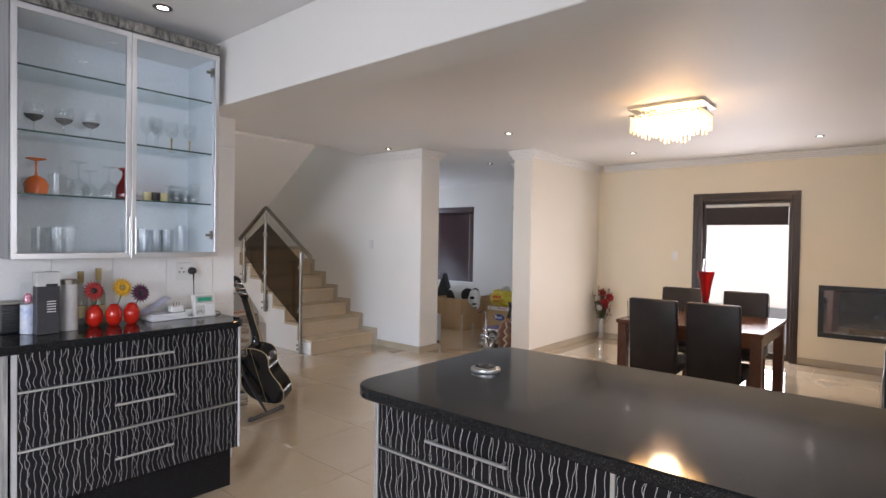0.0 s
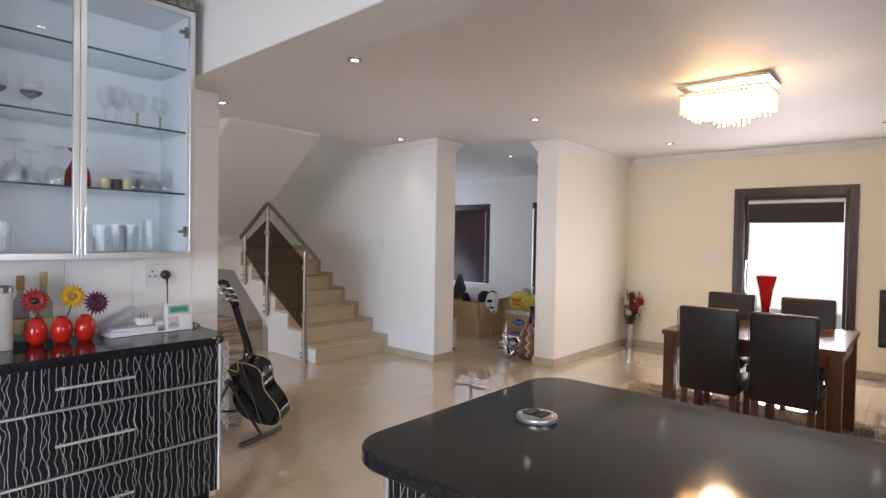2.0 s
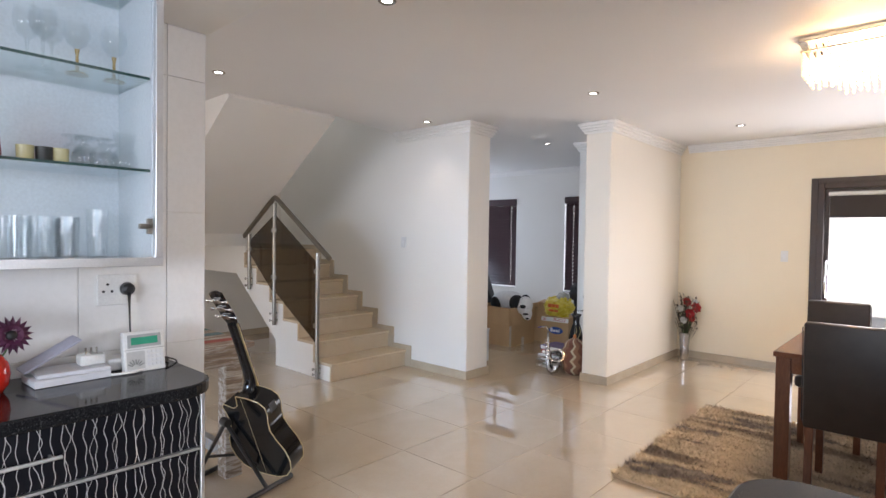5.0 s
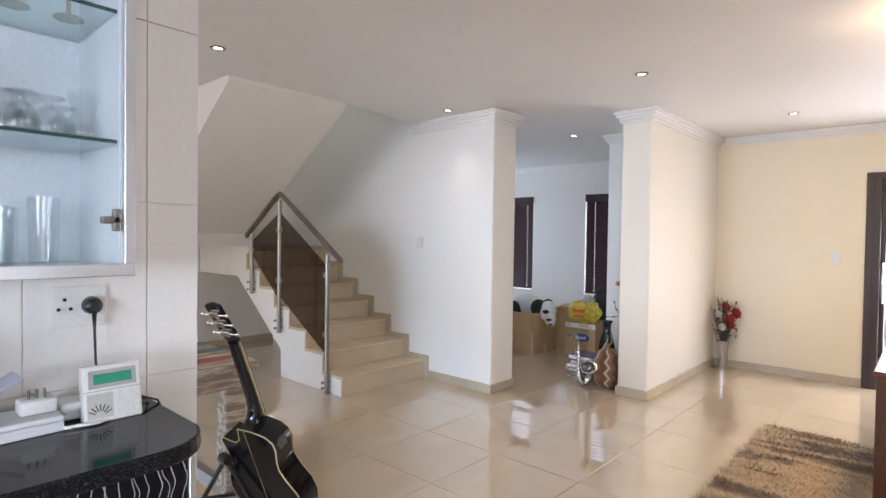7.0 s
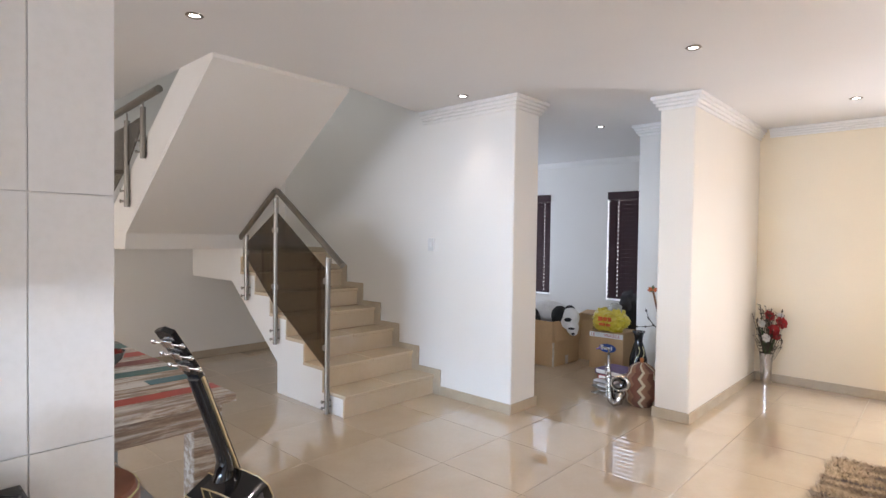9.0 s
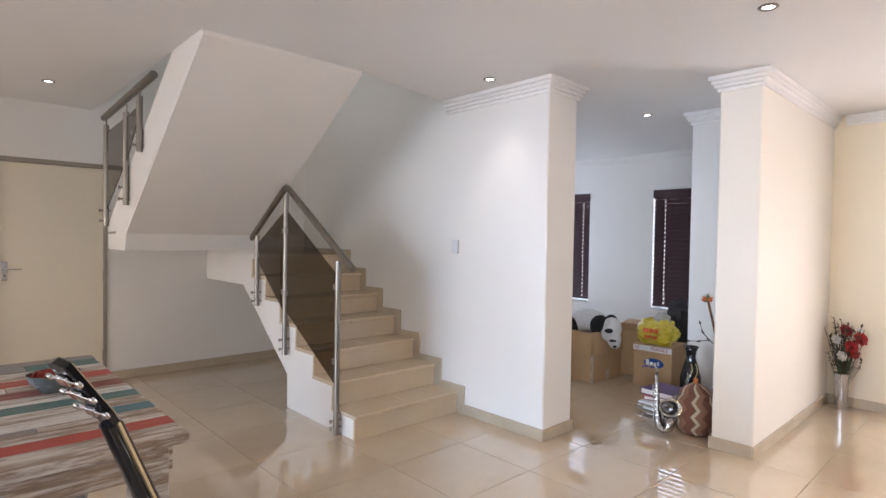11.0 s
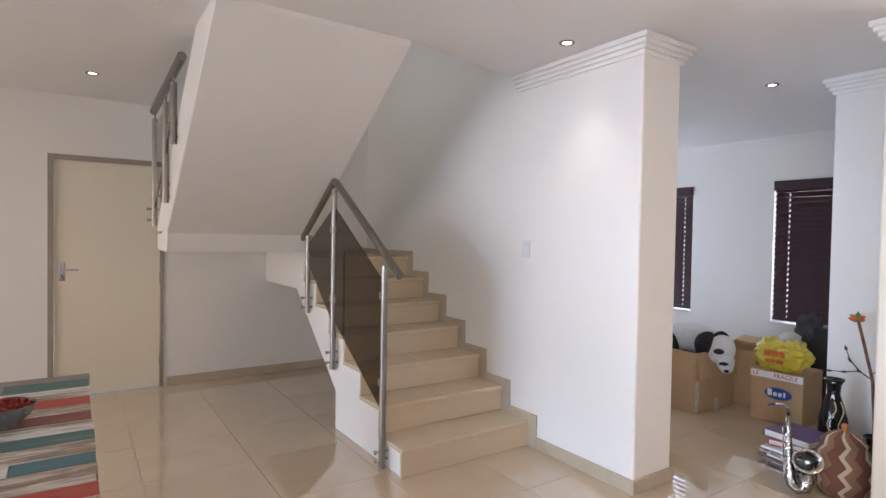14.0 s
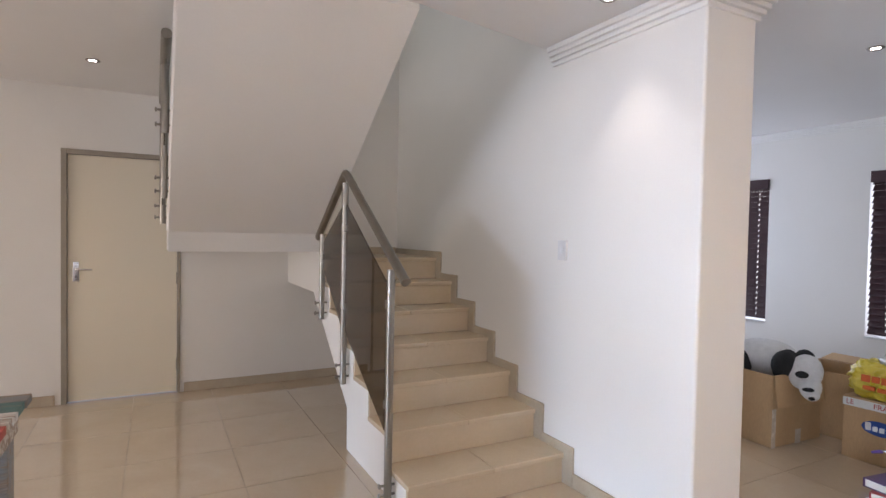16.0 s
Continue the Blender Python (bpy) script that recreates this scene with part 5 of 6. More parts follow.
UX = 2.80
upper = thing("upper_balustrade", "brushed steel balustrade with smoked glass on the upper flight", "balustrade", "", (UX, 7.2, 1.4))
for y, z0, z1 in ((6.895, 1.978, 2.365), (7.255, 1.618, 2.31), (7.885, 1.462, 2.30)):
    post = part("post", tube(bmesh.new(), [(UX, y, z0), (UX, y, z1)], 0.021, 16), STEEL, upper, "", 50)
    part("post_pin", tube(bmesh.new(), [(UX, y, z1 - 0.01), (UX, y, z1 + 0.06)], 0.007, 10), STEEL, post)
    bolts(post, UX - 0.042, 2.832, y, (z0 + 0.045, z0 + 0.13))
part("handrail", tube(bmesh.new(), [(UX, 7.97, 2.372), (UX, 6.57, 2.448)], 0.027, 16), STEEL, upper, "round brushed steel handrail", 50)
for outline in ([(7.855, 2.24), (7.285, 2.27), (7.285, 1.93), (7.855, 1.60)], [(7.225, 2.27), (6.925, 2.30), (6.925, 2.22), (7.225, 1.95)]):
    part("glass_panel", prism(bmesh.new(), outline, "x", UX - 0.004, UX + 0.004), SMOKED, upper, "smoked glass panel")

# ---- plain door and switch ----
door = tagged(thing("door_plain", "closed plain cream flush door with chrome lever handle", "door", "", (2.53, BACK, 0)), kind="structure")
part("leaf", boxes((2.134, 2.922, BACK + 0.012, BACK + 0.052, 0.008, 2.002), bevel=0.002), DOOR_PAINT, door)
part("frame", boxes((2.092, 2.132, BACK - 0.012, BACK + 0.06, 0, 2.045), (2.924, 2.950, BACK - 0.012, BACK + 0.06, 0, 2.045), (2.1325, 2.9235, BACK - 0.012, BACK + 0.06, 2.005, 2.045), bevel=0.003), DOOR_FRAME, door, "grey-brown painted steel frame")
plate = part("lock_plate", boxes((2.170, 2.212, BACK + 0.006, BACK + 0.012, 0.985, 1.145), bevel=0.003), CHROME, door, "chrome lock plate")
part("lever", tube(bmesh.new(), [(2.191, BACK + 0.006, 1.085), (2.191, BACK - 0.035, 1.085), (2.20, BACK - 0.042, 1.085), (2.305, BACK - 0.042, 1.082)], 0.008, 10), CHROME, plate, "", True)
part("keyhole", boxes((2.187, 2.195, BACK + 0.004, BACK + 0.0065, 1.015, 1.035)), BLACK, plate)
for z in (0.25, 1.0, 1.8):
    part("hinge", tube(bmesh.new(), [(2.923, BACK + 0.006, z - 0.05), (2.923, BACK + 0.006, z + 0.05)], 0.006, 8), STEEL, door)
# slightly grey so that the plate stands out on the white wall
SWITCH_GREY = mottled("pale_grey_switch_plastic", (0.70, 0.70, 0.70), (0.76, 0.76, 0.76), 0.35, 5, 150, 0.05)
t = thing("light_switch", "white light switch plate on the stair wall", "switch", "", (STAIR_X1, 5.817, 1.34))
part("plate", boxes((STAIR_X1 - 0.0165, STAIR_X1 - 0.0005, 5.782, 5.852, 1.285, 1.40), bevel=0.003), SWITCH_GREY, t)
part("rocker", boxes((STAIR_X1 - 0.021, STAIR_X1 - 0.0168, 5.806, 5.828, 1.322, 1.363), bevel=0.002), WHITE_LAM, t)
t = thing("facade_switch", "cream light switch plate on the cream wall", "switch", "", (FACADE, 2.72, 1.25))
part("plate", boxes((FACADE - 0.009, FACADE - 0.0005, 2.685, 2.755, 1.19, 1.31), bevel=0.003), WHITE_PLASTIC, t)
part("rocker", boxes((FACADE - 0.013, FACADE - 0.0095, 2.709, 2.731, 1.23, 1.27), bevel=0.002), WHITE_LAM, t)

# ---- store room windows and blinds ----
BLIND = mottled("dark_plum_slat", (0.040, 0.019, 0.022), (0.062, 0.030, 0.034), 0.3, 6, 120, 0.1, stretch=(1, 0.3, 1))
WINDOW_FRAME = mottled("white_window_frame", (0.68, 0.69, 0.70), (0.76, 0.77, 0.78), 0.35, 4, 90, 0.05)


def blind_window(name, y0, y1, hole, hole2, z0=0.55, z1=2.07):
    w = tagged(thing(name, "narrow window with a closed dark plum venetian blind", "window", "", (FAR, (y0 + y1) / 2, z0)), kind="structure")
    part("frame", boxes((8.66, 8.70, y0, y0 + 0.035, z0, z1), (8.66, 8.70, y1 - 0.035, y1, z0, z1), (8.66, 8.70, y0 + 0.036, y1 - 0.036, z1 - 0.035, z1), (8.66, 8.70, y0 + 0.036, y1 - 0.036, z0, z0 + 0.035), bevel=0.003), WINDOW_FRAME, w)
    part("mullion", boxes((8.66, 8.70, (y0 + y1) / 2 - 0.025, (y0 + y1) / 2 + 0.025, z0 + 0.036, z1 - 0.036), (8.662, 8.698, y0 + 0.036, (y0 + y1) / 2 - 0.026, 1.46, 1.50), (8.662, 8.698, (y0 + y1) / 2 + 0.026, y1 - 0.036, 1.46, 1.50), bevel=0.003), WINDOW_FRAME, w)
    p = part("pane", boxes((8.676, 8.682, y0 + 0.035, y1 - 0.035, z0 + 0.035, z1 - 0.035)), PANE, w)
    p.visible_shadow = False
    part("sill", boxes((FAR - 0.015, 8.655, y0 + 0.001, y1 - 0.001, z0 - 0.002, z0 + 0.014), bevel=0.003), WINDOW_FRAME, w)
    part("headrail", boxes((FAR - 0.02, FAR + 0.045, y0 + 0.004, y1 - 0.008, z1 - 0.105, z1 - 0.002), bevel=0.004), BLIND, w, "dark plum headrail")
    a, b = y0 + 0.006, y1 - 0.016
    lo, hi = min(hole, hole2), max(hole, hole2)
    bm = bmesh.new()
    for s0, s1, u0, u1 in ((a, lo - 0.006, -0.034, 0.034), (lo + 0.006, hi - 0.006, -0.034, 0.034), (hi + 0.006, b, -0.034, 0.034), (lo - 0.006, lo + 0.006, -0.034, -0.013), (lo - 0.006, lo + 0.006, 0.013, 0.034), (hi - 0.006, hi + 0.006, -0.034, -0.013), (hi - 0.006, hi + 0.006, 0.013, 0.034)):
        box(bm, -0.0013, 0.0013, s0, s1, u0, u1)
    me = bpy.data.meshes.new("slat")
    bm.to_mesh(me)
    bm.free()
    me.materials.append(BLIND)
    pitch, z = 0.056, z0 + 0.08
    k = 0
    while z < z1 - 0.085:
        ob = new("slat", me)
        ob.parent = w
        ob.matrix_parent_inverse = w.matrix_basis.inverted()
        ob.matrix_basis = Matrix.Translation((FAR + 0.02 + 0.001 * math.sin(k * 1.7), 0, z)) @ pose(0, 0, 0, 0, 33 + 1.2 * math.sin(k * 0.9), 0)
        z += pitch
        k += 1
    part("bottom_rail", boxes((FAR + 0.005, FAR + 0.035, a, b, z0 + 0.035, z0 + 0.055), bevel=0.003), BLIND, w, "dark plum bottom rail")
    for y in (lo, hi):
        part("ladder_cord", tube(bmesh.new(), [(FAR - 0.012, y, z0 + 0.045), (FAR - 0.012, y, z1 - 0.07)], 0.0012, 5), BLIND, w)


blind_window("window_1", 4.90, 5.92, 5.765, 5.04)
blind_window("window_2", 6.84, 7.88, 6.955, 7.735)

# ---- lounge: painted console table ----
def distressed(name, paint, bare=(0.30, 0.22, 0.16), cover=0.5):
    """Worn paint over bare boards, rubbed through along the grain."""
    mat, nodes, links, bsdf = shader(name, paint, 0.6)
    v = coords(nodes, links, (1.6, 14, 14))
    info = nodes.new("ShaderNodeObjectInfo")
    add = nodes.new("ShaderNodeVectorMath")
    links.new(v, add.inputs[0])
    mul = nodes.new("ShaderNodeMath")
    mul.operation, mul.inputs[1].default_value = "MULTIPLY", 50.0
    links.new(info.outputs["Random"], mul.inputs[0])
    links.new(mul.outputs[0], add.inputs[1])
    worn = noise_node(nodes, links, add.outputs[0], 2.2, 8, 0.72, 0.5)
    grain = noise_node(nodes, links, add.outputs[0], 9, 5, 0.7)
    under = ramp(nodes, links, grain, [(0.3, tuple(c * 0.55 for c in bare)), (0.6, bare), (0.75, (0.55, 0.52, 0.47))])
    over = ramp(nodes, links, grain, [(0.25, tuple(c * 0.7 for c in paint)), (0.7, paint)])
    mask = ramp(nodes, links, worn, [(cover - 0.05, (0, 0, 0)), (cover + 0.07, (1, 1, 1))])
    links.new(mix(nodes, links, mask, over, under), bsdf.inputs["Base Color"])
    bump(nodes, links, bsdf, grain, 0.4, 0.002)
    return mat


D_RED, D_TEAL, D_CREAM, D_GREY, D_WINE = (distressed("worn_red_paint", (0.42, 0.065, 0.045), cover=0.62), distressed("worn_teal_paint", (0.065, 0.17, 0.20), cover=0.62), distressed("worn_cream_paint", (0.62, 0.58, 0.52), cover=0.47),
                                          distressed("worn_grey_paint", (0.24, 0.24, 0.235), cover=0.52), distressed("worn_wine_paint", (0.25, 0.07, 0.06), cover=0.58))
D_WHITE, D_GREEN = distressed("worn_white_paint", (0.66, 0.64, 0.60), cover=0.58), distressed("worn_green_paint", (0.07, 0.16, 0.15), cover=0.62)
LX0, LX1, LZ = 1.43, 2.333, 0.785
con = thing("console_table", "rustic plank table in worn red, teal and cream paint", "table", "", (1.9, 5.27, 0))
y = 4.435
rng = random.Random(12)
for wide, left, right, cut in ((0.135, D_CREAM, D_CREAM, 0), (0.09, D_RED, D_RED, 0), (0.062, D_CREAM, D_CREAM, 0), (0.07, D_GREY, D_CREAM, 1.98), (0.088, D_WHITE, D_TEAL, 2.14), (0.065, D_GREY, D_CREAM, 1.9), (0.055, D_CREAM, D_CREAM, 0), (0.097, D_GREEN, D_GREEN, 0), (0.055, D_WHITE, D_WHITE, 0), (0.055, D_CREAM, D_CREAM, 0),
                               (0.103, D_CREAM, D_WINE, 1.78), (0.095, D_WHITE, D_CREAM, 1.95), (0.115, D_WINE, D_RED, 1.85), (0.08, D_CREAM, D_CREAM, 0), (0.075, D_WHITE, D_WHITE, 0), (0.13, D_GREY, D_GREEN, 2.05), (0.10, D_GREY, D_GREY, 0)):
    for a, b, mat in (((LX0, cut - 0.001, left), (cut + 0.001, LX1, right)) if cut else ((LX0, LX1, left),)):
        jog = rng.uniform(-0.003, 0.004) if b == LX1 else 0
        part("plank", boxes((a, b + jog, y + 0.001, y + wide - 0.001, LZ - 0.03, LZ + rng.uniform(-0.0015, 0.001)), bevel=0.0025), mat, con)
    y += wide
LY0, LY1 = 4.435, y
part("apron", boxes((LX0 + 0.05, LX1 - 0.05, LY0 + 0.035, LY0 + 0.06, LZ - 0.125, LZ - 0.032), bevel=0.003), D_CREAM, con)
part("apron", boxes((LX1 - 0.055, LX1 - 0.03, LY0 + 0.061, LY1 - 0.061, LZ - 0.125, LZ - 0.032), bevel=0.003), D_CREAM, con)
part("apron", boxes((LX0 + 0.05, LX1 - 0.05, LY1 - 0.06, LY1 - 0.035, LZ - 0.125, LZ - 0.032), bevel=0.003), D_CREAM, con)
for lx in (LX0 + 0.03, LX1 - 0.14):
    for ly in (LY0 + 0.062, LY1 - 0.17):
        part("leg", boxes((lx, lx + 0.10, ly, ly + 0.10, 0.0, LZ - 0.032), bevel=0.005), D_CREAM if ly < 5 else D_GREY, con)
part("stretcher", boxes((LX1 - 0.115, LX1 - 0.065, LY0 + 0.163, LY1 - 0.171, 0.09, 0.16), bevel=0.004), D_GREY, con)
t = thing("bowl", "grey enamel bowl filled with red dried petals on the table", "bowl", "", (2.125, 5.215, LZ))
part("bowl_body", lathe(bmesh.new(), wall_profile([(0, 0), (0.05, 0), (0.055, 0.008), (0.092, 0.045), (0.108, 0.085)], 0.004), 32, pose(2.125, 5.215, LZ + 0.002)), mottled("grey_enamel", (0.07, 0.08, 0.08), (0.14, 0.15, 0.145), 0.25, 8, 120, 0.05), t, "", 50)
rng = random.Random(5)
bm = bmesh.new()
for k in range(420):
    a, r = rng.uniform(0, 6.28), 0.095 * math.sqrt(rng.random())
    c = Vector((2.125 + r * math.cos(a), 5.215 + r * math.sin(a), LZ + 0.068 + 0.03 * (1 - r / 0.095) + rng.uniform(0, 0.014)))
    m = Matrix.Translation(c) @ Euler((rng.uniform(-1, 1), rng.uniform(-1, 1), rng.uniform(0, 6))).to_matrix().to_4x4()
    s = rng.uniform(0.006, 0.013)
    bm.faces.new([bm.verts.new(m @ Vector(p)) for p in ((-s, 0, 0), (0, -s * 0.6, 0.003), (s, 0, 0), (0, s * 0.6, 0.003))])
tagged(part("petal_heap", bm, mottled("dried_red_petals", (0.20, 0.015, 0.012), (0.48, 0.06, 0.035), 0.7, 40, 120), t), "red dried petals", kind="stuff")
part("petal_bed", lathe(bmesh.new(), [(0, 0.06), (0.09, 0.055)], 24, pose(2.125, 5.215, LZ)), bpy.data.materials["dried_red_petals"], t)
t.matrix_basis = Matrix.Translation((2.09, 5.245, LZ)) @ Matrix.Scale(0.84, 4)
t = thing("leather_stool", "round brown leather stool with piped seat", "stool", "", (1.735, 4.33, 0))
part("seat", lathe(bmesh.new(), [(0, 0.55), (0.19, 0.55), (0.205, 0.565), (0.205, 0.605), (0.19, 0.625), (0, 0.635)], 30, pose(1.735, 4.33, 0)), mottled("brown_leather", (0.16, 0.055, 0.03), (0.24, 0.09, 0.05), 0.35, 8, 160, 0.3), t, "", 50)
part("piping", tube(bmesh.new(), [(1.735 + 0.2 * math.cos(a * 0.2618), 4.33 + 0.2 * math.sin(a * 0.2618), 0.612) for a in range(25)], 0.004, 6), MUG, t)
for k in range(4):
    a = radians(45 + 90 * k)
    part("leg", tube(bmesh.new(), [(1.735 + 0.14 * math.cos(a), 4.33 + 0.14 * math.sin(a), 0.56), (1.735 + 0.18 * math.cos(a), 4.33 + 0.18 * math.sin(a), 0.0)], 0.014, 10), DARK_FRAME, t)

# ---- guitar on its stand ----
GM = Matrix.Translation((2.34, 4.235, 0.108)) @ pose(0, 0, 0, 0, 0, 16.7) @ pose(0, 0, 0, 0, -22.6, 0) @ Matrix.Scale(1.06, 4)   # local: x front, y width, z along the neck
GLOSS_BLACK = mottled("glossy_black_lacquer", (0.006, 0.006, 0.007), (0.012, 0.012, 0.013), 0.08, 4, 150, 0.02, rough_span=0.04)
BINDING = mottled("ivory_binding", (0.58, 0.45, 0.24), (0.70, 0.57, 0.33), 0.35, 10, 100, 0.02)


def guitar_outline(grow=0.0):
    """Half widths along the length; the upper bout is cut away on the +y side."""
    pts = []
    left = ((0.0, 0.0), (0.004, 0.08), (0.03, 0.145), (0.08, 0.185), (0.14, 0.198), (0.20, 0.185), (0.26, 0.148), (0.31, 0.128), (0.36, 0.132), (0.41, 0.146), (0.45, 0.142), (0.475, 0.110), (0.485, 0.06), (0.488, 0.03))
    cut = ((0.0, 0.0), (0.004, 0.08), (0.03, 0.145), (0.08, 0.185), (0.14, 0.198), (0.20, 0.185), (0.26, 0.148), (0.31, 0.130), (0.36, 0.138), (0.405, 0.150), (0.425, 0.135), (0.415, 0.10), (0.41, 0.07), (0.43, 0.04), (0.488, 0.03))
    pts = [(-w - (grow if w else 0), s) for s, w in left] + [(w + (grow if w else 0), s) for s, w in reversed(cut[1:])]
    return pts


gt = thing("guitar", "glossy black acoustic guitar with ivory binding on a stand", "guitar", "", (2.34, 4.235, 0.1))
bm = prism(bmesh.new(), guitar_outline(), "x", -0.05, 0.05)
bmesh.ops.transform(bm, matrix=GM, verts=bm.verts[:])
part("body", bm, GLOSS_BLACK, gt, "", 35)
for x in (-0.0512, 0.0512):
    ring = [GM @ Vector((x, u, s)) for u, s in guitar_outline(0.0005)]
    part("binding", tube(bmesh.new(), ring + [ring[0]], 0.0028, 6), BINDING, gt, "ivory edge binding")
part("back_seam", tube(bmesh.new(), [GM @ Vector((-0.0505, 0.0, 0.01)), GM @ Vector((-0.0505, 0.0, 0.48))], 0.0012, 5), BINDING, gt)
neck = bmesh.new()
tube(neck, [(0.005, 0, 0.46), (0.020, 0, 0.49), (0.034, 0, 0.53), (0.037, 0, 0.58), (0.0385, 0, 0.70), (0.039, 0, 0.845)], [0.044, 0.030, 0.018, 0.0155, 0.014, 0.0135], 14)
for v in neck.verts:
    v.co.y *= 1.0 + 0.95 * min(max((v.co.z - 0.48) / 0.06, 0), 1)
bmesh.ops.transform(neck, matrix=GM, verts=neck.verts[:])
part("neck", neck, GLOSS_BLACK, gt, "", 50)
part("fingerboard", box(bmesh.new(), 0.0565, 0.062, -0.027, 0.027, 0.36, 0.845, 0.002, 1, GM), DARK_FRAME, gt)
part("neck_binding", box(bmesh.new(), 0.0495, 0.056, -0.0282, 0.0282, 0.40, 0.845, 0.001, 1, GM), BINDING, gt, "ivory neck binding")
HM = GM @ Matrix.Translation((0.048, 0, 0.845)) @ pose(0, 0, 0, 0, -12, 0)
part("headstock", prism(bmesh.new(), [(-0.026, 0), (0.026, 0), (0.038, 0.04), (0.036, 0.19), (0.0, 0.20), (-0.036, 0.19), (-0.038, 0.04)], "x", -0.009, 0.009, 0.003), GLOSS_BLACK, gt)
bpy.data.objects["headstock"].data.transform(HM)
part("headstock_edge", box(bmesh.new(), 0.0095, 0.0115, -0.032, 0.032, 0.02, 0.185, 0.001, 1, HM), BINDING, gt)
for k in range(3):
    for side in (-1, 1):
        z = 0.055 + 0.048 * k
        tuner = part("tuner", box(bmesh.new(), -0.020, -0.0095, side * 0.012 - 0.01, side * 0.012 + 0.01, z - 0.012, z + 0.012, 0.003, 2, HM), CHROME, gt, "chrome tuner")
        bm = tube(bmesh.new(), [(-0.014, side * 0.022, z), (-0.014, side * 0.052, z)], 0.003, 8)
        box(bm, -0.019, -0.009, side * 0.06 - 0.009, side * 0.06 + 0.009, z - 0.008, z + 0.008, 0.004, 2)
        bmesh.ops.transform(bm, matrix=HM, verts=bm.verts[:])
        part("peg", bm, CHROME, tuner, "", 50)
part("control_panel", box(bmesh.new(), -0.025, 0.02, -0.146, -0.1385, 0.40, 0.45, 0.001, 1, GM), BLACK, gt)
for k in range(6):
    u = -0.019 + 0.0076 * k
    part("string", tube(bmesh.new(), [GM @ Vector((0.066, u, 0.10)), GM @ Vector((0.066, u * 0.8, 0.85))], 0.0006, 4), CHROME, gt)

gs = thing("guitar_stand", "folding black tubular guitar stand on the tiles", "guitar stand", "", (2.28, 4.27, 0))
STAND = mottled("black_powder_coat", (0.016, 0.014, 0.013), (0.035, 0.03, 0.027), 0.45, 6, 200, 0.2)
hub = Vector((2.12, 4.20, 0.40))
for foot, span in (((2.30, 4.085, 0.0), (0.155, 0.045)), ((2.10, 4.50, 0.0), (0.155, 0.05))):
    f = Vector(foot)
    part("foot_bar", tube(bmesh.new(), [f + Vector((-span[0], -span[1], 0.014)), f + Vector((span[0], span[1], 0.014))], 0.014, 10), STAND, gs)
    for s in (-1, 1):
        part("rubber_end", tube(bmesh.new(), [f + Vector((s * span[0], s * span[1], 0.0165)), f + Vector((s * (span[0] + 0.03), s * (span[1] + 0.009), 0.0165))], 0.0165, 10), BLACK, gs)
    part("leg", tube(bmesh.new(), [f + Vector((0, 0, 0.02)), hub], 0.011, 10), STAND, gs)
    arm = Vector((2.37, f.y * 0.55 + 4.25 * 0.45, 0.125))
    part("support_arm", tube(bmesh.new(), [f.lerp(hub, 0.42), arm + Vector((-0.03, 0, -0.012)), arm + Vector((0.075, 0, -0.026)), arm + Vector((0.112, 0, -0.006)), arm + Vector((0.118, 0, 0.04))], 0.008, 8), STAND, gs, "padded support arm", True)
part("hub_joint", lathe(bmesh.new(), [(0, -0.03), (0.022, -0.03), (0.024, -0.02), (0.024, 0.02), (0.022, 0.03), (0, 0.03)], 16, Matrix.Translation(hub) @ pose(0, 0, 0, 90)), STAND, gs, "", 40)

gs.matrix_basis = Matrix.Translation((-0.02, 0.115, 0)) @ gs.matrix_basis

# ---- store room clutter ----
TAPE = mottled("clear_tape", (0.52, 0.44, 0.33), (0.60, 0.52, 0.42), 0.25, 6, 60, 0.1)


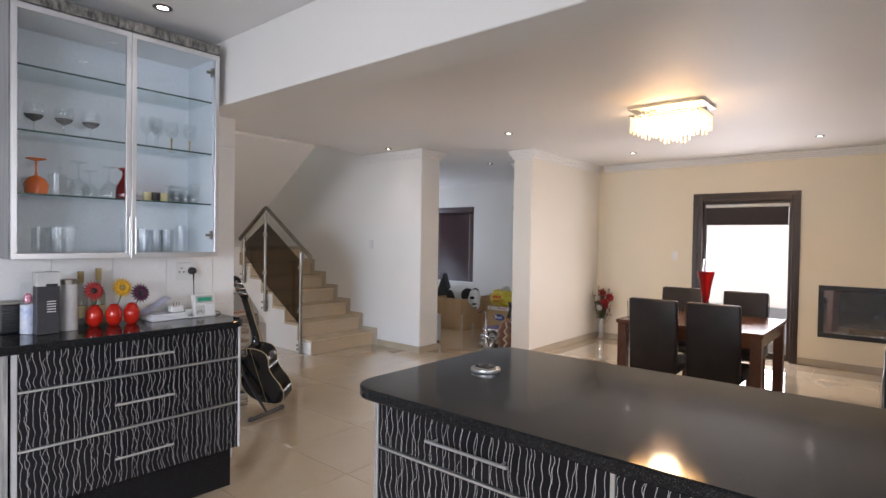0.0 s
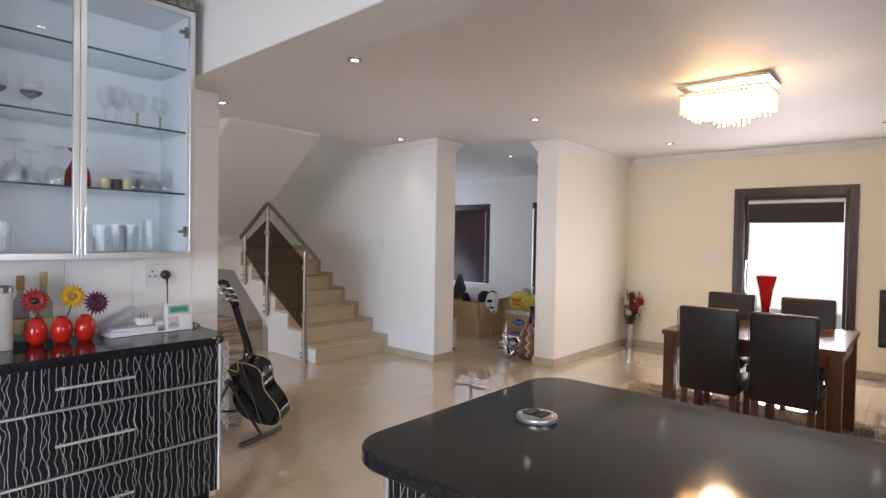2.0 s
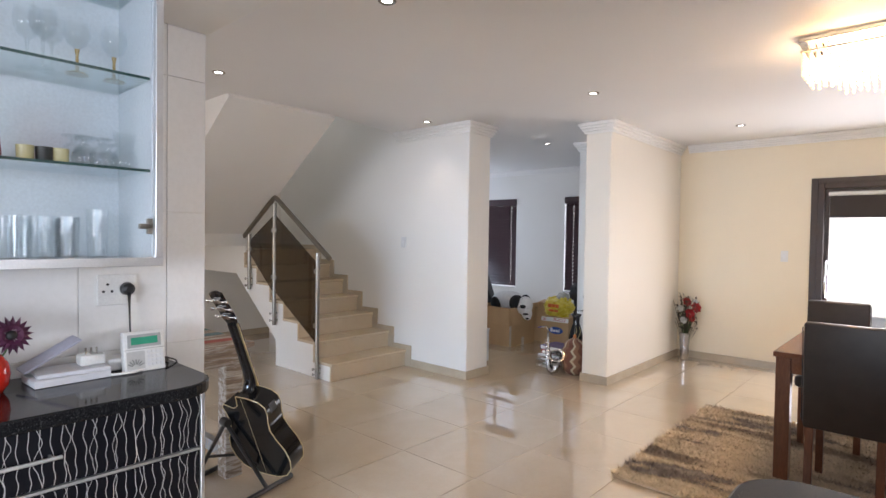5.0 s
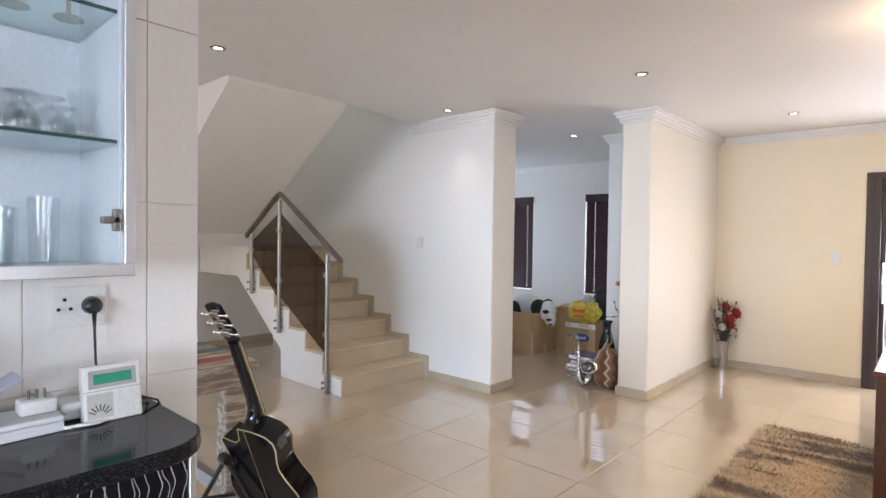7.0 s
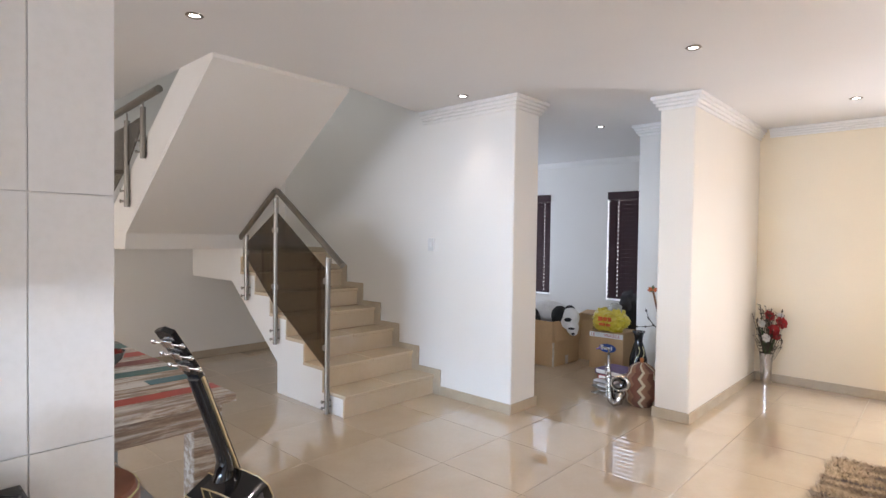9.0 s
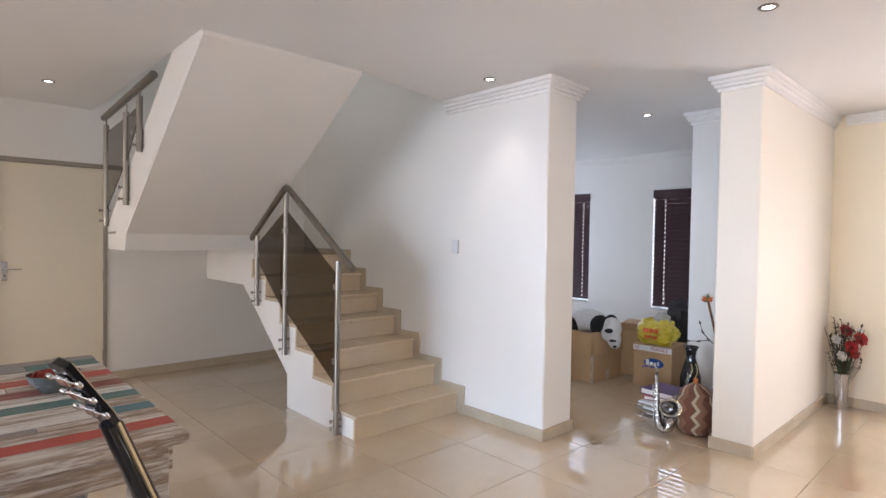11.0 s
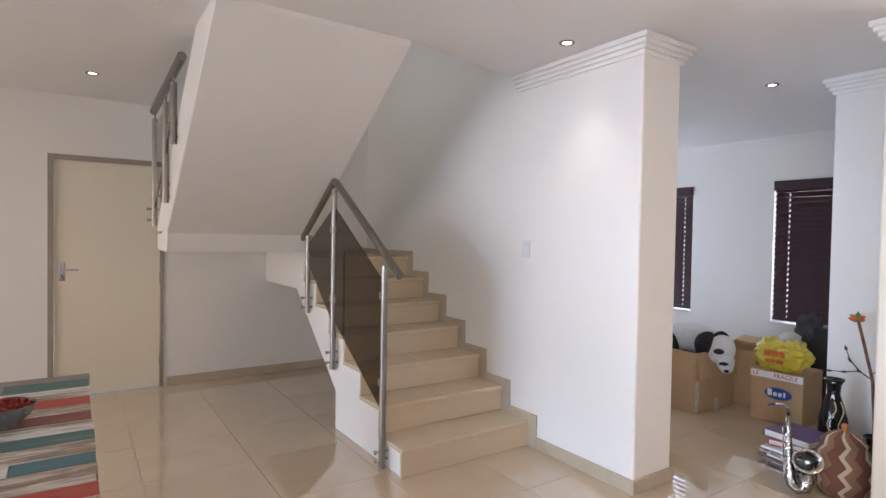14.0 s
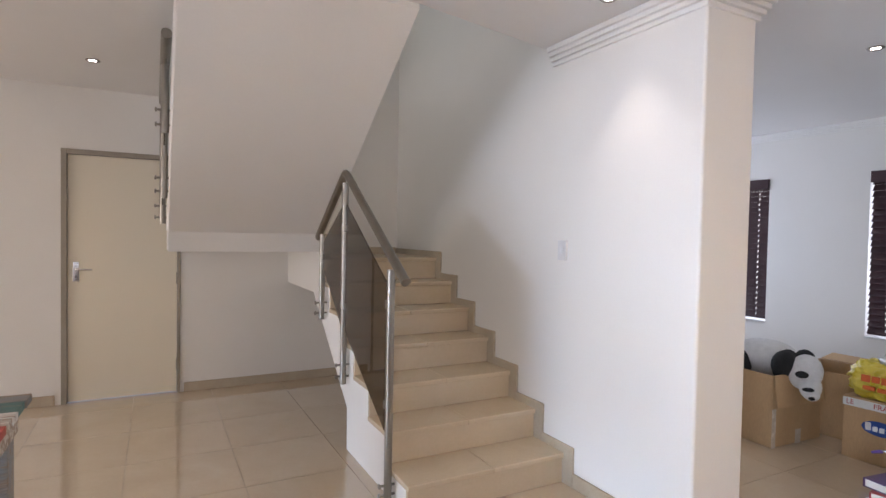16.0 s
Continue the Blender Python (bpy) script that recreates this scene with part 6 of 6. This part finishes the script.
def open_box(name, label, x0, x1, y0, y1, h, flaps, turn=0.0):
    """A cardboard box with thin walls; flaps: (side, length, fold) with fold in degrees below level."""
    t = thing(name, label, "box", "cardboard boxes in the store room", ((x0 + x1) / 2, (y0 + y1) / 2, 0))
    m = Matrix.Translation(((x0 + x1) / 2, (y0 + y1) / 2, 0)) @ pose(0, 0, 0, 0, 0, turn) @ Matrix.Translation((-(x0 + x1) / 2, -(y0 + y1) / 2, 0))
    w = 0.006
    for r in ((x0, x0 + w, y0, y1, 0.004, h), (x1 - w, x1, y0, y1, 0.004, h), (x0 + w, x1 - w, y0, y0 + w, 0.004, h), (x0 + w, x1 - w, y1 - w, y1, 0.004, h)):
        part("wall_panel", box(bmesh.new(), *r, 0.0015, 1, m), CARDBOARD, t)
    part("bottom_panel", box(bmesh.new(), x0 + w, x1 - w, y0 + w, y1 - w, 0.0, 0.006, 0, 1, m), CARDBOARD, t)
    for side, length, fold in flaps:
        a = radians(fold)
        dz, out = -length * math.sin(a), length * math.cos(a)
        o = 0.004
        quad = {"w": [(x0 - o, y0, h), (x0 - o, y1, h), (x0 - o - out, y1 - 0.01, h + dz), (x0 - o - out, y0 + 0.01, h + dz)], "s": [(x0, y0 - o, h), (x1, y0 - o, h), (x1 - 0.01, y0 - o - out, h + dz), (x0 + 0.01, y0 - o - out, h + dz)],
                "n": [(x0, y1 + o, h), (x1, y1 + o, h), (x1, y1 + o + out, h + dz), (x0, y1 + o + out, h + dz)], "e": [(x1 + o, y0, h), (x1 + o, y1, h), (x1 + o + out, y1, h + dz), (x1 + o + out, y0, h + dz)]}[side]
        bm = bmesh.new()
        f = bm.faces.new([bm.verts.new(q) for q in quad])
        got = bmesh.ops.extrude_face_region(bm, geom=[f])
        off = f.normal * 0.005
        for v in got["geom"]:
            if isinstance(v, bmesh.types.BMVert):
                v.co += off if off.length else Vector((0, 0, 0.005))
        bmesh.ops.recalc_face_normals(bm, faces=bm.faces[:])
        bmesh.ops.transform(bm, matrix=m, verts=bm.verts[:])
        part("flap", bm, CARDBOARD, t)
    return t, m


b1, m1 = open_box("cardboard_box", "large open cardboard box with folded flaps holding a plush bear", 6.55, 7.09, 5.555, 6.12, 0.50, (("w", 0.22, 86), ("s", 0.22, 84)), -3)
part("tape_strip", box(bmesh.new(), 6.545, 6.585, 5.549, 5.5515, 0.0, 0.27, 0, 1, m1), TAPE, b1)
part("tape_strip", box(bmesh.new(), 6.80, 6.86, 5.549, 5.5515, 0.0, 0.10, 0, 1, m1), TAPE, b1)
b2, m2 = open_box("printed_box", "sealed cardboard box with a blue oval print and warning tape", 6.90, 7.28, 4.95, 5.325, 0.40, (), 3)
part("lid_panel", box(bmesh.new(), 6.90, 7.28, 4.95, 5.325, 0.4005, 0.408, 0.001, 1, m2), CARDBOARD, b2)
oval = bmesh.new()
bmesh.ops.create_circle(oval, cap_ends=True, segments=36, radius=1.0, matrix=m2 @ Matrix.Translation((6.898, 5.12, 0.235)) @ pose(0, 0, 0, 0, -90, 0) @ Matrix.Diagonal((0.047, 0.098, 1, 1)))
part("blue_print", oval, mottled("blue_ink", (0.02, 0.06, 0.26), (0.03, 0.09, 0.34), 0.6), b2, "blue printed oval")
for k, (dy, w, h) in enumerate(((0.06, 0.030, 0.050), (0.022, 0.026, 0.030), (-0.014, 0.026, 0.030), (-0.045, 0.012, 0.040))):
    part("print_mark", box(bmesh.new(), 6.8952, 6.8968, 5.12 + dy - w / 2, 5.12 + dy + w / 2, 0.215, 0.215 + h, 0.004, 2, m2), WHITE_LAM, b2)
part("warning_tape", box(bmesh.new(), 6.8955, 6.8992, 4.95, 5.326, 0.345, 0.397, 0, 1, m2), WHITE_PLASTIC, b2, "white warning tape with red letters")
RED_INK = mottled("red_ink", (0.45, 0.03, 0.03), (0.55, 0.05, 0.05), 0.6)


def words(text, size, m, material, parent, name="lettering"):
    cu = bpy.data.curves.new(name, "FONT")
    cu.body, cu.size, cu.align_x, cu.align_y, cu.extrude = text, size, "CENTER", "CENTER", 0.0006
    tmp = bpy.data.objects.new(name, cu)
    me = bpy.data.meshes.new_from_object(tmp)
    bpy.data.objects.remove(tmp)
    me.transform(m)
    me.materials.append(material)
    ob = new(name, me)
    ob.parent = parent
    ob.matrix_parent_inverse = parent.matrix_basis.inverted()
    return ob


face = m2 @ Matrix.Translation((6.8945, 5.07, 0.371)) @ pose(0, 0, 0, 90, 0, -90)
words("FRAGILE", 0.046, face, RED_INK, b2)
words("LE", 0.046, face @ Matrix.Translation((-0.215, 0, 0)), RED_INK, b2)
spare, m3 = open_box("spare_box", "open empty cardboard box against the wall", 7.16, 7.62, 5.42, 5.82, 0.47, (("e", 0.18, -8), ("n", 0.18, 75)), 2)

# yellow carrier bag
def crumpled(center, radii, seed, amount=0.25, subdiv=4, flat=0.0):
    bm = bmesh.new()
    bmesh.ops.create_icosphere(bm, subdivisions=subdiv, radius=1.0)
    for v in bm.verts:
        d = v.co.normalized()
        n = noise.fractal(d * 2.2 + Vector((seed, seed * 2, 0)), 0.6, 2.0, 4)
        r = 1 + amount * n
        v.co = Vector((d.x * radii[0] * r, d.y * radii[1] * r, max(d.z * radii[2] * r, -flat if flat else -9))) + Vector(center)
    return bm


bag = thing("carrier_bag", "crumpled yellow plastic carrier bag with red print", "bag", "", (7.0, 5.13, 0.41))
part("bag_body", crumpled((7.02, 5.14, 0.535), (0.15, 0.20, 0.135), 5.7, 0.2, 5, 0.125), mottled("yellow_plastic", (0.56, 0.43, 0.03), (0.72, 0.58, 0.08), 0.28, 6, 22, 0.35, depth=0.006), bag, "", True)
part("bag_contents", crumpled((7.05, 5.10, 0.655), (0.08, 0.08, 0.075), 7.1, 0.3, 3), mottled("clear_wrap", (0.36, 0.35, 0.30), (0.55, 0.54, 0.50), 0.25, 10, 40, 0.3), bag, "", True)
for k, (dy, w, dz, h) in enumerate(((0.05, 0.05, 0.0, 0.045), (-0.005, 0.045, 0.004, 0.04), (-0.055, 0.04, 0.0, 0.045), (0.03, 0.07, -0.05, 0.028), (-0.04, 0.05, -0.052, 0.028))):
    part("red_print", box(bmesh.new(), 6.856, 6.870, 5.13 + dy - w / 2, 5.13 + dy + w / 2, 0.545 + dz, 0.545 + dz + h, 0.004, 2), mottled("orange_red_ink", (0.60, 0.10, 0.02), (0.70, 0.16, 0.03), 0.5), bag)

# plush bear: one plain mesh
FUR_W = mottled("white_plush", (0.76, 0.75, 0.73), (0.86, 0.85, 0.83), 0.95, 30, 220, 1.0, depth=0.008)
FUR_B = mottled("black_plush", (0.010, 0.010, 0.010), (0.022, 0.022, 0.022), 0.95, 30, 220, 1.0, depth=0.008)
pb = bmesh.new()


def blob(center, radii, slot, m=None):
    made = bmesh.ops.create_icosphere(pb, subdivisions=3, radius=1.0)["verts"]
    rot = m or Matrix()
    for v in made:
        v.co = rot @ Vector((v.co.x * radii[0], v.co.y * radii[1], v.co.z * radii[2]))
        v.co *= 1 + 0.03 * noise.noise(v.co * 25)
        v.co += Vector(center)
    for f in {f for v in made for f in v.link_faces}:
        f.material_index = slot


blob((6.87, 5.84, 0.575), (0.17, 0.25, 0.135), 0)
blob((6.76, 5.50, 0.545), (0.090, 0.105, 0.125), 0, pose(0, 0, 0, 20, 0, 10))
blob((6.745, 5.455, 0.455), (0.072, 0.066, 0.085), 0)
blob((6.735, 5.440, 0.405), (0.052, 0.048, 0.038), 0)
blob((6.70, 5.612, 0.585), (0.080, 0.075, 0.098), 1, pose(0, 0, 0, 15))
blob((6.90, 5.58, 0.60), (0.06, 0.07, 0.075), 1)
blob((6.80, 5.645, 0.545), (0.13, 0.075, 0.125), 1)
blob((6.685, 5.91, 0.535), (0.075, 0.060, 0.105), 1, pose(0, 0, 0, -20))
blob((6.668, 5.470, 0.545), (0.018, 0.040, 0.024), 1, pose(0, 0, 0, 0, 0, 38))
blob((6.674, 5.430, 0.452), (0.016, 0.036, 0.014), 1, pose(0, 0, 0, 0, 0, 38))
blob((6.688, 5.414, 0.395), (0.010, 0.020, 0.012), 1, pose(0, 0, 0, 0, 0, 38))
tagged(part("plush_panda", pb, [FUR_W, FUR_B], None, "", True), "large black and white plush panda slumped over a cardboard box", "plush toy")

panda = bpy.data.objects["plush_panda"]
for ob, dx, dy, dz in ((b1, -0.055, -0.03, 0.0), (panda, -0.07, -0.05, -0.02), (b2, -0.075, -0.045, 0.0), (bag, -0.085, -0.05, -0.015), (spare, -0.05, -0.03, 0.0)):
    ob.matrix_basis = Matrix.Translation((dx, dy, dz)) @ ob.matrix_basis
# small metal cabinet behind the stair wall
t = thing("metal_cabinet", "low pale grey metal cabinet behind the stair wall", "cabinet", "", (5.42, 5.36, 0))
SHEET_METAL = mottled("pale_grey_enamel", (0.52, 0.55, 0.60), (0.60, 0.63, 0.68), 0.3, 3, 120, 0.03)
part("body", boxes((5.25, 5.60, 5.20, 5.52, 0.03, 0.37), bevel=0.004), SHEET_METAL, t)
part("lid", boxes((5.245, 5.605, 5.195, 5.525, 0.371, 0.39), bevel=0.004), SHEET_METAL, t)
for x, y in ((5.27, 5.22), (5.55, 5.22), (5.27, 5.47), (5.55, 5.47)):
    part("foot", boxes((x, x + 0.03, y, y + 0.03, 0.0, 0.0305)), BLACK, t)

# saxophone
SILVER = mottled("tarnished_silver", (0.26, 0.25, 0.24), (0.46, 0.45, 0.43), 0.25, 20, 120, 0.2, metal=1.0)
sx = thing("saxophone", "silver saxophone standing on the store room floor", "saxophone", "", (5.66, 4.45, 0))
part("body_tube", tube(bmesh.new(), [(5.70, 4.50, 0.50), (5.69, 4.495, 0.42), (5.675, 4.48, 0.25), (5.665, 4.468, 0.10), (5.66, 4.455, 0.055), (5.66, 4.425, 0.034), (5.665, 4.40, 0.05), (5.67, 4.395, 0.09), (5.69, 4.40, 0.16)],
     [0.010, 0.012, 0.018, 0.025, 0.029, 0.032, 0.034, 0.036, 0.042], 16), SILVER, sx, "", True)
bell = lathe(bmesh.new(), [(0.036, -0.06), (0.040, -0.02), (0.052, 0.015), (0.076, 0.035), (0.078, 0.032), (0.054, 0.008), (0.036, -0.03), (0.030, -0.08)], 28, look((5.70, 4.41, 0.225), (5.0, 3.75, 0.55)) @ pose(0, 0, 0, 180))
part("bell", bell, SILVER, sx, "flared silver bell", True)
part("neck_crook", tube(bmesh.new(), [(5.70, 4.50, 0.50), (5.702, 4.503, 0.55), (5.69, 4.52, 0.575), (5.66, 4.55, 0.57)], [0.009, 0.008, 0.008, 0.007], 10), SILVER, sx, "", True)
part("mouthpiece", tube(bmesh.new(), [(5.66, 4.55, 0.57), (5.635, 4.575, 0.56)], [0.010, 0.006], 10), mottled("violet_plastic", (0.06, 0.03, 0.16), (0.10, 0.05, 0.24), 0.3), sx)
for k in range(7):
    part("key_cup", lathe(bmesh.new(), [(0, 0), (0.013, 0), (0.013, 0.004), (0.009, 0.007), (0, 0.008)], 12, Matrix.Translation((5.652 + 0.004 * k * 0.5, 4.462 + 0.004 * k, 0.11 + 0.045 * k)) @ pose(0, 0, 0, 0, -90, 35)), CHROME, sx, "", 40)
part("key_rod", tube(bmesh.new(), [(5.648, 4.488, 0.10), (5.668, 4.512, 0.42)], 0.0035, 6), CHROME, sx)

sx.matrix_basis = sx.matrix_basis @ Matrix.Diagonal((1.1, 1.1, 0.84, 1))

# woven basket with zigzag bands
def basket_material():
    mat, nodes, links, bsdf = shader("zigzag_basketry", (0.5, 0.4, 0.3), 0.75)
    tex = nodes.new("ShaderNodeTexCoord")
    sep = nodes.new("ShaderNodeSeparateXYZ")
    links.new(tex.outputs["Object"], sep.inputs[0])

    def calc(kind, a, b=0.0):
        n = nodes.new("ShaderNodeMath")
        n.operation = kind
        for s, v in zip(n.inputs, (a, b)):
            if isinstance(v, (int, float)):
                s.default_value = v
            else:
                links.new(v, s)
        return n.outputs[0]
    ang = calc("ARCTAN2", calc("SUBTRACT", sep.outputs["Y"], 4.285), calc("SUBTRACT", sep.outputs["X"], 5.87))
    zig = calc("PINGPONG", calc("MULTIPLY", sep.outputs["Z"], 10.0), 0.5)
    band = calc("FRACT", calc("ADD", calc("MULTIPLY", ang, 0.955), calc("MULTIPLY", zig, 0.55)))
    base = ramp(nodes, links, band, [(0.0, (0.17, 0.065, 0.04)), (0.38, (0.17, 0.065, 0.04)), (0.40, (0.03, 0.02, 0.015)), (0.44, (0.54, 0.45, 0.31)), (0.60, (0.54, 0.45, 0.31)), (0.63, (0.26, 0.13, 0.075)), (0.97, (0.26, 0.13, 0.075)), (1.0, (0.03, 0.02, 0.015))])
    links.new(base, bsdf.inputs["Base Color"])
    weave = calc("SINE", calc("MULTIPLY", sep.outputs["Z"], 700.0))
    bump(nodes, links, bsdf, weave, 0.6, 0.003)
    return mat


bk = thing("woven_basket", "round lidded basket woven in brown and cream zigzags", "basket", "", (5.87, 4.285, 0))
part("basket_body", lathe(bmesh.new(), [(0, 0), (0.085, 0), (0.115, 0.03), (0.14, 0.10), (0.145, 0.17), (0.13, 0.24), (0.105, 0.29), (0.10, 0.295)], 36, pose(5.87, 4.285, 0)), basket_material(), bk, "", True)
part("basket_lid", lathe(bmesh.new(), [(0.108, 0.292), (0.112, 0.30), (0.085, 0.335), (0.04, 0.362), (0.018, 0.368)], 32, pose(5.87, 4.285, 0)), bpy.data.materials["zigzag_basketry"], bk, "", True)
part("lid_knob", lathe(bmesh.new(), [(0.016, 0.366), (0.014, 0.38), (0.019, 0.392), (0.012, 0.405), (0, 0.407)], 16, pose(5.87, 4.285, 0)), mottled("orange_cane", (0.40, 0.12, 0.03), (0.52, 0.18, 0.05), 0.6), bk, "", True)

# stack of books and papers
bkst = thing("magazine_pile", "pile of loose papers and metal parts on the floor", "papers", "", (6.02, 4.60, 0))
rng = random.Random(8)
for k in range(9):
    m = Matrix.Translation((6.03 + rng.uniform(-0.03, 0.03), 4.62 + rng.uniform(-0.03, 0.03), 0.006 + 0.015 * k)) @ pose(0, 0, 0, 0, 0, rng.uniform(-18, 18))
    part("magazine", box(bmesh.new(), -0.13, 0.13, -0.10, 0.10, -0.006, 0.0075, 0.002, 1, m), (D_CREAM, STEEL, WHITE_LAM)[k % 3], bkst)
for z0, z1, mat, lab, turn in ((0.142, 0.176, mottled("red_book_cloth", (0.30, 0.025, 0.025), (0.40, 0.04, 0.04), 0.5, 10, 160, 0.3), "thick red cloth-bound book on the paper pile", 12), (0.177, 0.222, mottled("purple_book_cloth", (0.075, 0.035, 0.12), (0.12, 0.06, 0.18), 0.5, 10, 160, 0.3), "large purple bound book on top of the pile", -8)):
    m = Matrix.Translation((6.08, 4.60, 0)) @ pose(0, 0, 0, 0, 0, turn)
    t = thing("book", lab, "book", "books on the pile", (6.08, 4.60, z0))
    part("pages", box(bmesh.new(), -0.136, 0.138, -0.138, 0.135, z0 + 0.004, z1 - 0.004, 0, 1, m), WHITE_WALL, t)
    part("cover", box(bmesh.new(), -0.142, 0.142, -0.142, 0.142, z1 - 0.0038, z1, 0.001, 1, m), mat, t)
    part("cover", box(bmesh.new(), -0.142, 0.142, -0.142, 0.142, z0, z0 + 0.0038, 0.001, 1, m), mat, t)
    part("spine", box(bmesh.new(), -0.143, 0.143, 0.1355, 0.1425, z0, z1, 0.002, 1, m), mat, t)

# black carved vase with scrolls
bv = thing("carved_vase", "black carved vase with pale scroll lines", "vase", "", (6.30, 4.50, 0))
part("vase_body", lathe(bmesh.new(), [(0, 0), (0.06, 0), (0.075, 0.03), (0.085, 0.16), (0.08, 0.30), (0.055, 0.40), (0.035, 0.46), (0.04, 0.52), (0.06, 0.555), (0.05, 0.555), (0.03, 0.50), (0, 0.45)], 28, pose(6.30, 4.50, 0)), GLOSS_BLACK, bv, "", True)
for s in (0, 1):
    curl = []
    for k in range(22):
        u = k / 21
        a = radians(215 + (20 if s else -18) + 16 * math.sin(u * 9))
        zz = 0.12 + 0.30 * u
        r = 0.0875 if zz < 0.30 else 0.087 - (zz - 0.30) * 0.27
        curl.append((6.30 + r * math.cos(a), 4.50 + r * math.sin(a), zz))
    part("scroll", tube(bmesh.new(), curl, 0.004, 6), MUG, bv, "", True)
# tall artificial stem
st = thing("artificial_flower", "tall artificial flower stem with an orange bloom and twigs", "flower", "", (6.47, 4.36, 0))
stem = [(6.47, 4.33, 0.0), (6.465, 4.335, 0.3), (6.46, 4.35, 0.55), (6.455, 4.40, 0.78), (6.45, 4.435, 0.93)]
part("stem", tube(bmesh.new(), stem, 0.010, 8), mottled("wrapped_stem", (0.08, 0.03, 0.03), (0.30, 0.14, 0.03), 0.6, 14, 90, stretch=(1, 1, 2)), st, "", True)
part("pot", lathe(bmesh.new(), [(0, 0), (0.045, 0), (0.055, 0.02), (0.06, 0.20), (0.052, 0.20), (0.04, 0.03), (0, 0.02)], 20, pose(6.47, 4.33, 0)), GLOSS_BLACK, st, "", True)
ORANGE = mottled("orange_petal", (0.45, 0.09, 0.02), (0.62, 0.18, 0.04), 0.6, 20, 90)
for k in range(6):
    a = k * 1.047
    d = Vector((-0.3 + 0.3 * math.cos(a), math.sin(a), 0.35 + 0.5 * math.cos(a))).normalized() * 0.055
    c = Vector(stem[-1])
    s = d.cross(Vector((1, 0, 0))).normalized() * 0.018
    bm = bmesh.new()
    bm.faces.new([bm.verts.new(p) for p in (c, c + d * 0.5 + s, c + d, c + d * 0.5 - s)])
    part("petal", bm, ORANGE if k % 3 else GREEN_STEM, st)
for pts in ([(6.462, 4.34, 0.55), (6.455, 4.42, 0.60), (6.45, 4.50, 0.58), (6.45, 4.585, 0.57)], [(6.46, 4.42, 0.60), (6.45, 4.47, 0.66), (6.45, 4.495, 0.735)], [(6.46, 4.35, 0.60), (6.45, 4.30, 0.63), (6.45, 4.26, 0.66)]):
    bm = tube(bmesh.new(), pts, [0.004] * (len(pts) - 1) + [0.002], 6)
    for k in range(1, len(pts)):
        c, d = Vector(pts[k]), (Vector(pts[k]) - Vector(pts[k - 1])).normalized() * 0.05
        s = d.cross(Vector((1, 0, 0.2))).normalized() * 0.010
        bm.faces.new([bm.verts.new(p) for p in (c - d * 0.5, c + s, c + d * 0.5, c - s)])
    part("twig", bm, DARKP, st)
# dark bundle by the wall
t = thing("suitcase", "tall black suitcase with a grey jacket draped over", "suitcase", "", (7.62, 5.06, 0))
part("case_body", boxes((7.50, 7.74, 4.88, 5.20, 0.03, 0.70), bevel=0.03, seg=3), BLACK, t, "", 50)
for y in (4.92, 5.12):
    part("wheel", tube(bmesh.new(), [(7.62, y, 0.022), (7.62, y + 0.03, 0.022)], 0.022, 12), BLACK, t)
part("draped_jacket", crumpled((7.58, 5.17, 0.66), (0.12, 0.10, 0.13), 5.7, 0.35, 3), mottled("charcoal_cloth", (0.035, 0.034, 0.036), (0.085, 0.08, 0.085), 0.95, 12, 160, 0.6), t, "charcoal jacket", True)
t = thing("camera_tripod_bag", "slim black fabric bag standing behind the plush panda", "bag", "", (7.0, 6.32, 0))
part("bag_body", prism(bmesh.new(), [(6.20, 0.0), (6.44, 0.0), (6.44, 0.55), (6.32, 0.86), (6.20, 0.55)], "x", 6.95, 7.07, 0.02), BLACK, t)


# ---- tiles laid on the floor and the kitchen wall ----
TILE, JOINT = 0.6, 0.003
tile = bmesh.new()
box(tile, JOINT / 2, TILE - JOINT / 2, JOINT / 2, TILE - JOINT / 2, -0.0058, 0.0)
bmesh.ops.bevel(tile, geom=[e for e in tile.edges if all(v.co.z > -0.001 for v in e.verts)], offset=0.0004, segments=1, affect="EDGES")
tile_mesh = bpy.data.meshes.new("tile")
tile.to_mesh(tile_mesh)
tile.free()
tile_mesh.materials.append(FLOOR_TILE)
GX, GY = 2.60, 7.08
for i in range(-9, 10):
    for j in range(-16, 3):
        x, y = GX + TILE * i, GY + TILE * j
        inside = -1.3 < x < 8.6 and -1.0 < y < 8.6
        if not inside or (x < 1.0 and y > 3.6 and x < 0.2) or (x > 7.7 and y < 3.6) or (y < 0.4 and x < 3.5):
            continue
        ob = new("tile", tile_mesh)
        ob.parent = floor
        ob.matrix_basis = Matrix.Translation((x, y, 0))
wall_k = bpy.data.objects["wall_kitchen"]
for x0, x1 in ((1.527, 1.669), (1.247, 1.527), (0.967, 1.247), (0.687, 0.967), (0.407, 0.687), (0.127, 0.407)):
    for z0, z1 in ((0.003, 0.503), (0.503, 1.003), (1.003, 1.487), (1.487, 1.987), (1.987, 2.487)):
        part("wall_tile", boxes((x0 + 0.0012, x1 - 0.0012, 3.6185, 3.6249, z0 + 0.0012, z1 - 0.0012), bevel=0.0008, seg=1), WALL_TILE, wall_k)
